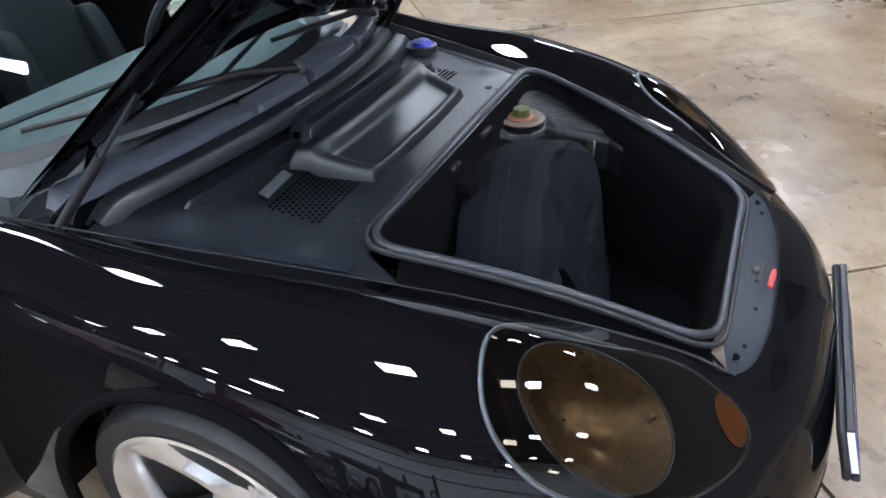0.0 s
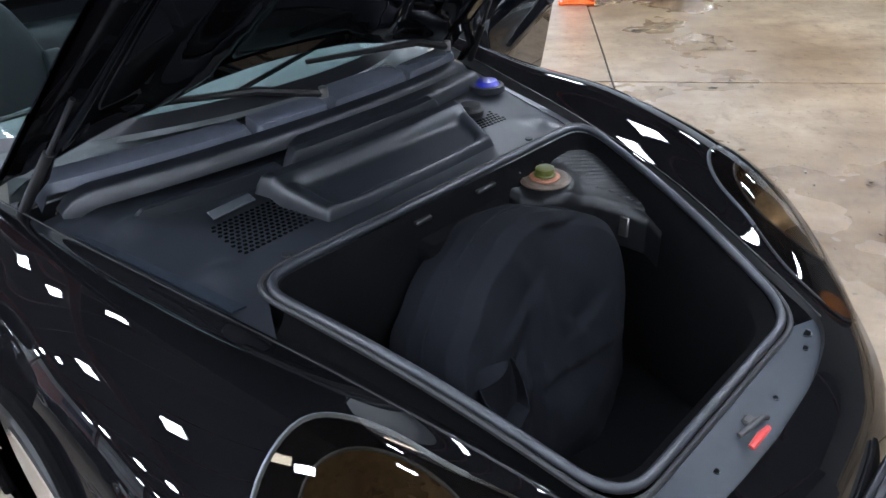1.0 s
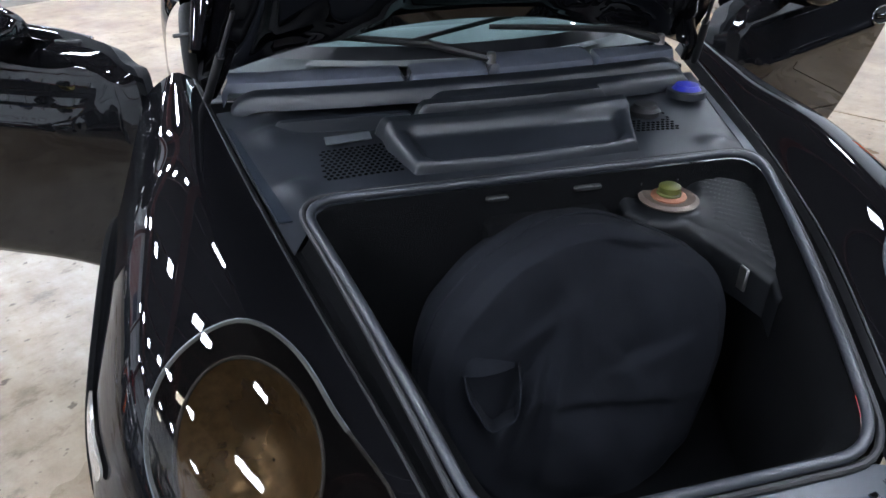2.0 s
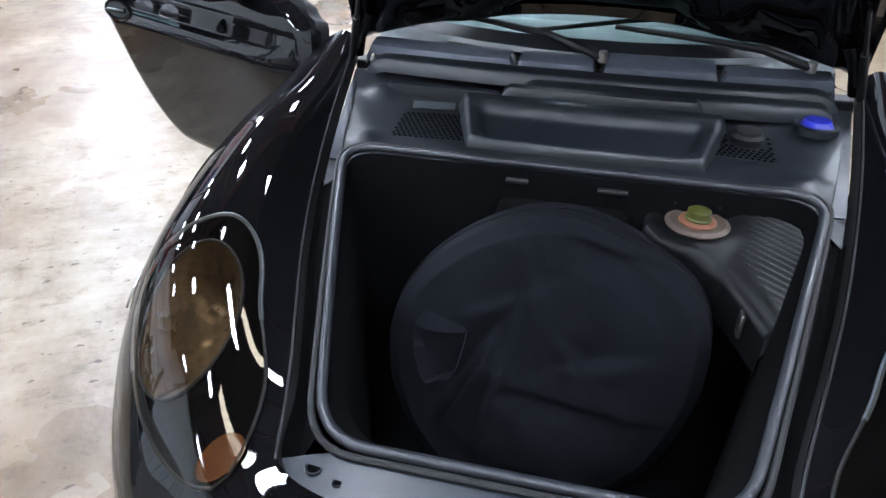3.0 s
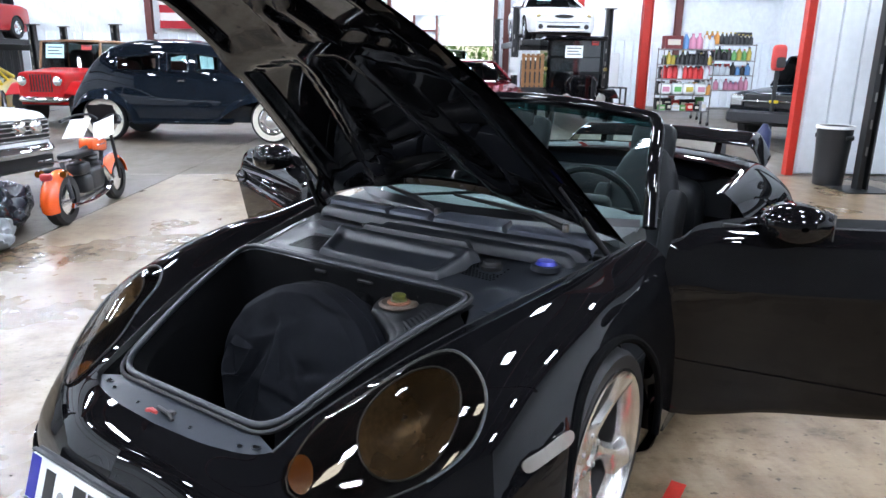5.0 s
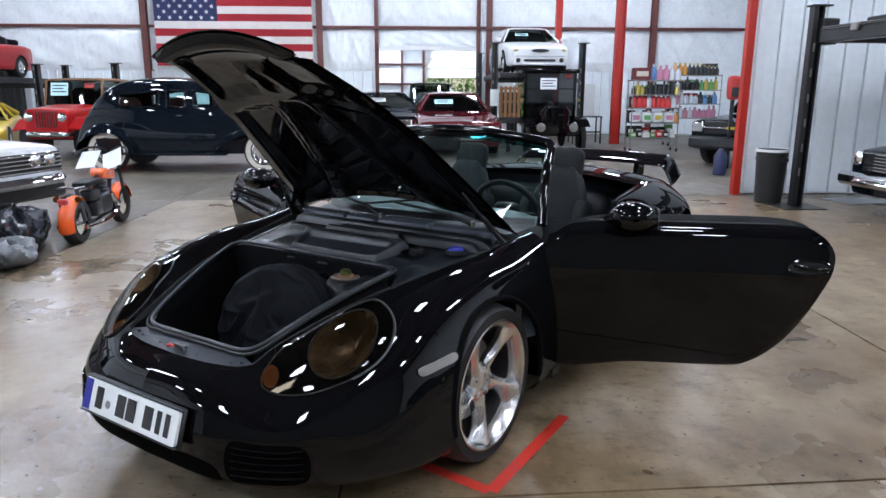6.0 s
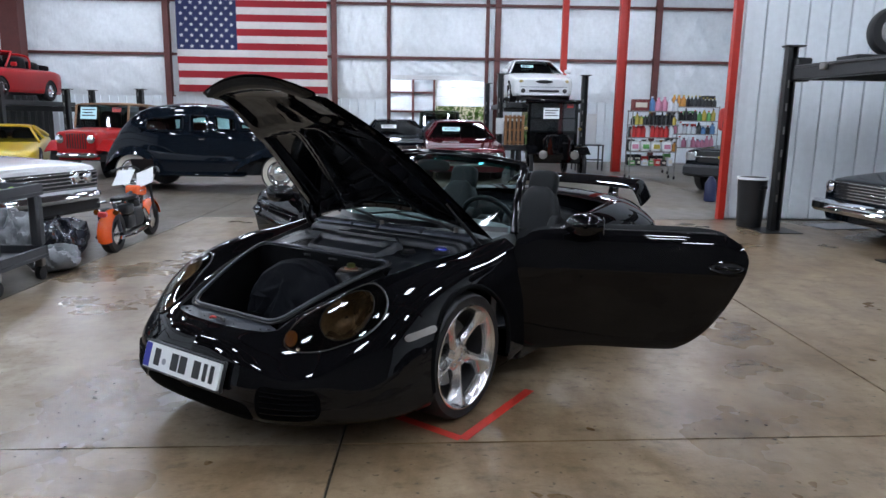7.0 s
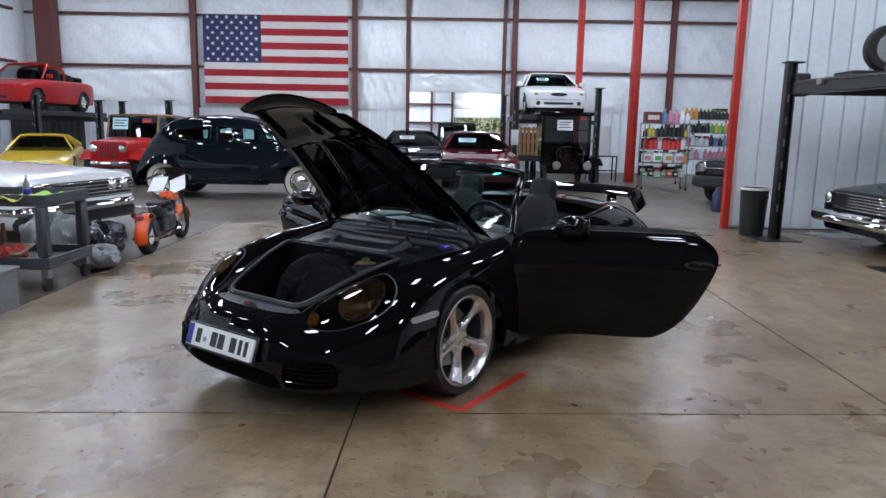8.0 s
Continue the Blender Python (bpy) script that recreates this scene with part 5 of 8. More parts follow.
def door_thing(s, angle):
    o = spline(DOOR_OUT, 72, True)
    c = np.array((0.55, 0.55))
    rings = 40
    def face(depth, shrink):
        vs = []
        for k in range(rings + 1):
            t = max(k / rings, 0.002) * shrink
            for p in o:
                q = c + (p - c) * t
                edge_round = 0.012 * max(0, (t - 0.93) / 0.07) if shrink == 1 else 0
                vs.append((-q[0], door_skin_y(q[1]) - depth - edge_round, q[1]))
        n_ = len(o)
        fs = [(k * n_ + i, k * n_ + (i + 1) % n_, (k + 1) * n_ + (i + 1) % n_, (k + 1) * n_ + i) for k in range(rings) for i in range(n_)]
        return vs, fs
    m = pose(-0.612, 0.79 * s, 0, 0, 0, -angle * s)
    side = (lambda p: p) if s == 1 else mirrored
    d = part("door", side(outward(*thick(face(-0.048, 1.0), -0.05))), PAINT, car, "open glossy black door", m)
    part("door_trim", side(outward(*thick(face(0.052, 0.965), 0.05))), LEATHER, d, "black leather inner door trim")
    part("window_slot", side(box(-1.02, -0.16, -0.050, -0.012, 0.864, 0.878, 0.004)), RUBBER, d)
    hy = door_skin_y(0.70)
    def on_skin(x, z, off):
        return (x, door_skin_y(z) + 0.048 + off, z)
    part("door_handle", side(tube([on_skin(-1.00, 0.716, 0.004), on_skin(-1.03, 0.716, 0.020), on_skin(-1.09, 0.712, 0.022), on_skin(-1.125, 0.708, 0.006)], 0.010, 10)), PAINT, d)
    part("handle_recess", side(sheet(lambda u, v: on_skin(-1.06 + 0.085 * math.cos(2 * math.pi * u) * v, 0.712 + 0.028 * math.sin(2 * math.pi * u) * v, 0.0015 + 0.002 * v), 40, 6)), SATIN, d, "dark recess behind the door handle")
    part("handle_rim", side(tube([on_skin(-1.06 + 0.087 * math.cos(a), 0.712 + 0.030 * math.sin(a), 0.004) for a in (2 * math.pi * k / 40 for k in range(40))], 0.0055, 8, True)), PAINT, d)
    my = 0.035
    mirror = part("mirror", side(merge(moved(([(r * 0.100 * math.cos(a), 0.085 * b, r * 0.062 * math.sin(a)) for b, r in ((-1, 0.35), (-0.92, 0.72), (-0.6, 0.95), (0, 1), (0.6, 0.93), (0.9, 0.62), (1, 0.12)) for a in (2 * math.pi * k / 24 for k in range(24))],
             [(j * 24 + k, j * 24 + (k + 1) % 24, (j + 1) * 24 + (k + 1) % 24, (j + 1) * 24 + k) for j in range(6) for k in range(24)]), pose(-0.335, my + 0.06, 0.912)),
             tube([(-0.19, -0.08, 0.84), (-0.25, -0.05, 0.872), (-0.31, 0.0, 0.90)], [0.06, 0.045, 0.035], 10, squash=0.5))), PAINT, d, "rounded black door mirror")
    part("mirror_glass", side(box(-0.431, -0.427, 0.02 + my, 0.11 + my, 0.872, 0.952, 0.001)), SEDAN_GLASS, mirror)
    return d


door_thing(1, 63.5)
door_thing(-1, 63.5)

# ---- cabin ----
def cushion(cx, cy, cz, sx, sy, sz, tilt=0, n=10):
    """A stuffed block with rounded corners."""
    vs, fs = [], []
    for i in range(n + 1):
        ph = math.pi * (i / n - 0.5)
        for j in range(2 * n):
            th = math.pi * j / n
            def p(c):
                return math.copysign(abs(c) ** 0.45, c)
            vs.append((sx * p(math.cos(ph)) * p(math.cos(th)), sy * p(math.cos(ph)) * p(math.sin(th)), sz * p(math.sin(ph))))
    for i in range(n):
        for j in range(2 * n):
            fs.append((i * 2 * n + j, i * 2 * n + (j + 1) % (2 * n), (i + 1) * 2 * n + (j + 1) % (2 * n), (i + 1) * 2 * n + j))
    return moved((vs, fs), pose(cx, cy, cz, 0, tilt, 0))


for s in (1, -1):
    st = part("seat", cushion(-1.35, 0.335 * s, 0.42, 0.27, 0.23, 0.11), LEATHER, car, "dark grey leather bucket seat")
    part("backrest", moved(([(x, y * (1 - 0.45 * max(0, z / 0.32)), z) for x, y, z in cushion(0, 0, 0, 0.075, 0.20, 0.32)[0]], cushion(0, 0, 0, 1, 1, 1)[1]), pose(-1.70, 0.335 * s, 0.67, 0, -17, 0)), LEATHER, st)
    part("headrest", cushion(-1.81, 0.335 * s, 0.985, 0.05, 0.105, 0.105, -14), LEATHER, st)
    for q in (1, -1):
        part("bolster", cushion(-1.64, (0.335 + 0.175 * q) * s, 0.60, 0.09, 0.04, 0.20, -17), LEATHER, st)
part("dashboard", cushion(-0.76, 0, 0.74, 0.22, 0.64, 0.10, 4), DASH, car, "dark dashboard")
part("dash_top", sheet(lambda u, v: (-0.455 - 0.30 * (2 * v - 1) ** 2 - 0.40 * u * (1 - 0.3 * (2 * v - 1) ** 2), 0.63 * (2 * v - 1), 0.822 - 0.03 * (2 * v - 1) ** 2 + 0.03 * math.sin(math.pi * u)), 12, 30), DASH, car, "grey dashboard top")
part("centre_console", cushion(-1.2, 0, 0.40, 0.55, 0.11, 0.16), LEATHER, car)
part("rear_bench", cushion(-2.05, 0, 0.60, 0.16, 0.55, 0.22), LEATHER, car, "small rear seats")
sw = part("steering_wheel", tube([(0, 0.185 * math.cos(a), 0.185 * math.sin(a)) for a in (2 * math.pi * k / 40 for k in range(40))], 0.016, 8, True), LEATHER, car, "black steering wheel", pose(-1.02, 0.36, 0.80, 0, 22, 0))
part("wheel_boss", merge(cushion(0, 0, 0, 0.03, 0.075, 0.06), box(-0.01, 0.01, -0.175, 0.175, -0.018, 0.018), box(-0.01, 0.01, -0.02, 0.02, -0.175, 0)), LEATHER, sw)
part("soft_top_cover", cushion(-2.32, 0, 0.83, 0.24, 0.60, 0.07), FABRIC, car, "folded black soft top under its cover")
part("rear_mirror", cushion(-0.93, 0, 1.15, 0.015, 0.12, 0.035), RUBBER, car)

# rear wing
def wing(u, v):
    w = 2 * v - 1
    a = 2 * math.pi * u
    drop = 0.13 * max(0, (abs(w) - 0.86) / 0.14) ** 1.5
    return (-3.08 + 0.13 * math.cos(a) - 0.05 * (1 - w * w), 0.66 * w, 0.915 + 0.018 * math.sin(a) + 0.02 * (1 - w * w) - drop - 0.03 * math.cos(a))


rw = part("rear_wing", sheet(wing, 24, 60), PAINT, car, "black fixed rear wing with turned-down tips")
for s in (1, -1):
    part("wing_stay", outward(*prism([(-2.98, 0.76), (-3.14, 0.70), (-3.14, 0.91), (-3.02, 0.91)], 0.36 * s, 0.40 * s, "y")), PAINT, rw)

# bumper openings with their inner shade put on in black, slats and side markers
def skin_patch(pts, off, rings=6):
    uvs = [np.array(front.find(p)) for p in pts]
    c = sum(uvs) / len(uvs)
    n_ = len(uvs)
    vs = [front.at(*c, off)]
    for k in range(1, rings + 1):
        vs += [front.at(*(c + (q - c) * k / rings), off) for q in uvs]
    fs = [(0, 1 + i, 1 + (i + 1) % n_) for i in range(n_)]
    for k in range(rings - 1):
        for i in range(n_):
            fs.append((1 + k * n_ + i, 1 + (k + 1) * n_ + i, 1 + (k + 1) * n_ + (i + 1) % n_, 1 + k * n_ + (i + 1) % n_))
    return vs, fs


def skin_line(p, q, off, k=10):
    a, b = np.array(front.find(p)), np.array(front.find(q))
    return [front.at(*(a + (b - a) * i / k), off) for i in range(k + 1)]


for s in (1, -1):
    side = (lambda p: p) if s == 1 else mirrored
    o = spline([(0.85, 0.40, 0.352), (0.83, 0.48, 0.352), (0.76, 0.61, 0.345), (0.735, 0.63, 0.285), (0.75, 0.61, 0.222), (0.80, 0.48, 0.215), (0.83, 0.39, 0.220), (0.85, 0.375, 0.29)], 40, True)
    ik = part("side_intake", side(outward(*skin_patch(o, 0.002))), HOLE_SHADE, car, "bumper intake with slats, its dark inside laid on in black")
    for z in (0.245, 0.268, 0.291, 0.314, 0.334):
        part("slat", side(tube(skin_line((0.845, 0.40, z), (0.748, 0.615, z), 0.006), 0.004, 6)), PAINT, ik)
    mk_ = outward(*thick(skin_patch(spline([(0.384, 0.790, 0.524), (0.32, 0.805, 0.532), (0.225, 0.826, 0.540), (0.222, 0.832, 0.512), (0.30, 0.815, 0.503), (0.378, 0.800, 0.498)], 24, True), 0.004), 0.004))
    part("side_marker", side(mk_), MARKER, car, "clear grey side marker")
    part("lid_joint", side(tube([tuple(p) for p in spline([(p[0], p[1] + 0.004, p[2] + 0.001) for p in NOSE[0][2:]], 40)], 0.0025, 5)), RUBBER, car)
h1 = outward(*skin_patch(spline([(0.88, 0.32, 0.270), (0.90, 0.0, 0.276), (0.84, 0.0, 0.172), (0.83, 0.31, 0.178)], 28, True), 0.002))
part("lower_intake", merge(h1, mirrored(h1)), HOLE_SHADE, car, "lower bumper intake, its dark inside laid on in black")


# ---- vehicles standing round the hall ----
def road_wheel(parent, x, y, r, w, cap=CHROME, white=False, s=1, name="wheel"):
    tyre = part(name, lathe([(r * 0.62, -w / 2), (r * 0.93, -w / 2), (r, -w * 0.36), (r, w * 0.36), (r * 0.93, w / 2), (r * 0.62, w / 2)], 36, "y"), RUBBER, parent, "", pose(x, y, r))
    if white:
        part("whitewall", lathe([(r * 0.66, w / 2 * s + 0.002 * s), (r * 0.90, w / 2 * s + 0.003 * s)], 36, "y"), CREAM, tyre, "cream whitewall band")
    part("hub_cap", disc_ends([(r * 0.64, 0.10 * w * s), (r * 0.62, 0.46 * w * s), (r * 0.55, 0.50 * w * s), (r * 0.45, 0.40 * w * s), (r * 0.28, 0.44 * w * s), (r * 0.15, 0.56 * w * s)], 28, "y"), cap, tyre)
    return tyre


def vehicle(name, m, label, paint, stations, axles, r, width, house=None, bumper=0.0, lamps=(), grille=None, z0=0.24, glass_mat=None, white=False, cap=CHROME,
            roof_mat=None, category="car", open_top=False, tw=0.2):
    """A parked car: x ahead from its middle. stations: (x, half width, top height); house: front base, front top, rear top, rear base as (x, z), and its half width at the top."""
    v = thing(name, m, label, category)
    prof = [(0.0, 1.0), (0.55, 0.995), (0.85, 0.965), (0.965, 0.90), (1.0, 0.72), (1.0, 0.45), (0.985, 0.16), (0.93, 0.0)]
    rows = []
    for k, h in prof:
        rows.append([(x, hw * k, z0 + (zt - z0) * h) for x, hw, zt in stations])
    sf = Surf(rows, 70, 34)
    hf = sf.piece([(ax, r, r * 1.13, width * 0.2) for ax in axles])
    ends = []
    for i in (0, -1):
        ring = [tuple(p) for p in sf.g[i]]
        n_ = len(ring)
        ends.append((ring + [(p[0], 0.0, p[2]) for p in ring], [(k, k + 1, k + 1 + n_, k + n_) for k in range(n_ - 1)]))
    allp = merge(hf, *ends)
    part("body", merge(allp, mirrored(allp)), paint, v)
    part("underside", box(stations[-1][0] + 0.15, stations[0][0] - 0.15, -width * 0.40, width * 0.40, z0 - 0.03, z0 + 0.10), RUBBER, v)
    for ax in axles:
        for s in (1, -1):
            road_wheel(v, ax, (width / 2 - tw / 2 - 0.02) * s, r, tw, cap, white, s)
            part("wheel_house", merge(lathe([(r * 1.14, (width / 2 - 0.30) * s), (r * 1.14, (width / 2 - 0.03) * s)], 24, "y", (ax, 0, r), (0, 180)), disc_ends([(r * 1.13, (width / 2 - 0.31) * s), (r * 1.13, (width / 2 - 0.30) * s)], 24, "y", (ax, 0, r))), RUBBER, v)
    if house:
        (a, b, c, d), top = house
        base = width / 2 - 0.10
        roof_mat = roof_mat or paint
        def pt(q, hw, s):
            return Vector((q[0], hw * s, q[1]))
        if not open_top:
            part("roof", thick(sheet(lambda u, w: (b[0] + (c[0] - b[0]) * u, top * (2 * w - 1), b[1] + (c[1] - b[1]) * u + 0.05 * math.sin(math.pi * (0.12 + 0.76 * u)) + 0.03 * (1 - (2 * w - 1) ** 4)), 16, 16, True), 0.03), roof_mat, v)
        for s in (1, -1):
            posts = [(a, b, 0.028)] + ([] if open_top else [(d, c, 0.05), (((a[0] + d[0]) / 2 - 0.1, (a[1] + d[1]) / 2), ((b[0] + c[0]) / 2 - 0.05, (b[1] + c[1]) / 2 + 0.03), 0.03)])
            for q0, q1, rr in posts:
                part("pillar", tube([pt(q0, base, s), pt(q1, top - 0.01, s)], rr, 8), roof_mat, v)
            if not open_top:
                q = [pt(a, base - 0.01, s), pt(b, top - 0.02, s), pt(c, top - 0.02, s), pt(d, base - 0.01, s)]
                w_ = part("side_window", facing(([tuple(p) for p in q], [(0, 1, 2, 3)]), (0, 0, 0.8)), glass_mat or TINT, v)
                w_.visible_shadow = False
        for q0, q1, nm in ((a, b, "windscreen"),) + (() if open_top else ((d, c, "rear_window"),)):
            w_ = part(nm, facing(sheet(lambda u, w: (q0[0] + (q1[0] - q0[0]) * u + (0.05 if nm == "windscreen" else -0.05) * (1 - (2 * w - 1) ** 2), (base + (top - base) * u - 0.02) * (2 * w - 1), q0[1] + (q1[1] - q0[1]) * u), 6, 14), ((a[0] + d[0]) / 2, 0, 0.8)), glass_mat or TINT, v)
            w_.visible_shadow = False
        for sy in (0.45, -0.45):
            part("seat", cushion((a[0] + d[0]) / 2 - 0.05, sy * base, (a[1] + b[1]) / 2 - 0.15, 0.12, base * 0.38, 0.28), LEATHER, v)
        part("rear_bench", cushion(d[0] + 0.35, 0, (a[1] + b[1]) / 2 - 0.2, 0.12, base * 0.85, 0.25), LEATHER, v)
    fx, fw_, fz = stations[0]
    if bumper:
        part("bumper", tube(spline([(fx - 0.25, -fw_ - 0.05, bumper), (fx + 0.05, -fw_ * 0.9, bumper), (fx + 0.10, 0, bumper), (fx + 0.05, fw_ * 0.9, bumper), (fx - 0.25, fw_ + 0.05, bumper)], 30), 0.075, 10, squash=0.8), CHROME, v, "chrome bumper")
    for ly, lz, lr in lamps:
        for s in (1, -1):
            lp = part("headlamp", disc_ends([(lr, -0.05), (lr, 0.02), (lr * 0.85, 0.035), (lr * 0.4, 0.05)], 20, "x", (fx, ly * s, lz)), CHROME, v)
    if grille:
        gy, gz0, gz1, nb, upright = grille
        g = part("grille", box(fx - 0.02, fx + 0.012, -gy, gy, gz0, gz1, 0.01), RUBBER, v)
        for k in range(nb):
            if upright:
                y = -gy + 2 * gy * (k + 0.5) / nb
                part("slat", box(fx + 0.012, fx + 0.03, y - gy / nb * 0.45, y + gy / nb * 0.45, gz0 + 0.01, gz1 - 0.01, 0.004), paint if upright == 2 else CHROME, g)
            else:
                z = gz0 + (gz1 - gz0) * (k + 0.5) / nb
                part("slat", box(fx + 0.012, fx + 0.03, -gy + 0.01, gy - 0.01, z - 0.008, z + 0.008, 0.003), CHROME, g)
    return v


def sign_sheet(v, x, y, z, w, h, mat, lean=25, bars=3, name="price_sheet"):
    """A paper sheet with unreadable lines, inside a windscreen."""
    p = part(name, box(-0.001, 0.001, -w / 2, w / 2, -h / 2, h / 2, 0.0004), mat, v, "", pose(x, y, z, 0, -lean, 0))
    for k in range(bars):
        part("bar", box(0.0012, 0.002, -w * 0.4, w * 0.4 - w * 0.15 * (k % 2), h * (0.28 - 0.24 * k) - 0.012, h * (0.28 - 0.24 * k) + 0.012, 0.0003), SEAL, p)
    return p


# white sixties convertible
wc = vehicle("white_car", pose(-4.70, -4.98, 0, 0, 0, 76), "white sixties two-door car with chrome grille and bumper", WHITE_PAINT,
             [(2.55, 0.88, 0.78), (2.46, 0.95, 0.84), (1.8, 0.98, 0.88), (0.9, 0.98, 0.91), (0.2, 0.98, 0.93), (-1.0, 0.97, 0.94), (-1.9, 0.95, 0.92), (-2.6, 0.88, 0.85)],
             (1.62, -1.42), 0.34, 1.98, (((0.35, 0.93), (-0.20, 1.28), (-1.2, 1.30), (-1.75, 0.94)), 0.62), 0.44, ((0.74, 0.66, 0.085), (0.53, 0.66, 0.085)), (0.92, 0.52, 0.74, 5, 0))
part("valance", box(2.44, 2.585, -0.93, 0.93, 0.23, 0.40, 0.03), SATIN, wc, "dark valance under the bumper")
sign_sheet(wc, 0.20, 0.10, 1.06, 0.50, 0.20, CYAN_PAPER, 50)
sign_sheet(wc, 0.20, 0.52, 1.05, 0.30, 0.18, YELLOW, 50)

# dark late-thirties sedan: tall rounded body, separate wings, whitewall tyres
sd = thing("vintage_sedan", pose(-10.05, -2.30, 0, 0, 0, 90) @ Matrix.Diagonal((0.965, 1, 1, 1)), "dark blue-black vintage sedan with whitewall tyres", "car")
SED = [
    [(2.15, 0, 1.02), (1.9, 0, 1.08), (1.45, 0, 1.14), (1.08, 0, 1.21), (0.62, 0, 1.49), (0.15, 0, 1.615), (-0.7, 0, 1.645), (-1.3, 0, 1.54), (-1.72, 0, 1.24), (-1.98, 0, 0.86), (-2.12, 0, 0.48)],
    [(2.13, 0.1, 1), (1.88, 0.2, 1.04), (1.45, 0.29, 1.1), (1.08, 0.4, 1.18), (0.62, 0.5, 1.45), (0.15, 0.54, 1.57), (-0.7, 0.55, 1.6), (-1.3, 0.5, 1.5), (-1.72, 0.42, 1.2), (-1.98, 0.34, 0.83), (-2.12, 0.28, 0.48)],
    [(2.13, 0.16, 0.93), (1.88, 0.3, 0.96), (1.45, 0.43, 1.02), (1.08, 0.58, 1.12), (0.62, 0.645, 1.36), (0.15, 0.67, 1.45), (-0.7, 0.68, 1.46), (-1.3, 0.64, 1.38), (-1.72, 0.56, 1.12), (-1.98, 0.48, 0.79), (-2.12, 0.42, 0.48)],
    [(2.13, 0.17, 0.8), (1.88, 0.34, 0.84), (1.45, 0.49, 0.9), (1.08, 0.68, 1.02), (0.62, 0.74, 1.08), (0.15, 0.76, 1.09), (-0.7, 0.77, 1.09), (-1.3, 0.74, 1.05), (-1.72, 0.65, 0.95), (-1.98, 0.56, 0.74), (-2.12, 0.48, 0.48)],
    [(2.13, 0.16, 0.5), (1.88, 0.32, 0.5), (1.45, 0.48, 0.52), (1.08, 0.72, 0.6), (0.62, 0.79, 0.65), (0.15, 0.81, 0.65), (-0.7, 0.81, 0.65), (-1.3, 0.77, 0.65), (-1.72, 0.68, 0.62), (-1.98, 0.58, 0.55), (-2.12, 0.5, 0.45)],
    [(2.13, 0.14, 0.36), (1.88, 0.28, 0.34), (1.45, 0.46, 0.32), (1.08, 0.7, 0.32), (0.62, 0.77, 0.32), (0.15, 0.79, 0.32), (-0.7, 0.79, 0.32), (-1.3, 0.74, 0.32), (-1.72, 0.66, 0.34), (-1.98, 0.56, 0.36), (-2.12, 0.48, 0.4)],
]
ssf = Surf(SED, 180, 80)
sh_ = ssf.piece()
PANES = ((0.03, -0.30, 1.13, 1.41, 1.42), (0.56, 0.17, 1.14, 1.36, 1.41), (-0.44, -1.16, 1.13, 1.41, 1.34), (0.86, 0.66, 1.15, 1.20, 1.31))


def in_pane(p):
    return any(xb + 0.01 < p[0] < xa - 0.01 and za + 0.01 < p[2] < zb + (zc - zb) * (p[0] - xa) / (xb - xa) - 0.01 and p[1] > 0.3 for xa, xb, za, zb, zc in PANES)


cut_ = [in_pane(p) for p in sh_[0]]
sh_ = (sh_[0], [f for f in sh_[1] if not all(cut_[i] for i in f)])
part("body", merge(sh_, mirrored(sh_)), NAVY, sd)


def guard(cx, length, r, s, tail):
    """A rounded separate wing over a wheel."""
    def f(u, v):
        a = math.pi * u
        x = cx + math.cos(a) * (r + 0.10 if math.cos(a) > 0 else (r + tail))
        z = 0.34 + (r + 0.10) * max(0.0, math.sin(a)) ** (0.9 if math.cos(a) > 0 or tail < 0.4 else 1.5)
        w = 2 * v - 1
        k = max(0.0, math.sin(a)) ** 0.5
        return (x, s * (0.72 + 0.19 * w), z - (0.12 * w * w + 0.05 * max(0, w)) * k)
    return sheet(f, 30, 12)


for s in (1, -1):
    part("front_wing", outward(*guard(1.42, 1, 0.42, s, 0.55)), NAVY, sd)
    part("rear_wing_guard", outward(*guard(-1.42, 1, 0.42, s, 0.11)), NAVY, sd)
    part("running_board", box(-0.9, 0.75, (0.74 if s > 0 else -0.93), (0.93 if s > 0 else -0.74), 0.30, 0.35, 0.015), NAVY, sd)
    for ax in (1.42, -1.42):
        road_wheel(sd, ax, 0.74 * s, 0.365, 0.17, CHROME, True, s)
    part("headlamp", disc_ends([(0.05, -0.18), (0.10, -0.05), (0.11, 0.04), (0.07, 0.07)], 24, "x", (1.78, 0.50 * s, 0.92)), CHROME, sd)
    for (xa, xb, za, zb, zc) in PANES:
        def win(u, v):
            x = xa + (xb - xa) * u
            zt = zb + (zc - zb) * u
            z = za + (zt - za) * v
            best = ssf.g[np.argmin(np.abs(ssf.g[:, 0, 0] - x))]
            o = np.argsort(best[:, 2])
            y = float(np.interp(z, best[o, 2], best[o, 1]))
            return (x, s * (y + 0.006), z)
        o_ = sheet(win, 8, 6)
        part("side_window", o_, PANE, sd, "clear side window").visible_shadow = False
        ring = [win(i / 8, 0) for i in range(9)] + [win(1, j / 5) for j in range(1, 6)] + [win(1 - i / 8, 1) for i in range(1, 9)] + [win(0, 1 - j / 5) for j in range(1, 5)]
        part("window_trim", tube(ring, 0.020, 6, True), NAVY, sd)
    part("belt_line", tube([(x, s * (float(ssf.g[np.argmin(np.abs(ssf.g[:, 0, 0] - x))][18][1]) + 0.012), 1.10) for x in np.linspace(0.8, -1.5, 14)], 0.008, 6), CHROME, sd)
    part("door_handle", tube([(-0.02, 0.81 * s, 0.99), (-0.12, 0.82 * s, 0.99)], 0.012, 6), CHROME, sd)
    part("wiper_blade", tube([(0.80, 0.3 * s, 1.22), (0.62, 0.05 * s, 1.45)], 0.006, 5), RUBBER, sd)
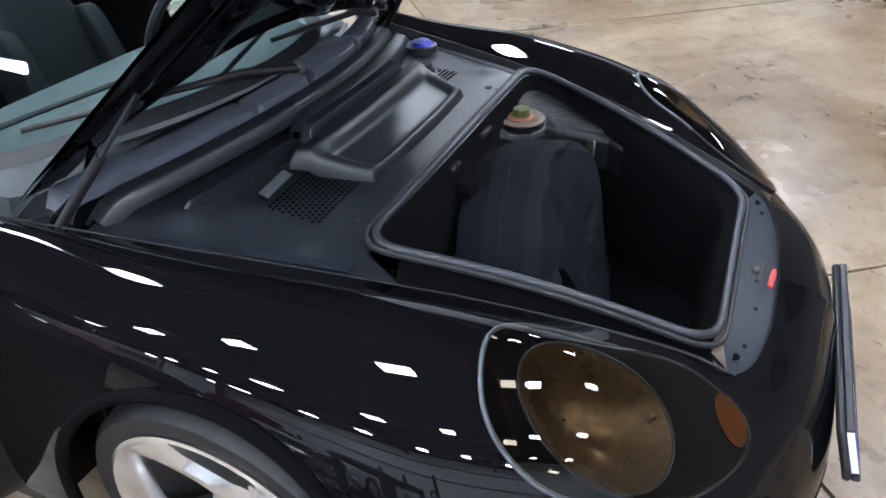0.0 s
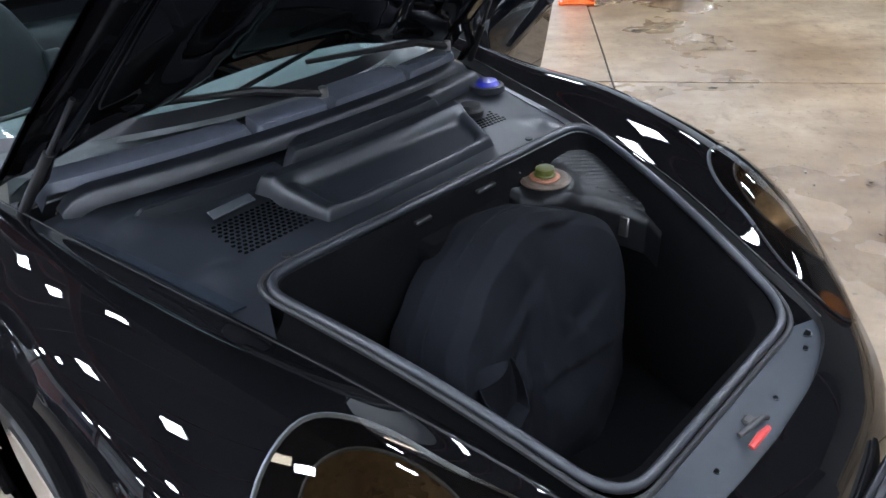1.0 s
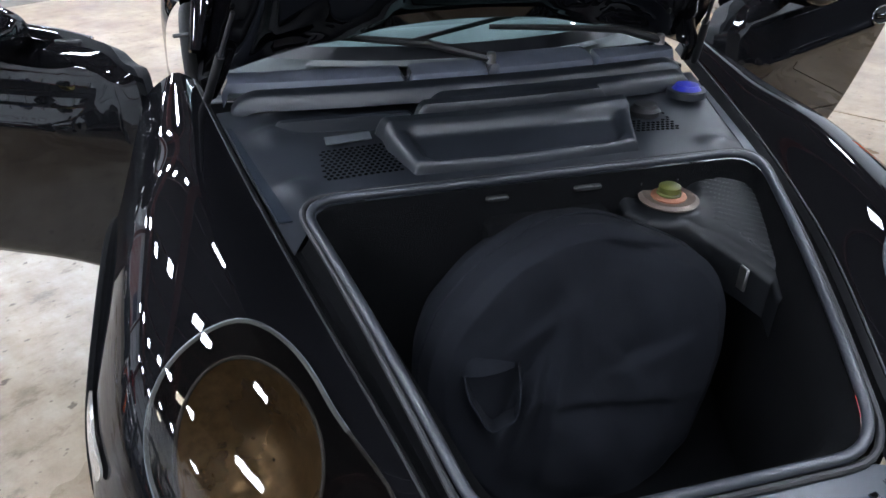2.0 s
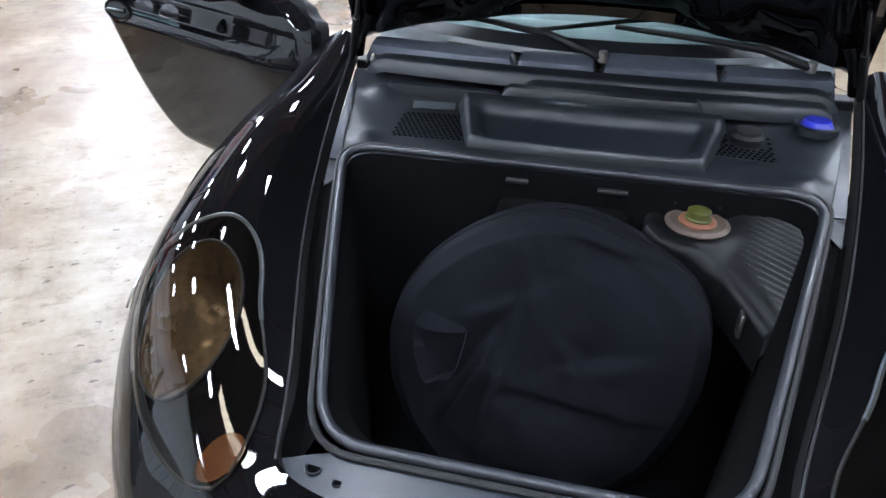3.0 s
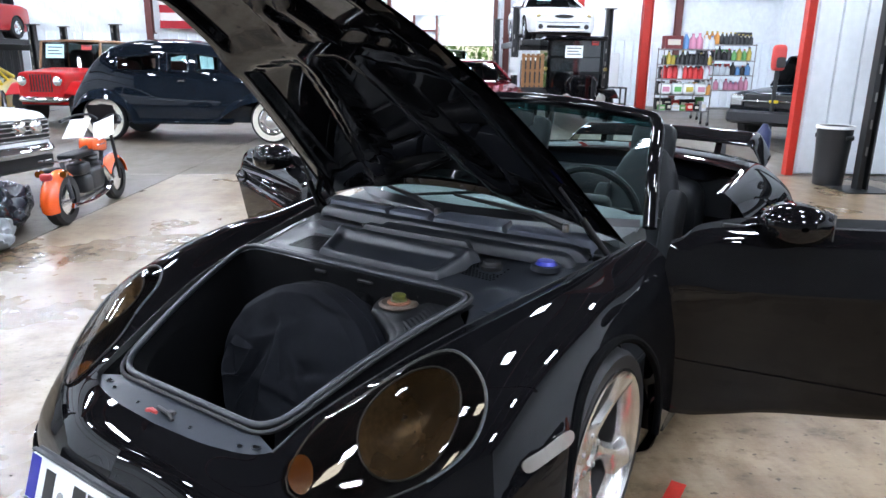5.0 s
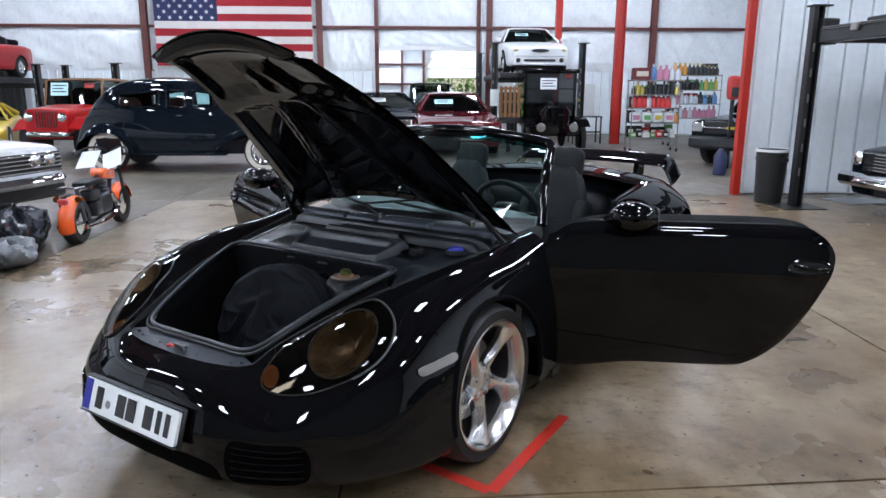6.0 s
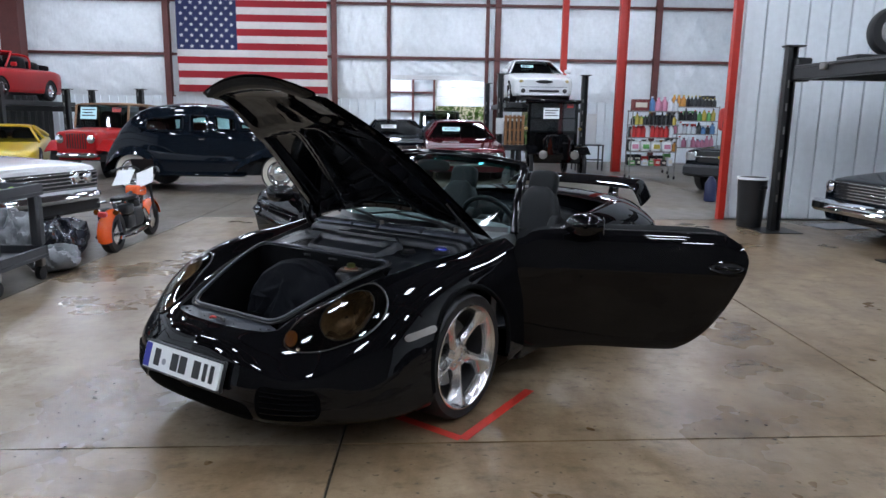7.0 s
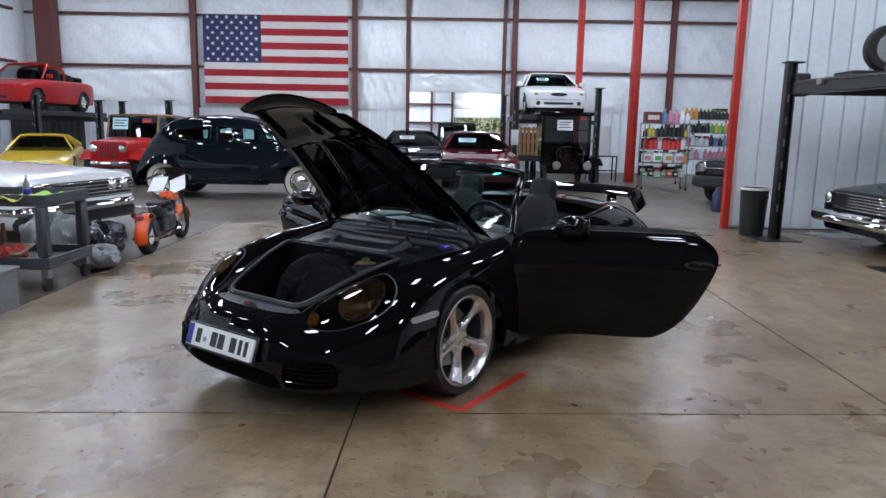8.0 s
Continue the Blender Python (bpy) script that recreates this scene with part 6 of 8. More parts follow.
CLOTH_RED = material("dark_red_upholstery", (0.16, 0.03, 0.025), 0.8, 0, 0.2, bump=0.2)
for x in (-0.15, -1.05):
    st_ = part("seat", cushion(x, 0, 0.80, 0.30, 0.62, 0.12), CLOTH_RED, sd, "dark red upholstered bench")
    part("backrest", cushion(x - 0.28, 0, 1.05, 0.08, 0.60, 0.24, -10), CLOTH_RED, st_)
part("steering_wheel", tube([(0.25, 0.35 + 0.19 * math.cos(a), 1.17 + 0.19 * math.sin(a)) for a in (2 * math.pi * k / 28 for k in range(28))], 0.014, 6, True), SATIN, sd)
part("grille", prism([(0.0, 0.42), (0.16, 0.5), (0.15, 0.95), (0.0, 1.02), (-0.15, 0.95), (-0.16, 0.5)], 2.10, 2.17, "x", 0.1), CHROME, sd)
part("bumper", tube(spline([(2.2, -0.85, 0.42), (2.35, -0.4, 0.42), (2.38, 0, 0.42), (2.35, 0.4, 0.42), (2.2, 0.85, 0.42)], 20), 0.05, 8), CHROME, sd)

# red off-road vehicle with a tan soft top
jp = vehicle("off_road_car", pose(-13.08, -5.80, 0, 0, 0, -2) @ Matrix.Diagonal((0.95, 0.95, 1.01, 1)), "red off-road car with slotted grille and tan canvas top", RED_PAINT,
             [(1.70, 0.40, 1.00), (1.62, 0.48, 1.04), (1.0, 0.52, 1.08), (0.55, 0.60, 1.10), (0.45, 0.72, 1.06), (-0.6, 0.74, 1.04), (-1.5, 0.74, 1.03), (-1.66, 0.72, 1.02)],
             (1.12, -1.05), 0.37, 1.52, (((0.50, 1.08), (0.36, 1.60), (-1.55, 1.58), (-1.62, 1.05)), 0.66), 0.52, ((0.36, 0.86, 0.095),), (0.24, 0.66, 0.98, 8, 2),
             z0=0.42, roof_mat=TAN_CANVAS, cap=STEEL)
for s in (1, -1):
    part("front_wing", thick(sheet(lambda u, v: (1.70 - 1.15 * u, s * (0.46 + 0.30 * v), 0.84 - 0.22 * max(0, 0.25 - u) / 0.25 - 0.30 * max(0, u - 0.72) / 0.28 - 0.03 * v * v), 16, 6), 0.02), RED_PAINT, jp)
sign_sheet(jp, 0.52, -0.28, 1.42, 0.40, 0.28, CYAN_PAPER, 14)
sign_sheet(jp, 0.52, 0.42, 1.50, 0.22, 0.10, RED_PLASTIC, 14, 1)

yc = vehicle("yellow_sports_car", pose(-13.3, -8.45, 0, 0, 0, 24) @ Matrix.Diagonal((0.92, 0.92, 0.92, 1)), "low yellow sports car with dark roof glass", YELLOW,
             [(2.1, 0.70, 0.52), (1.7, 0.84, 0.66), (0.9, 0.88, 0.78), (0.2, 0.89, 0.84), (-0.8, 0.90, 0.88), (-1.6, 0.88, 0.90), (-2.1, 0.80, 0.84)],
             (1.3, -1.25), 0.32, 1.80, (((0.75, 0.80), (0.05, 1.16), (-0.7, 1.17), (-1.5, 0.92)), 0.56), z0=0.18)

rc = vehicle("red_hatchback_convertible", pose(-16.8, -10.67, 1.76, 0, 0, 0), "red small convertible parked up on a lift", RED_PAINT,
             [(1.98, 0.70, 0.62), (1.85, 0.80, 0.72), (1.2, 0.83, 0.84), (0.7, 0.84, 0.90), (-0.6, 0.84, 0.93), (-1.5, 0.83, 0.94), (-1.95, 0.76, 0.90)],
             (1.22, -1.22), 0.30, 1.69, (((0.85, 0.90), (0.25, 1.34), (-0.6, 1.30), (-1.3, 0.95)), 0.58), z0=0.22, open_top=True)
for s in (1, -1):
    part("headlamp", box(1.82, 1.96, 0.52 * s - 0.17, 0.52 * s + 0.17, 0.54, 0.66, 0.03), CHROME, rc)
    part("side_mirror", cushion(0.72, 0.90 * s, 0.98, 0.05, 0.08, 0.06), RED_PAINT, rc)
    part("fog_lamp", disc_ends([(0.05, 0), (0.045, 0.02)], 14, "x", (1.95, 0.55 * s, 0.36)), CHROME, rc)
part("intake", box(1.93, 1.99, -0.40, 0.40, 0.30, 0.38, 0.01), RUBBER, rc)
part("screen_header", tube(spline([(0.25, -0.58, 1.34), (0.30, 0, 1.36), (0.25, 0.58, 1.34)], 12), 0.03, 8), RED_PAINT, rc)
part("roll_bar", tube(spline([(-0.35, -0.72, 0.92), (-0.38, -0.64, 1.25), (-0.38, 0, 1.33), (-0.38, 0.64, 1.25), (-0.35, 0.72, 0.92)], 24), 0.03, 8), RED_PAINT, rc)
part("folded_hood", cushion(-1.45, 0, 1.0, 0.22, 0.62, 0.10), FABRIC, rc, "folded black fabric top")

mu = vehicle("white_coupe", pose(-17.62, 4.86, 1.90, 0, 0, 2) @ Matrix.Diagonal((0.93, 0.95, 0.93, 1)), "white nineties coupe parked up on a lift", WHITE_PAINT,
             [(2.28, 0.72, 0.66), (2.1, 0.84, 0.74), (1.4, 0.90, 0.88), (0.7, 0.91, 0.95), (-0.6, 0.91, 0.97), (-1.7, 0.90, 0.97), (-2.3, 0.82, 0.90)],
             (1.38, -1.25), 0.32, 1.83, (((0.85, 0.94), (0.15, 1.34), (-0.75, 1.36), (-1.55, 0.98)), 0.58), z0=0.20)
LAMP_LENS = material("yellowed_lens", (0.44, 0.35, 0.17), 0.25, 0, 0.25, 8, coat=0.8)
part("grille", moved(disc_ends([(0.24, 0.0), (0.25, 0.03)], 28, "x"), pose(2.272, 0, 0.60) @ Matrix.Diagonal((1, 1, 0.20, 1))), RUBBER, mu, "dark oval grille opening")
part("intake", box(2.26, 2.315, -0.44, 0.44, 0.31, 0.37, 0.02), RUBBER, mu)
part("lip", box(2.20, 2.33, -0.66, 0.66, 0.215, 0.255, 0.015), WHITE_PAINT, mu)
part("bumper_crease", box(2.24, 2.30, -0.68, 0.68, 0.445, 0.465, 0.008), SILVER, mu)
for s in (1, -1):
    part("headlamp", moved(box(-0.10, 0.02, -0.19, 0.19, -0.045, 0.045, 0.03), pose(2.24, 0.53 * s, 0.625, -7 * s, 0, -16 * s)), LAMP_LENS, mu, "yellowed headlamp lens")
    part("fog_lamp", disc_ends([(0.065, 0), (0.06, 0.035), (0.03, 0.04)], 16, "x", (2.272, 0.60 * s, 0.34)), CALIPER, mu)
    part("side_mirror", cushion(0.80, 0.98 * s, 1.00, 0.06, 0.10, 0.06), WHITE_PAINT, mu)
sign_sheet(mu, 0.62, -0.25, 1.16, 0.38, 0.16, CYAN_PAPER, 55)

# tall black twenties truck with a crate on its side
tk = thing("vintage_truck", pose(-13.9, 4.90, 0) @ Matrix.Diagonal((0.93, 0.93, 0.93, 1)), "tall black twenties truck with spoked wheels and flat windscreen", "truck")
part("firewall", box(0.10, 0.29, -0.62, 0.62, 0.7, 1.24, 0.02), PAINT, tk)
part("splash_apron", box(-0.4, 1.2, -0.62, 0.62, 0.45, 0.74, 0.03), PAINT, tk)
part("cab", merge(box(-0.9, 0.30, -0.68, -0.62, 0.75, 2.0, 0.02), box(-0.9, 0.30, 0.62, 0.68, 0.75, 2.0, 0.02), box(-0.95, -0.88, -0.68, 0.68, 0.7, 2.0, 0.02)), PAINT, tk)
part("roof", box(-1.0, 0.42, -0.74, 0.74, 1.98, 2.08, 0.04), PAINT, tk)
part("screen_frame", merge(box(0.28, 0.33, -0.66, -0.60, 1.2, 1.98), box(0.28, 0.33, 0.60, 0.66, 1.2, 1.98), box(0.28, 0.33, -0.60, 0.60, 1.2, 1.26), box(0.28, 0.33, -0.60, 0.60, 1.58, 1.61)), PAINT, tk)
part("windscreen", box(0.295, 0.30, -0.60, 0.60, 1.26, 1.98, 0.001), material("truck_glass", (0.02, 0.024, 0.026), 0.06, 0, 0.2, coat=1.0), tk, "dark flat windscreen")
part("bonnet", prism([(-0.33, 0.75), (-0.36, 1.05), (-0.25, 1.18), (0.25, 1.18), (0.36, 1.05), (0.33, 0.75)], 0.33, 1.25, "x", 0.04), PAINT, tk)
part("radiator", prism([(-0.28, 0.62), (-0.31, 1.05), (-0.22, 1.16), (0.22, 1.16), (0.31, 1.05), (0.28, 0.62)], 1.25, 1.36, "x", 0.05), PAINT, tk)
part("chassis", box(-2.4, 1.4, -0.4, 0.4, 0.55, 0.68), PAINT, tk)
part("load_bed", box(-2.5, -0.98, -0.8, 0.8, 0.75, 1.05, 0.03), PAINT, tk)
for s in (1, -1):
    part("headlamp", disc_ends([(0.05, -0.1), (0.10, -0.02), (0.11, 0.05), (0.08, 0.07)], 24, "x", (1.42, 0.40 * s, 0.68)), MARKER, tk, "pale round headlamp")
    part("front_wing", thick(sheet(lambda u, v: (1.5 - 1.3 * u, s * (0.50 + 0.30 * v), 0.62 + 0.28 * math.sin(math.pi * min(1, 0.15 + 0.85 * (1 - u) * 0.9)) ), 14, 4), 0.01), PAINT, tk)
    for x in (1.05, -1.5):
        w_ = part("wheel", lathe([(0.31, -0.05), (0.36, -0.05), (0.385, 0), (0.36, 0.05), (0.31, 0.05)], 36, "y"), RUBBER, tk, "", pose(x, 0.68 * s, 0.385))
        for k in range(12):
            a = 2 * math.pi * k / 12
            part("spoke", tube([(0.05 * math.cos(a), 0, 0.05 * math.sin(a)), (0.31 * math.cos(a), 0, 0.31 * math.sin(a))], 0.013, 5), PAINT, w_)
        part("hub", disc_ends([(0.07, -0.06), (0.07, 0.06)], 16, "y"), PAINT, w_)
    part("side_lamp", disc_ends([(0.045, 0), (0.045, 0.07)], 12, "x", (0.33, 0.72 * s, 1.32)), BRASS, tk)
sign_sheet(tk, 0.335, -0.05, 1.72, 0.42, 0.28, PAPER, 0, 3)
sign_sheet(tk, 0.335, 0.45, 1.92, 0.16, 0.09, RED_PLASTIC, 0, 1)
cr = thing("slatted_crate", pose(-13.45, 3.93, 0.82), "slatted brown wooden crate beside the truck's cab", "crate")
for k in range(5):
    part("slat", box(0, 0.02, -0.25 + 0.105 * k, -0.18 + 0.105 * k, 0, 0.72, 0.004), WOOD, cr)
for z in (0.04, 0.34, 0.64):
    part("rail", box(-0.03, -0.001, -0.25, 0.25, z, z + 0.05, 0.004), WOOD, cr)
# black block puts the shade between the slats into colour
part("gap_shade", box(-0.40, -0.05, -0.23, 0.23, 0.0, 0.58, 0.01), SATIN, cr)
part("carrier", box(-0.42, 0.03, -0.26, 0.40, -0.14, -0.002, 0.01), SATIN, cr, "black steel running board under the crate")
part("carrier_leg", box(-0.25, -0.15, -0.05, 0.05, -0.85, -0.14, 0.01), SATIN, cr)

BODY60 = [(2.45, 0.84, 0.70), (2.35, 0.92, 0.78), (1.6, 0.95, 0.88), (0.8, 0.96, 0.94), (0.1, 0.95, 0.96), (-1.0, 0.95, 0.98), (-1.9, 0.93, 0.96), (-2.45, 0.86, 0.86)]
HOUSE60 = (((0.65, 0.95), (-0.05, 1.32), (-1.0, 1.33), (-1.75, 0.98)), 0.60)
for nm, x, y, h, mt, lb, sg in (("maroon_car", -14.6, 2.62, 2, MAROON, "glossy maroon muscle car with a price sheet in its windscreen", CYAN_PAPER),
                                ("silver_blue_car", -18.4, 2.35, 2, material("grey_blue_paint", (0.12, 0.16, 0.21), 0.25, 0.3, 0.08, coat=0.9), "grey-blue sedan with a price sheet in its windscreen", CYAN_PAPER),
                                ("dark_car", -17.9, 0.75, 8, NAVY, "dark two-door car with a price sheet in its windscreen", PAPER)):
    c_ = vehicle(nm, pose(x, y, 0, 0, 0, h), lb, mt, BODY60, (1.45, -1.35), 0.335, 1.92, HOUSE60, 0.42, ((0.70, 0.60, 0.085), (0.50, 0.60, 0.075)), (0.85, 0.50, 0.68, 4, 0))
    sign_sheet(c_, 0.38, -0.25, 1.17, 0.45, 0.20, sg, 60)
gv = vehicle("dark_green_off_road_car", pose(-20.9 + 1.6, 2.1, 0, 0, 0, 0), "dark green upright off-road car", material("dark_green_paint", (0.012, 0.03, 0.016), 0.3, 0, 0.1, coat=0.8),
             [(1.70, 0.45, 1.05), (1.0, 0.55, 1.12), (0.5, 0.66, 1.14), (-0.6, 0.72, 1.10), (-1.5, 0.72, 1.08)], (1.12, -1.05), 0.36, 1.5, (((0.45, 1.1), (0.32, 1.62), (-1.35, 1.60), (-1.45, 1.08)), 0.62), 0.5, ((0.36, 0.86, 0.09),), (0.24, 0.66, 0.98, 7, 1), z0=0.4)
yl = vehicle("yellow_car", pose(-17.2, 0.02 - 1.2, 0, 0, 0, 6), "small yellow car between two dark ones", YELLOW, BODY60, (1.45, -1.35), 0.335, 1.92, HOUSE60, 0.42)

# dark pickup nosing out beside the shelves, and a dark sixties car under the lift
sv = vehicle("dark_pickup", pose(-11.5, 9.60, 0, 0, 0, -50) @ Matrix.Diagonal((0.95, 0.88, 0.86, 1)), "dark pickup with chrome-edged grille", NAVY,
             [(2.6, 0.88, 0.98), (2.5, 0.95, 1.06), (1.7, 0.98, 1.12), (0.9, 0.99, 1.16), (-0.5, 0.99, 1.16), (-2.4, 0.98, 1.16), (-2.6, 0.95, 1.14)],
             (1.75, -1.6), 0.39, 2.0, (((1.0, 1.15), (0.55, 1.78), (-0.6, 1.80), (-0.95, 1.16)), 0.78), 0.0, (), None, z0=0.40, cap=STEEL)
part("bumper_skirt", box(2.55, 2.72, -0.95, 0.95, 0.42, 0.68, 0.05), SATIN, sv)
g_ = part("grille", box(2.58, 2.63, -0.62, 0.62, 0.74, 1.02, 0.02), RUBBER, sv)
part("slat", box(2.63, 2.66, -0.66, 0.66, 0.86, 0.90, 0.01), CHROME, g_)
part("badge", box(2.66, 2.67, -0.09, 0.09, 0.85, 0.91, 0.004), YELLOW, g_)
for s in (1, -1):
    part("headlamp", box(2.56, 2.64, 0.78 * s - 0.14, 0.78 * s + 0.14, 0.76, 1.0, 0.03), CHROME, sv)
ch = vehicle("dark_sixties_car", pose(-4.45, 9.62, 0, 0, 0, -86), "black sixties car with a full-width chrome grille under the lift", NAVY, BODY60, (1.45, -1.35), 0.335, 1.92, HOUSE60, 0.40,
             ((0.78, 0.66, 0.085),), (0.68, 0.52, 0.74, 6, 0))
part("bumper_blade", box(2.48, 2.60, -0.95, 0.95, 0.34, 0.50, 0.04), CHROME, ch)



# ---- lifts ----
def lift_post(x, y, h, w=0.26, d=0.20, turn=0, label="black steel lift post on a base plate"):
    p = thing("lift_post", pose(x, y, 0, 0, 0, turn), label, "car lift")
    part("channel", prism([(-d / 2, -w / 2), (d / 2, -w / 2), (d / 2, -w / 2 + 0.06), (d / 2 - 0.02, -w / 2 + 0.06), (d / 2 - 0.02, -w / 2 + 0.02), (-d / 2 + 0.02, -w / 2 + 0.02), (-d / 2 + 0.02, w / 2 - 0.02), (d / 2, w / 2 - 0.02), (d / 2, w / 2), (-d / 2, w / 2)], 0.012, h, "z"), LIFT_BLACK, p)
    part("base_plate", box(-0.26, 0.26, -0.28, 0.28, 0, 0.012), LIFT_BLACK, p)
    part("cap", box(-d / 2 - 0.03, d / 2 + 0.03, -w / 2 - 0.03, w / 2 + 0.08, h, h + 0.02, 0.004), LIFT_BLACK, p)
    for k in range(6):
        part("slot", box(d / 2 + 0.0005, d / 2 + 0.002, -w / 2 + 0.03, -w / 2 + 0.055, 0.4 + 0.3 * k, 0.5 + 0.3 * k, 0.0005), STEEL, p)
    return p


lp1 = lift_post(-5.45, 6.62, 2.42, 0.13, 0.11)
part("carriage", box(-0.12, 0.14, 0.02, 0.22, 1.98, 2.28, 0.02), LIFT_BLACK, lp1)
lp2 = lift_post(-3.22, 7.06, 2.42, 0.13, 0.12)
rwy = thing("lift_runway", pose(-5.33, 6.70, 2.00), "black steel lift crossbeam between two posts with runways", "car lift")
part("crossbeam", box(-0.11, 0.07, 0.02, 4.5, 0, 0.16, 0.012), LIFT_BLACK, rwy)
part("side_beam", moved(box(0.0, 2.10, -0.09, 0.09, 0, 0.18, 0.012), pose(0, 0, 0, 0, 0, 7)), LIFT_BLACK, rwy)
part("deck", box(0.08, 2.02, 0.36, 4.4, 0.12, 0.20, 0.01), LIFT_BLACK, rwy)
part("cable", moved(tube([(0.02, -0.10, 0.14), (1.0, -0.102, 0.15), (2.02, -0.10, 0.14)], 0.010, 6), pose(0, 0, 0, 0, 0, 7)), CALIPER, rwy, "dark steel cable")
part("clevis", moved(box(0.55, 0.66, -0.14, -0.09, 0.09, 0.17, 0.01), pose(0, 0, 0, 0, 0, 7)), STEEL, rwy)
for x in (0.22, 1.30):
    part("runway", box(x, x + 0.46, 0.32, 4.6, 0.202, 0.27, 0.012), LIFT_BLACK, rwy)
part("far_crossbeam", box(0.0, 2.04, 4.4, 4.58, 0, 0.18, 0.012), LIFT_BLACK, rwy)
for x in (-0.12, 2.13):
    lift_post(-5.38 + x, 11.2, 2.44, 0.20, 0.18)
lw = thing("loose_wheel", pose(-4.93, 7.60, 2.271, 0, 0, -8), "black tyre on a pale wheel standing on the lift runway", "wheel")
part("tyre", lathe([(0.19, -0.09), (0.28, -0.09), (0.30, -0.06), (0.30, 0.06), (0.28, 0.09), (0.19, 0.09)], 40, "x", (0, 0, 0.30)), RUBBER, lw)
part("rim", disc_ends([(0.20, -0.06), (0.17, -0.02), (0.17, 0.04), (0.20, 0.08)], 32, "x", (0, 0, 0.30)), ALLOY, lw)
for k in range(10):
    a_ = 2 * math.pi * k / 10
    part("spoke", tube([(0.045, 0.03 * math.cos(a_), 0.30 + 0.03 * math.sin(a_)), (0.055, 0.185 * math.cos(a_), 0.30 + 0.185 * math.sin(a_))], 0.012, 6), WHITE_PAINT, lw)
paper = thing("hanging_notice", pose(-3.265, 7.06, 1.32), "white paper notice taped to the lift post", "notice")
part("sheet", box(0.105, 0.108, -0.10, 0.10, 0, 0.30, 0.0008), PAPER, paper)

for x, y, h in ((-15.2, 3.72, 2.62), (-15.2, 5.98, 2.62), (-20.2, 3.72, 2.62), (-20.2, 5.98, 2.62), (-14.6, -9.34, 2.14), (-14.6, -12.1, 2.14), (-19.0, -9.1, 2.14), (-19.0, -12.1, 2.14), (-15.5, -8.09, 2.05), (-15.5, -6.08, 2.08)):
    lift_post(x, y, h, 0.16, 0.14)
for x0, x1, y0, y1, z in ((-20.2, -15.0, 3.86, 4.36, 1.895), (-20.2, -15.0, 5.24, 5.74, 1.895)):
    solid("lift_runway", box(x0, x1, y0, y1, z - 0.14, z, 0.01), LIFT_BLACK, "black steel lift runway carrying the white coupe", "car lift")
solid("lift_crossbeam", box(-15.3, -15.12, 3.82, 5.88, 1.64, 1.75, 0.01), LIFT_BLACK, "black steel lift crossbeam", "car lift")
for q in (-0.72, 0.72):
    m = pose(-16.8, -10.67, 0)
    solid("lift_runway", box(-2.35, 2.35, q - 0.24, q + 0.24, 1.62, 1.758, 0.01), LIFT_BLACK, "black steel lift runway carrying the red convertible", "car lift", m=m)
m = pose(-16.8, -10.67, 0)
for xx in (-2.2, 2.2):
    solid("lift_crossbeam", box(xx - 0.08, xx + 0.08, -1.36, 1.26 if xx > 0 else 1.50, 1.46, 1.618, 0.01), LIFT_BLACK, "black steel lift crossbeam", "car lift", m=m)
nt_ = thing("hanging_notice", pose(-14.52, -9.34, 0.75), "white paper notice on the lift post", "notice")
part("sheet", box(0.0, 0.004, -0.11, 0.11, 0, 0.34, 0.0008), PAPER, nt_)
nt_ = thing("hanging_notice", pose(-15.12, 3.72, 1.05), "white paper notice on the lift post", "notice")
part("sheet", box(0.0, 0.004, -0.11, 0.11, 0, 0.42, 0.0008), PAPER, nt_)

# ---- flag ----
FY0, FY1, FZ0, FZ1 = -6.87, -1.76, 2.21, 5.26
flag = thing("flag", pose(BACK + 0.352, 0, 0), "large flag with red and white stripes and white stars on blue", "flag")


def cloth(y, z):
    t = (z - FZ0) / (FZ1 - FZ0)
    return 0.004 + abs(0.05 * math.sin(2.3 * y + 1.2 * z) * (1.1 - t) + 0.02 * math.sin(7 * y - 2 * z) * (1.05 - t))


for y_a, y_b in ((COLS[0] + 0.09, FY0), (FY1, COLS[1] - 0.09)):
    part("cord", tube([(0.006, y_a, FZ1 + 0.02), (0.006, y_b, FZ1)], 0.006, 6), FLAG_HEM, flag, "white cord tying the flag to the column")
part("batten", box(0, 0.012, FY0 - 0.03, FY1 + 0.03, FZ1 - 0.01, FZ1 + 0.02, 0.003), FLAG_HEM, flag, "white batten along the flag's top")
FLAG_RED = material("flag_red", (0.29, 0.007, 0.016), 0.8, 0, 0.08, bump=0.2, bump_scale=200)
FLAG_WHITE = material("flag_white", (0.58, 0.55, 0.53), 0.8, 0, 0.08, bump=0.2, bump_scale=200)
FLAG_BLUE = material("flag_blue", (0.012, 0.018, 0.075), 0.8, 0, 0.1, bump=0.2, bump_scale=200)
CY = FY0 + (FY1 - FY0) * 0.40
ch_ = (FZ1 - FZ0) / 13
for k in range(13):
    z1 = FZ1 - ch_ * k
    y0 = CY if k < 7 else FY0
    part("stripe", sheet(lambda u, v: (cloth(y0 + (FY1 - y0) * u, z1 - ch_ * v), y0 + (FY1 - y0) * u, z1 - ch_ * v), 40, 4), FLAG_RED if k % 2 == 0 else FLAG_WHITE, flag)
part("canton", sheet(lambda u, v: (cloth(FY0 + (CY - FY0) * u, FZ1 - 7 * ch_ * v), FY0 + (CY - FY0) * u, FZ1 - 7 * ch_ * v), 20, 14), FLAG_BLUE, flag)
star_me = None
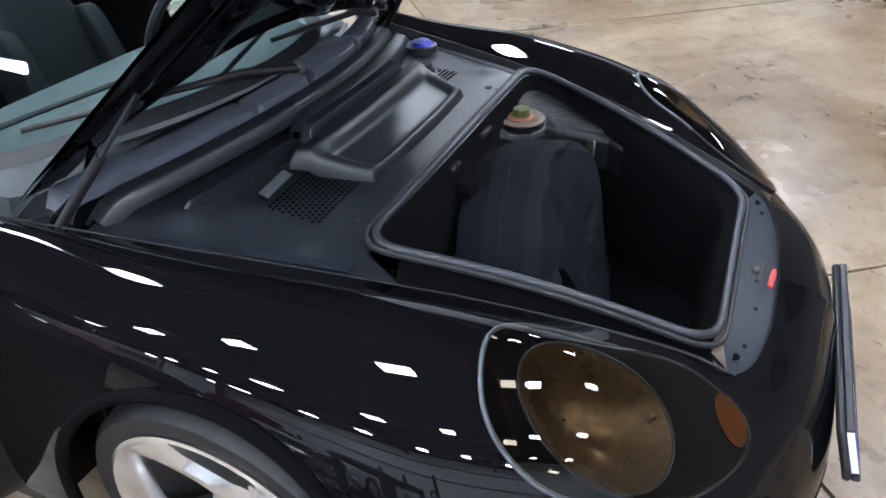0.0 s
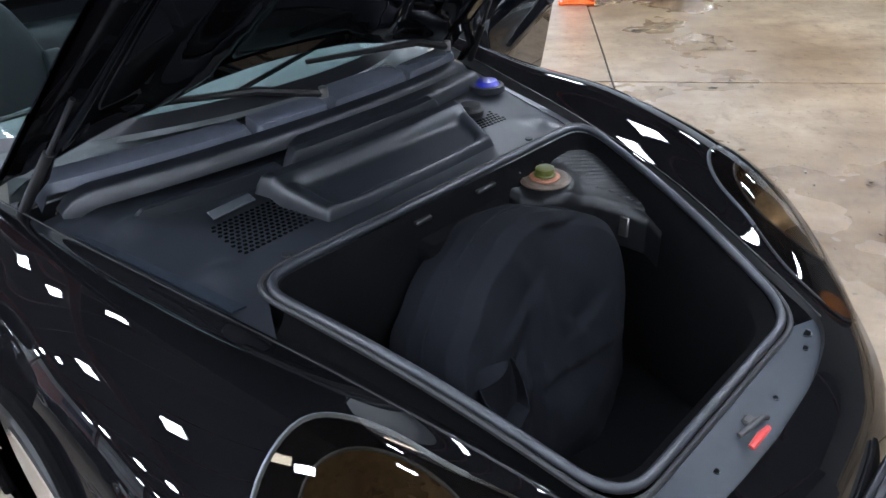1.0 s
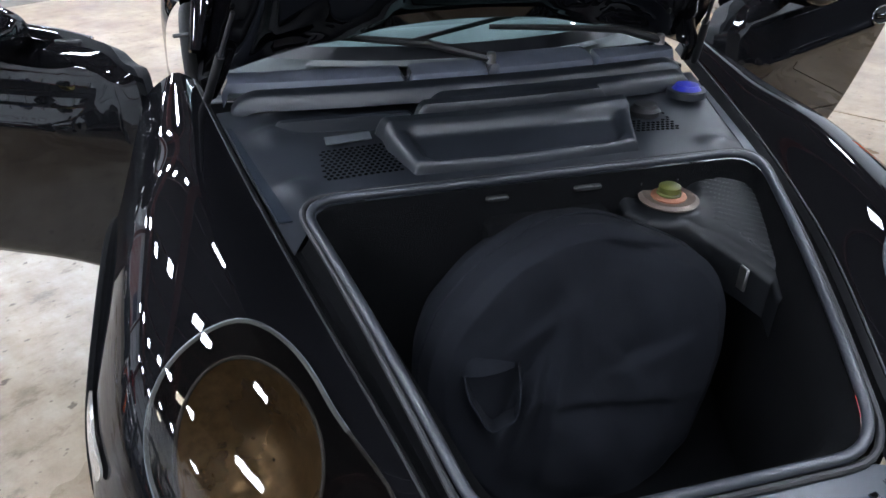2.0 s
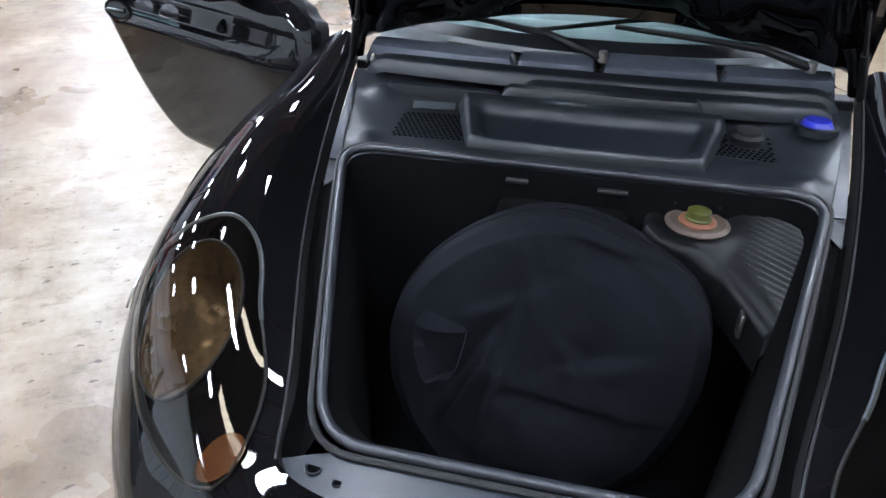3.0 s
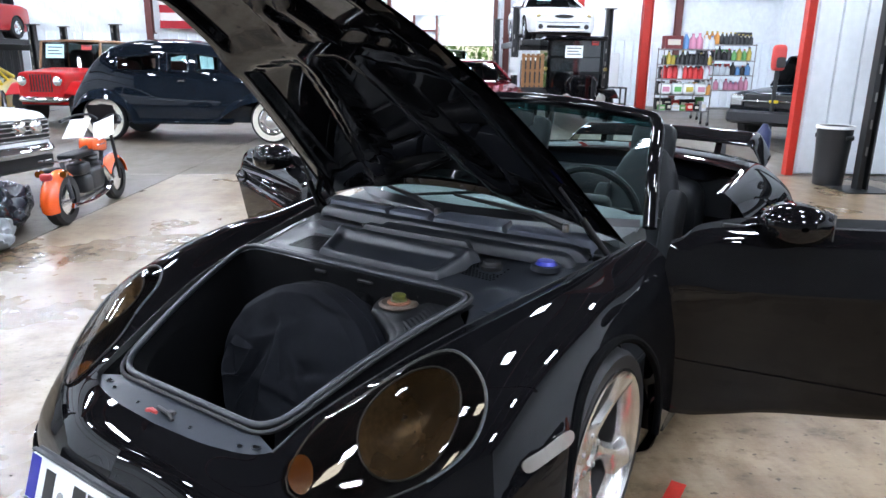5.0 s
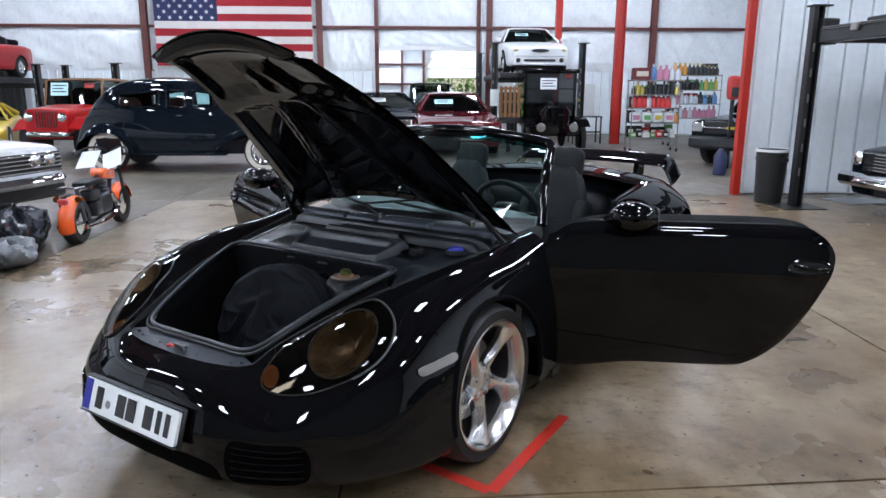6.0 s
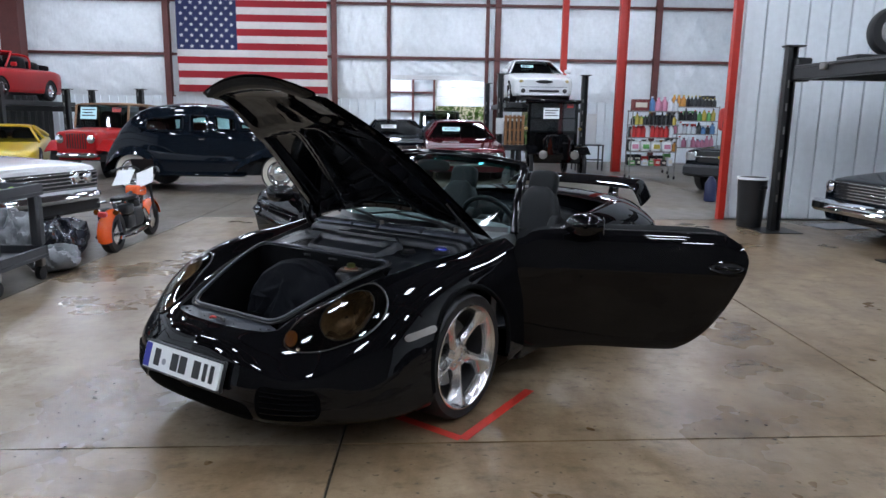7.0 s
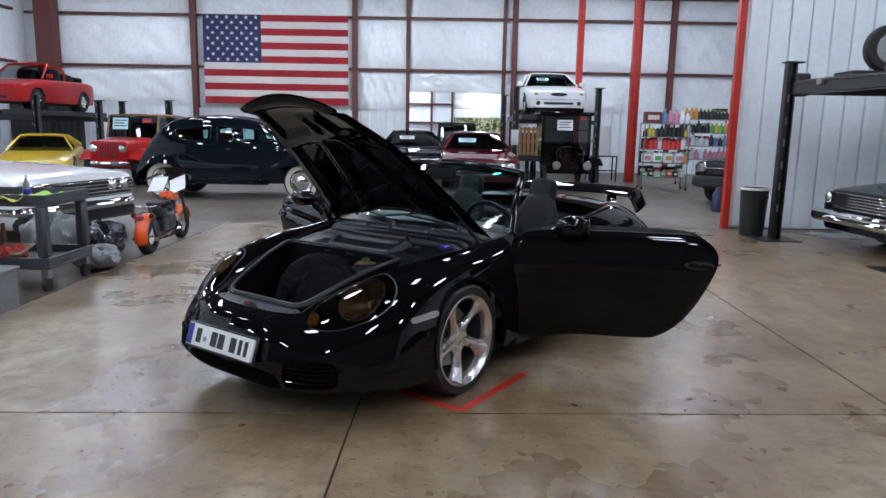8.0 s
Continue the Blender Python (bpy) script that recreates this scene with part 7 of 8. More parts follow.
for r in range(9):
    for c in range(6 if r % 2 == 0 else 5):
        y = FY0 + (CY - FY0) * ((c + 0.5) / 6 + (0 if r % 2 == 0 else 1 / 12))
        z = FZ1 - 7 * ch_ * (r + 0.6) / 9.2
        if star_me is None:
            pts = [(0.006, (0.078 if i % 2 == 0 else 0.031) * math.sin(math.pi * i / 5), (0.078 if i % 2 == 0 else 0.031) * math.cos(math.pi * i / 5)) for i in range(10)]
            star_me = mesh("star", [(0.006, 0, 0)] + pts, [(0, i + 1, (i + 1) % 10 + 1) for i in range(10)], FLAG_WHITE, False)
        ob = new("star", star_me)
        ob.parent = flag
        ob.location = (cloth(y, z) + 0.004, y, z)

# ---- orange small motorcycle ----
mb = thing("motorcycle", pose(-3.92, -1.40, 0, 0, 0, 184) @ Matrix.Diagonal((1, 0.95, 0.92, 1)), "small orange cruiser motorcycle with paper sheets on its handlebar", "motorcycle")
for x, r, w in ((0.56, 0.225, 0.09), (-0.58, 0.235, 0.12)):
    wv = part("wheel", lathe([(r * 0.6, -w / 2), (r * 0.9, -w / 2), (r, -w * 0.3), (r, w * 0.3), (r * 0.9, w / 2), (r * 0.6, w / 2)], 32, "y"), RUBBER, mb, "", pose(x, 0, r))
    part("rim", disc_ends([(r * 0.62, -w * 0.35), (r * 0.5, -w * 0.2), (r * 0.5, w * 0.2), (r * 0.62, w * 0.35)], 28, "y"), ALLOY, wv)
def fender(cx, cz, r, w, a0, a1):
    def f(u, v):
        a = radians(a0 + (a1 - a0) * u)
        q = 2 * v - 1
        rr = r - 0.05 * q * q
        return (cx + rr * math.cos(a), w / 2 * q, cz + rr * math.sin(a))
    return thick(sheet(f, 24, 9), 0.006)
part("rear_fender", fender(-0.58, 0.235, 0.262, 0.145, 62, 200), ORANGE, mb, "deep orange rear fender")
part("front_fender", fender(0.56, 0.225, 0.26, 0.125, 10, 160), ORANGE, mb)
part("tank", cushion(0.17, 0, 0.63, 0.17, 0.085, 0.065, 8), ORANGE, mb)
part("tank_badge", box(0.06, 0.24, -0.088, 0.088, 0.625, 0.645, 0.01), CHROME, mb)
part("saddlebag", cushion(-0.42, 0.13, 0.40, 0.13, 0.045, 0.085), LEATHER, mb, "black leather saddlebag")
part("seat", cushion(-0.22, 0, 0.585, 0.24, 0.085, 0.03), LEATHER, mb, "black saddle")
part("side_cover", cushion(-0.20, 0, 0.45, 0.12, 0.075, 0.06), SATIN, mb)
part("engine", merge(cushion(-0.14, 0, 0.30, 0.12, 0.08, 0.09), box(-0.28, 0.26, -0.04, 0.04, 0.42, 0.46, 0.02), cushion(0.02, 0, 0.33, 0.16, 0.09, 0.12), lathe([(0.07, 0.0), (0.08, 0.02), (0.07, 0.04), (0.08, 0.06), (0.07, 0.08), (0.08, 0.10), (0.05, 0.12)], 20, "z", (0.05, 0, 0.45))), SATIN, mb)
part("air_cleaner", disc_ends([(0.07, 0.11), (0.075, 0.15), (0.05, 0.17)], 20, "y", (0.06, 0, 0.47)), CHROME, mb)
part("engine_cover", disc_ends([(0.09, 0.11), (0.085, 0.14), (0.06, 0.155)], 24, "y", (-0.06, 0, 0.30)), STEEL, mb)
part("frame", merge(tube([(0.42, 0, 0.75), (0.30, 0, 0.45), (0.25, 0, 0.18), (-0.2, 0, 0.16), (-0.58, 0.09, 0.235)], 0.022, 8), tube([(0.42, 0, 0.72), (0.0, 0, 0.62), (-0.5, 0, 0.55), (-0.58, -0.09, 0.235)], 0.022, 8)), SATIN, mb)
for s in (1, -1):
    part("fork", tube([(0.56, 0.07 * s, 0.225), (0.40, 0.07 * s, 0.82)], 0.018, 8), SATIN, mb)
    part("handlebar", tube(spline([(0.40, 0.03 * s, 0.86), (0.40, 0.10 * s, 0.90), (0.34, 0.20 * s, 0.90), (0.24, 0.25 * s, 0.87)], 14), 0.012, 8), SATIN, mb)
    part("exhaust", tube(spline([(0.10, 0.09 * s, 0.42), (0.18, 0.12 * s, 0.24), (-0.2, 0.13 * s, 0.17), (-0.66, 0.13 * s, 0.19)], 20), 0.024, 8), CHROME, mb)
    part("grip", tube([(0.24, 0.25 * s, 0.87), (0.15, 0.27 * s, 0.85)], 0.018, 8), RUBBER, mb)
    part("indicator", disc_ends([(0.03, -0.02), (0.035, 0.02)], 12, "x", (-0.70, 0.10 * s, 0.48)), AMBER, mb)
part("tail_lamp", cushion(-0.80, 0, 0.47, 0.03, 0.045, 0.03), RED_PLASTIC, mb)
part("head_lamp", disc_ends([(0.05, -0.08), (0.09, 0.0), (0.085, 0.05)], 20, "x", (0.55, 0, 0.80)), CHROME, mb)
part("windshield", sheet(lambda u, v: (0.50 - 0.10 * u, (2 * v - 1) * 0.13, 0.80 + 0.20 * u), 5, 8), SATIN, mb, "dark wind deflector")
part("rack", tube([(-0.5, -0.08, 0.58), (-0.72, -0.08, 0.59), (-0.72, 0.08, 0.59), (-0.5, 0.08, 0.58)], 0.008, 6), CHROME, mb)
for y, tz, rz in ((0.15, 10, 12), (-0.13, -14, -8)):
    part("paper_sheet", thick(sheet(lambda u, v: (0.10 + 0.17 * u, y + 0.20 * (v - 0.5) + 0.05 * u * (1 if y < 0 else -0.4), 0.70 + 0.17 * u + (0.09 if y < 0 else 0.02) * (0.5 - v)), 5, 5), 0.001), PAPER, mb, "white paper sheet")

# ---- service cart with clutter ----
ct = thing("utility_cart", pose(-1.78, -1.98, 0, 0, 0, 1), "dark grey plastic utility cart with two tray shelves on castors", "cart")
for z in (0.20, 0.74):
    part("tray", merge(box(-0.36, 0.36, -0.62, 0.62, z, z + 0.03), box(-0.36, -0.33, -0.62, 0.62, z + 0.03, z + 0.10), box(0.33, 0.36, -0.62, 0.62, z + 0.03, z + 0.10), box(-0.33, 0.33, -0.62, -0.59, z + 0.03, z + 0.10), box(-0.33, 0.33, 0.59, 0.62, z + 0.03, z + 0.10)), GREY_CART, ct)
for x in (-0.32, 0.32):
    for y in (-0.56, 0.56):
        part("upright", box(x - 0.05, x + 0.05, y - 0.045, y + 0.045, 0.30, 0.74, 0.02), GREY_CART, ct)
        c_ = part("castor", disc_ends([(0.058, -0.02), (0.062, 0), (0.058, 0.02)], 18, "y", (x, y, 0.062)), RUBBER, ct)
        part("fork", box(x - 0.03, x + 0.03, y - 0.035, y + 0.035, 0.12, 0.20, 0.008), STEEL, c_)
part("handle", tube([(-0.3, -0.64, 0.80), (-0.3, -0.72, 0.88), (0.3, -0.72, 0.88), (0.3, -0.64, 0.80)], 0.018, 8), GREY_CART, ct)
CT = ct.matrix_basis


def on_cart(name, piece, mat, label, category, x, y, z, turn=0):
    return solid(name, piece, mat, label, category, m=CT @ pose(x, y, z, 0, 0, turn))


bt = thing("water_bottle", CT @ pose(0.17, 0.36, 0.772), "clear water bottle with a blue label on the cart", "bottle")
part("bottle_body", disc_ends([(0.030, 0), (0.032, 0.02), (0.031, 0.12), (0.026, 0.15), (0.012, 0.18), (0.012, 0.20)], 20), CLEAR_BAG, bt)
part("label_band", lathe([(0.033, 0.05), (0.033, 0.10)], 20), BLUE_PLASTIC, bt, "blue label")
part("bottle_cap", disc_ends([(0.014, 0.20), (0.014, 0.22)], 14), PAPER, bt)
sp = thing("spray_can", CT @ pose(0.26, -0.10, 0.772), "black spray can on the cart", "can")
part("can_body", disc_ends([(0.036, 0), (0.036, 0.20), (0.026, 0.22)], 20), SATIN, sp)
part("can_cap", disc_ends([(0.027, 0.22), (0.026, 0.27)], 16), SATIN, sp)
on_cart("red_box", box(-0.12, 0.12, -0.10, 0.10, 0, 0.11, 0.01), RED_PLASTIC, "red plastic box on the cart", "box", 0.20, -0.28, 0.772)
on_cart("yellow_tool", merge(tube([(-0.10, 0, 0.03), (0.0, 0, 0.05), (0.12, 0, 0.05)], 0.025, 8), tube([(0, 0, 0.05), (-0.03, 0.06, 0.03)], 0.02, 8)), YELLOW, "yellow hand tool on the cart", "tool", 0.24, -0.46, 0.80, 40)


def rag(seed, sx, sy, h=0.03):
    r_ = random.Random(seed)
    a, b = r_.uniform(0, 6), r_.uniform(0, 6)
    return thick(sheet(lambda u, v: (sx * (u - 0.5) * (1 + 0.2 * math.sin(5 * v + a)), sy * (v - 0.5) * (1 + 0.2 * math.sin(4 * u + b)), 0.012 + h * (0.5 + 0.5 * math.sin(9 * u + a) * math.cos(8 * v + b))), 16, 16), 0.003)


on_cart("cloth", rag(1, 0.30, 0.26, 0.05), material("lime_cloth", (0.35, 0.62, 0.10), 0.9, 0, 0.15, bump=0.3), "crumpled lime green cloth on the cart", "cloth", 0.02, 0.42, 0.772)
on_cart("cloth", rag(2, 0.28, 0.22, 0.05), material("yellow_cloth", (0.62, 0.52, 0.10), 0.9, 0, 0.15, bump=0.3), "crumpled yellow cloth on the cart", "cloth", 0.26, 0.34, 0.772, 20)
on_cart("cardboard_sheet", box(-0.30, 0.30, -0.05, 0.05, 0, 0.02, 0.004), WOOD, "strip of brown board across the lower tray", "board", 0.05, 0.2, 0.305, 20)
on_cart("wooden_stick", box(-0.02, 0.02, -0.012, 0.012, 0, 0.30, 0.004), WOOD, "upright wooden stick on the lower tray", "stick", -0.10, -0.05, 0.232)


def lump(seed, sx, sy, sz, n=26):
    """A slumped bag with creases."""
    r_ = random.Random(seed)
    ph = [r_.uniform(0, 6.3) for _ in range(6)]
    vs = []
    for i in range(n + 1):
        t = math.pi * i / n
        for j in range(2 * n):
            a = math.pi * j / n
            k = 1 + 0.10 * math.sin(3 * a + ph[0] + 2 * t) + 0.07 * math.sin(7 * a + ph[1] - 3 * t) + 0.04 * math.sin(13 * a + ph[2] + 6 * t) + 0.03 * math.sin(21 * a + 9 * t + ph[3])
            z = sz * (1 - math.cos(t)) / 2 * k
            rr = max(0.0, math.sin(t)) ** 0.7 * k
            vs.append((sx * rr * math.cos(a), sy * rr * math.sin(a), max(0.0, z if i else 0)))
    fs = [(i * 2 * n + j, i * 2 * n + (j + 1) % (2 * n), (i + 1) * 2 * n + (j + 1) % (2 * n), (i + 1) * 2 * n + j) for i in range(n) for j in range(2 * n)]
    return vs, fs


on_cart("plastic_bag", lump(3, 0.20, 0.24, 0.20), CLEAR_BAG, "crumpled milky plastic bag on the lower tray", "bag", 0.02, -0.36, 0.232)
on_cart("plastic_bag", lump(8, 0.14, 0.16, 0.12), RED_PLASTIC, "small red package on the lower tray", "package", 0.12, 0.12, 0.232)
solid("rubbish_bag", lump(4, 0.30, 0.26, 0.26), CLEAR_BAG, "milky plastic bag slumped on the floor", "bag", m=pose(-2.48, -1.50, 0) @ Matrix.Diagonal((0.8, 0.8, 0.8, 1)))
solid("rubbish_bag", lump(5, 0.42, 0.24, 0.34), BAG, "dark blue-black plastic bag slumped on the floor", "bag", m=pose(-3.15, -1.78, 0, 0, 0, 25))
solid("rubbish_bag", lump(6, 0.34, 0.30, 0.42), CLEAR_BAG, "grey plastic bag on the floor behind the cart", "bag", m=pose(-3.0, -2.22, 0))
for k, (x, y, w) in enumerate(((-3.75, -2.1, 0.10), (-3.55, -2.35, 0.08), (-3.9, -2.45, 0.12), (-1.0, -1.5, 0.1))):
    solid("paper_scrap", rag(20 + k, w, w * 0.7, 0.006), PAPER, "torn white paper scrap on the floor", "paper", m=pose(x, y, 0, 0, 0, 40 * k))
bg_ = thing("tool_bag", pose(-1.25, -2.45, 0.0), "black fabric tool bag hanging beside the cart", "bag")
part("bag_body", cushion(0.12, 0.18, 0.42, 0.16, 0.22, 0.28), FABRIC, bg_)
part("badge", box(0.276, 0.282, 0.10, 0.26, 0.36, 0.41, 0.002), PAPER, bg_)
part("strap", tube(spline([(0.2, 0.02, 0.6), (0.22, 0.1, 0.85), (0.2, 0.3, 0.85), (0.2, 0.36, 0.6)], 14), 0.018, 6), FABRIC, bg_)
part("bag_foot", box(0.02, 0.22, 0.02, 0.34, 0.0, 0.16, 0.02), FABRIC, bg_)
pb = thing("plastic_bin", pose(-0.78, -1.62, 0), "milky white plastic storage bin on the floor", "bin")
part("bin_body", merge(box(-0.20, 0.20, -0.28, 0.28, 0, 0.02), box(-0.20, -0.19, -0.28, 0.28, 0.02, 0.30), box(0.19, 0.20, -0.28, 0.28, 0.02, 0.30), box(-0.19, 0.19, -0.28, -0.27, 0.02, 0.30), box(-0.19, 0.19, 0.27, 0.28, 0.02, 0.30)), CLEAR_BAG, pb)
part("bin_lid", box(-0.215, 0.215, -0.295, 0.295, 0.30, 0.33, 0.01), CLEAR_BAG, pb)
pl = thing("stand_post", pose(-0.92, -2.12, 0), "black steel stand post beside the cart", "stand")
part("post", box(-0.03, 0.03, -0.03, 0.03, 0.02, 1.25, 0.006), LIFT_BLACK, pl)
part("foot", box(-0.2, 0.2, -0.2, 0.2, 0, 0.02, 0.006), LIFT_BLACK, pl)

# ---- trash can, jug ----
can = thing("trash_can", pose(-5.80, 6.44, 0) @ Matrix.Diagonal((0.86, 0.86, 0.97, 1)), "dark grey plastic trash can with a white liner", "trash can")
part("can_body", lathe([(0.01, 0.005), (0.185, 0.005), (0.19, 0.02), (0.225, 0.68), (0.235, 0.69), (0.235, 0.72), (0.215, 0.72), (0.20, 0.1)], 40), DARK_BIN, can)
part("liner", lathe([(0.205, 0.60), (0.218, 0.724), (0.238, 0.727), (0.241, 0.69)], 40), PAPER, can, "white bin liner")
for a in (20, 200):
    part("grip", moved(box(0.225, 0.265, -0.07, 0.07, 0.56, 0.62, 0.015), pose(0, 0, 0, 0, 0, a)), DARK_BIN, can)
jug = thing("blue_jug", pose(-8.9, 7.10, 0), "blue plastic jug on the floor", "jug")
part("jug_body", disc_ends([(0.09, 0), (0.11, 0.02), (0.11, 0.33), (0.05, 0.43), (0.04, 0.46)], 24), material("dark_blue_plastic", (0.012, 0.018, 0.07), 0.35, 0, 0.15), jug)
solid("floor_mat", box(-0.25, 0.25, -0.35, 0.35, 0, 0.012, 0.004), SILVER, "flat grey board on the floor by the partition", "board", m=pose(-5.9, 7.75, 0, 0, 0, 10))

# ---- shelves of cleaning products ----
BOTTLE_COLS = [material("bottle_" + n, c, 0.35, 0, 0.1) for n, c in (("white", (0.62, 0.64, 0.68)), ("pink", (0.55, 0.22, 0.32)), ("black", (0.012, 0.012, 0.014)), ("green", (0.12, 0.36, 0.10)),
               ("yellow", (0.48, 0.38, 0.06)), ("red", (0.55, 0.03, 0.03)), ("blue", (0.10, 0.24, 0.48)), ("amber", (0.50, 0.22, 0.04)))]


def shelf_unit(x, y, w, d, hs, label):
    sh = thing("wire_shelf", pose(x, y, 0), label, "shelf")
    for yy in (0.02, w - 0.02):
        for xx in (0.02, d - 0.02):
            part("upright", tube([(xx, yy, 0.10), (xx, yy, hs[-1] + 0.02)], 0.013, 6), STEEL, sh)
            part("castor", disc_ends([(0.045, -0.015), (0.045, 0.015)], 12, "y", (xx, yy, 0.045)), RUBBER, sh)
            part("castor_fork", box(xx - 0.012, xx + 0.012, yy - 0.02, yy + 0.02, 0.05, 0.11, 0.003), STEEL, sh)
    for h in hs:
        part("shelf_board", box(0, d, 0, w, h - 0.025, h, 0.005), STEEL, sh)
    return sh


def bottle_on(x, y, z, h, r, mat, name="bottle", label="plastic bottle on the shelf", cap=None):
    h, r = h * 1.12, r * 1.10
    b = thing(name, pose(x, y, z), label, "bottle", "bottles on the shelves")
    part("bottle_body", disc_ends([(r, 0), (r * 1.02, 0.01), (r, h * 0.62), (r * 0.4, h * 0.82), (r * 0.36, h * 0.9)], 14), mat, b)
    part("bottle_cap", disc_ends([(r * 0.42, h * 0.9), (r * 0.4, h)], 10), cap or BOTTLE_COLS[2], b)
    return b


rs = random.Random(5)
HS1 = (0.34, 0.70, 1.05, 1.36, 1.70)
S1 = (-14.1, 6.88, 1.18, 0.46)
shelf_unit(*S1, HS1, "wire shelf on castors filled with car-care bottles")


def box_on(x, y, z, d, w, h, mat, name, label):
    """A carton with a plain band on its front."""
    b = thing(name, pose(x, y, z), label, "carton")
    part("carton_body", box(-d / 2, d / 2, -w / 2, w / 2, 0, h, 0.006), mat, b)
    part("label_band", box(d / 2, d / 2 + 0.002, -w * 0.36, w * 0.36, h * 0.3, h * 0.72, 0.0006), CREAM if mat is not PAPER else SEAL, b)
    return b


# floor board of the shelf: small boxes
for k, (w, h, c) in enumerate(((0.14, 0.12, 3), (0.10, 0.16, 2), (0.16, 0.12, 0), (0.12, 0.12, 3), (0.14, 0.16, 5), (0.12, 0.14, 2), (0.12, 0.20, 0))):
    box_on(-13.78, 6.98 + 0.16 * k, 0.341, 0.16, w, h, BOTTLE_COLS[c], "small_package", "small coloured package on the lower shelf")
# white jugs
for k, y in enumerate((0.13, 0.40, 0.67, 0.94)):
    b = thing("jug", pose(-13.80, 6.90 + y, 0.701), "milky white jug with a plain label on the shelf", "jug", "white jugs on the shelf")
    part("jug_body", merge(box(-0.10, 0.10, -0.122, 0.122, 0, 0.25, 0.035), disc_ends([(0.03, 0.24), (0.03, 0.28)], 12, "z", (0, 0.05, 0))), PAPER, b)
    part("label_band", box(0.101, 0.104, -0.08, 0.08, 0.06, 0.17, 0.001), BOTTLE_COLS[(1, 3, 4, 1)[k]], b)
bottle_on(-13.76, 8.03, 0.701, 0.22, 0.06, BOTTLE_COLS[7], label="orange tin on the shelf")
# red row
for k in range(9):
    bottle_on(-13.78, 6.98 + 0.118 * k, 1.051, rs.uniform(0.25, 0.30), 0.060, BOTTLE_COLS[5] if k not in (3, 8) else BOTTLE_COLS[0], label="red bottle on the shelf" if k not in (3, 8) else "white bottle on the shelf")
for k in range(5):
    box_on(-13.96, 7.0 + 0.21 * k, 1.051, 0.14, 0.18, rs.uniform(0.22, 0.28), BOTTLE_COLS[(2, 5, 2, 5, 0)[k]], "small_package", "boxed product on the shelf")
for z, cs in ((0.341, (2, 2, 5, 2, 2, 3)), (0.701, (2, 5, 2, 2, 7, 2))):
    for k in range(6):
        box_on(-14.0, 6.98 + 0.19 * k, z, 0.14, 0.17, rs.uniform(0.22, 0.30), BOTTLE_COLS[cs[k]], "small_package", "boxed product standing at the back of the shelf")
# dark row
for k in range(11):
    bottle_on(-13.78, 6.94 + 0.105 * k, 1.361, rs.uniform(0.18, 0.28), 0.047, BOTTLE_COLS[2] if 2 < k < 10 else BOTTLE_COLS[4 if k else 2], cap=BOTTLE_COLS[4] if k % 4 == 0 else BOTTLE_COLS[2])
box_on(-13.96, 7.18, 1.361, 0.14, 0.40, 0.20, BOTTLE_COLS[3], "small_package", "green boxed product on the shelf")
box_on(-13.96, 7.75, 1.361, 0.14, 0.46, 0.24, BOTTLE_COLS[2], "small_package", "black boxed product on the shelf")
# top
box_on(-13.85, 7.12, 1.701, 0.26, 0.40, 0.28, material("dark_red_card", (0.14, 0.018, 0.018), 0.6, 0, 0.15), "red_carton", "dark red carton on top of the shelf")
for y, h, r_, c, q in ((7.42, 0.32, 0.07, 6, 0), (7.58, 0.30, 0.075, 1, 1), (7.73, 0.31, 0.075, 1, 1), (7.88, 0.28, 0.07, 0, 0), (8.02, 0.26, 0.06, 0, 6)):
    bottle_on(-13.85, y, 1.701, h, r_, BOTTLE_COLS[c], cap=BOTTLE_COLS[q])
HS2 = (0.30, 0.75, 1.12, 1.48, 1.86)
shelf_unit(-15.9, 8.45, 1.35, 0.46, HS2, "wire shelf stacked with mixed bottles and packages")
for k in range(3):
    bottle_on(-15.6, 8.56 + 0.13 * k, HS2[4] + 0.001, 0.28, 0.06, BOTTLE_COLS[7], cap=BOTTLE_COLS[4])
for k in range(8):
    bottle_on(-15.58, 8.94 + 0.105 * k, HS2[4] + 0.001, rs.uniform(0.20, 0.27), 0.05, BOTTLE_COLS[2], label="dark bottle with a yellow cap on the shelf", cap=BOTTLE_COLS[4])
box_on(-15.75, 9.55, HS2[4] + 0.001, 0.2, 0.34, 0.30, BOTTLE_COLS[2], "dark_carton", "black carton on top of the shelf")
MIX = ((0, 1, 1, 0, 6, 1, 0), (0, 6, 0, 1, 1, 2, 0), (2, 4, 2, 0, 2, 3, 2))
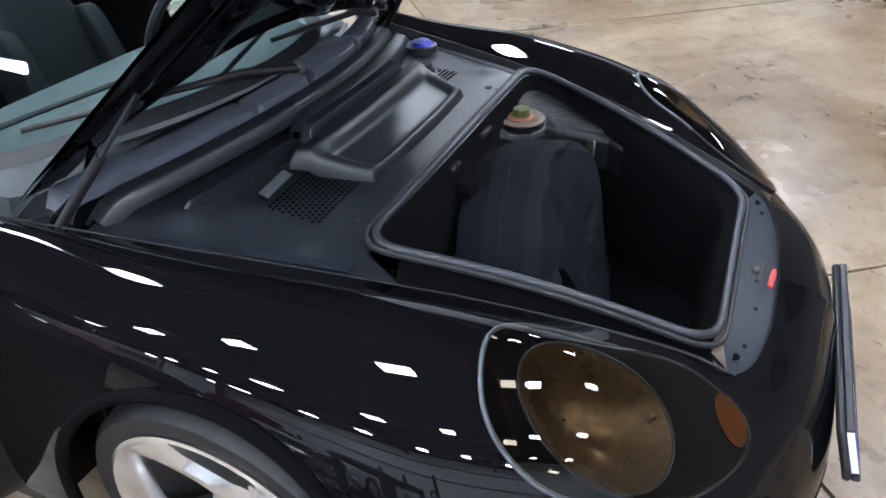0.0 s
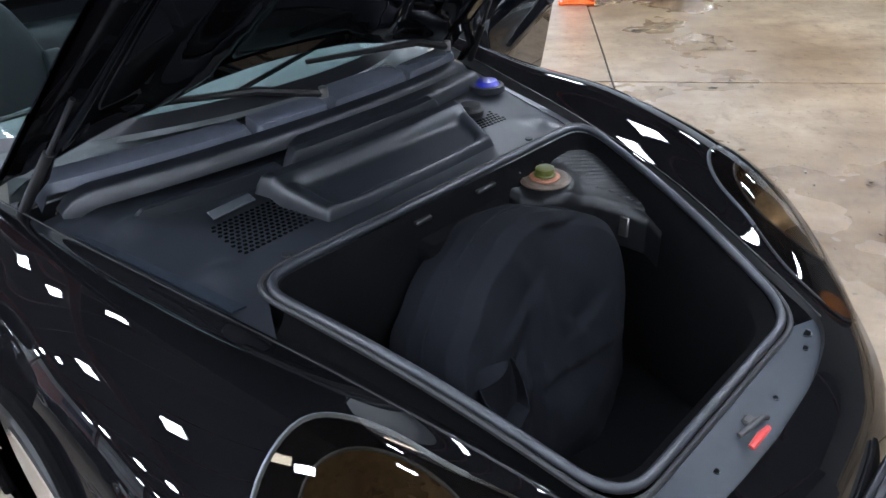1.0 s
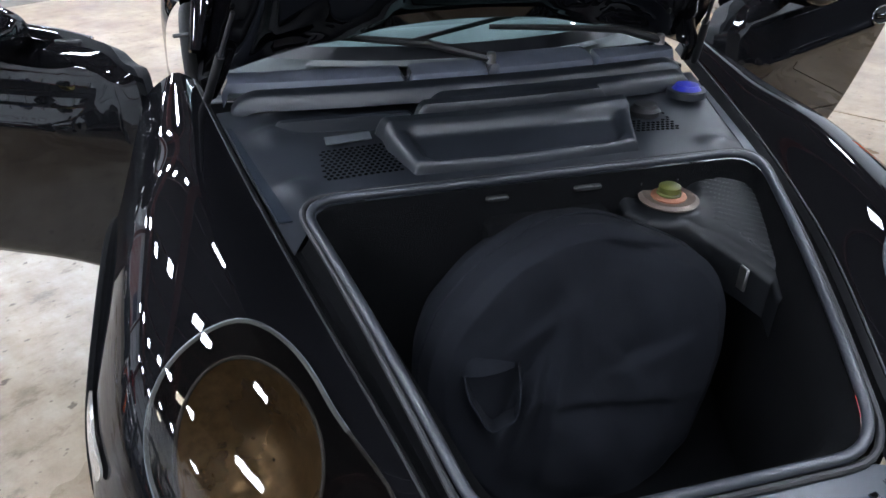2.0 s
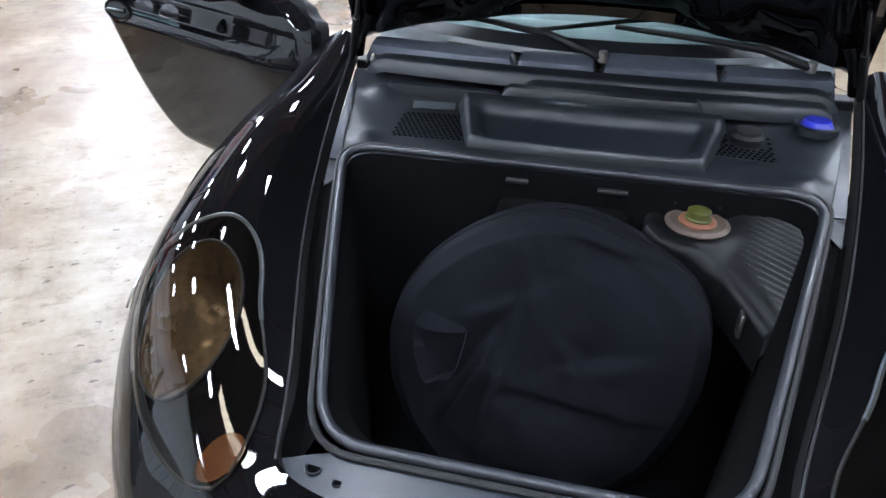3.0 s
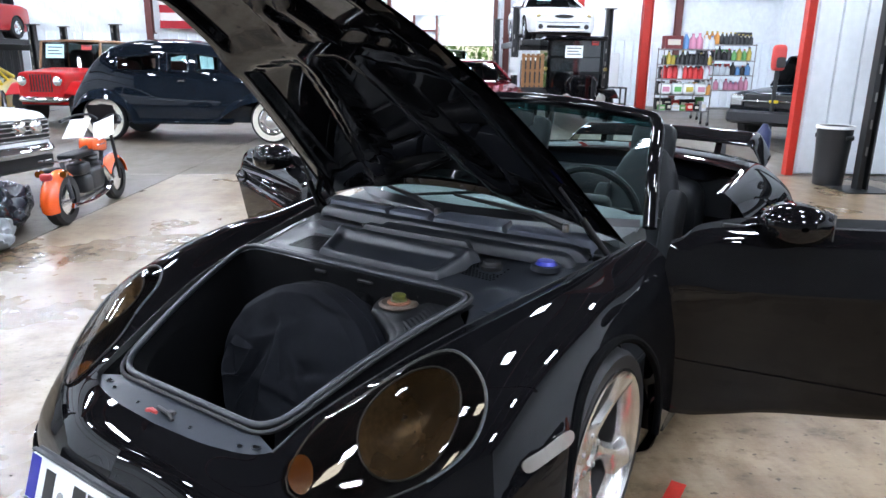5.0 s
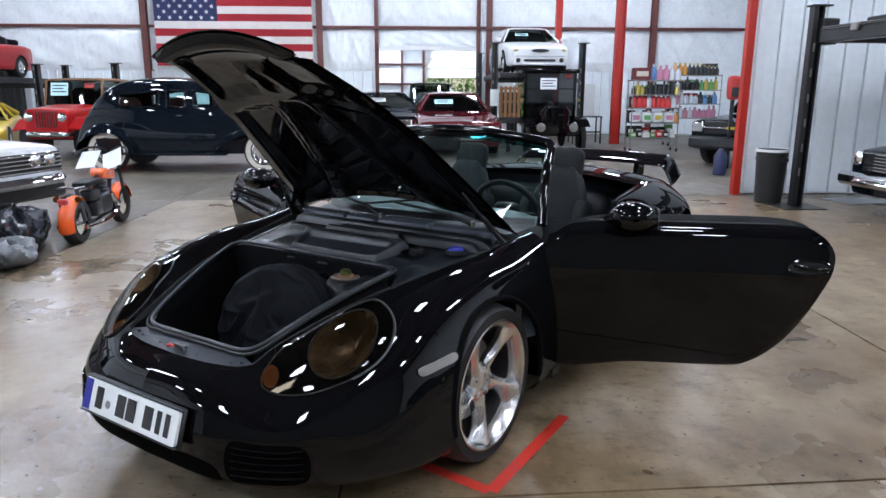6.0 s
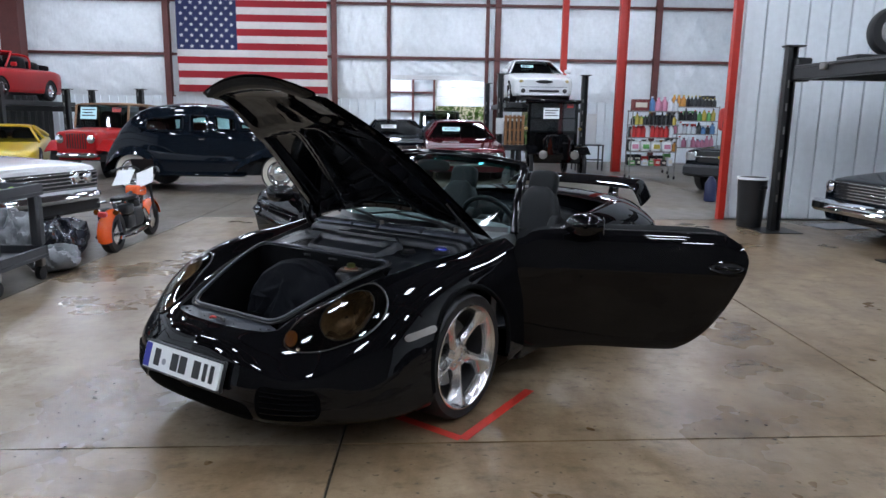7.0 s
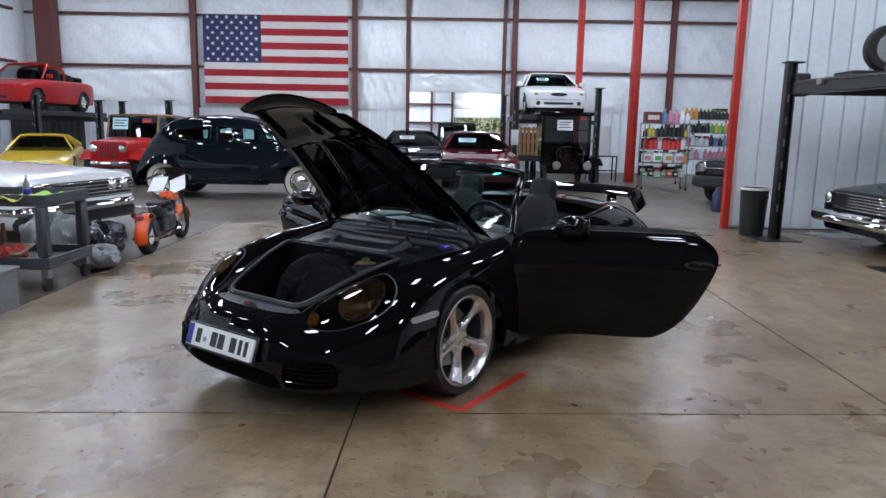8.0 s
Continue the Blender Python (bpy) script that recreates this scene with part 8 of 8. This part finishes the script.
for r_, z in enumerate(HS2[1:4]):
    for k in range(10):
        bottle_on(-15.6, 8.53 + 0.128 * k, z + 0.001, rs.uniform(0.20, 0.30), rs.uniform(0.052, 0.066), BOTTLE_COLS[MIX[r_][(k * 3 + k // 4) % 7]], cap=BOTTLE_COLS[(2, 0, 5)[k % 3]])
    for k in range(3):
        box_on(-15.80, 8.66 + 0.44 * k, z + 0.001, 0.14, 0.36, rs.uniform(0.18, 0.28), BOTTLE_COLS[(2, 0, 6, 2, 5, 0, 2, 3, 2)[3 * r_ + k]], "small_package", "boxed product on the shelf")
dk = thing("work_table", pose(-16.6, 6.45, 0), "black steel work table beside the red post", "table")
part("tabletop", box(-0.3, 0.3, -0.42, 0.42, 0.72, 0.75, 0.005), SATIN, dk)
for x in (-0.27, 0.27):
    for y in (-0.39, 0.39):
        part("leg", box(x - 0.02, x + 0.02, y - 0.02, y + 0.02, 0, 0.72, 0.004), SATIN, dk)
part("rail", box(0.25, 0.29, -0.37, 0.37, 0.30, 0.34, 0.004), SATIN, dk)
solid("white_board", box(-0.02, 0.02, -0.28, 0.28, 0, 0.88, 0.02), WHITE_PAINT, "plain white board standing on the work table", "board", m=pose(-16.6, 6.40, 0.751))
tb = thing("red_backpack", pose(-9.9, 7.66, 0), "red bag hanging on a stand beside the column", "bag")
part("bag_body", cushion(0, 0, 1.50, 0.08, 0.11, 0.22), RED_PLASTIC, tb)
part("bag_pocket", cushion(0.07, 0.01, 1.42, 0.03, 0.08, 0.09), CALIPER, tb)
part("stand", box(-0.03, 0.03, -0.03, 0.03, 0, 1.45, 0.005), LIFT_BLACK, tb)

# ---- beyond the car's far side: a cone and a dark parked car ----
cone = thing("traffic_cone", pose(0.55, 6.86, 0), "orange traffic cone on the concrete", "cone")
part("cone_body", lathe([(0.145, 0.025), (0.135, 0.03), (0.04, 0.62), (0.03, 0.65), (0.001, 0.655)], 28), ORANGE, cone)
part("cone_foot", box(-0.16, 0.16, -0.16, 0.16, 0, 0.028, 0.01), ORANGE, cone)
vehicle("dark_parked_car", pose(3.1, 8.5, 0, 0, 0, 184), "dark two-door car parked beside the lane", NAVY, BODY60, (1.45, -1.35), 0.335, 1.92, HOUSE60, 0.42, ((0.70, 0.60, 0.085),), (0.85, 0.50, 0.68, 4, 0))
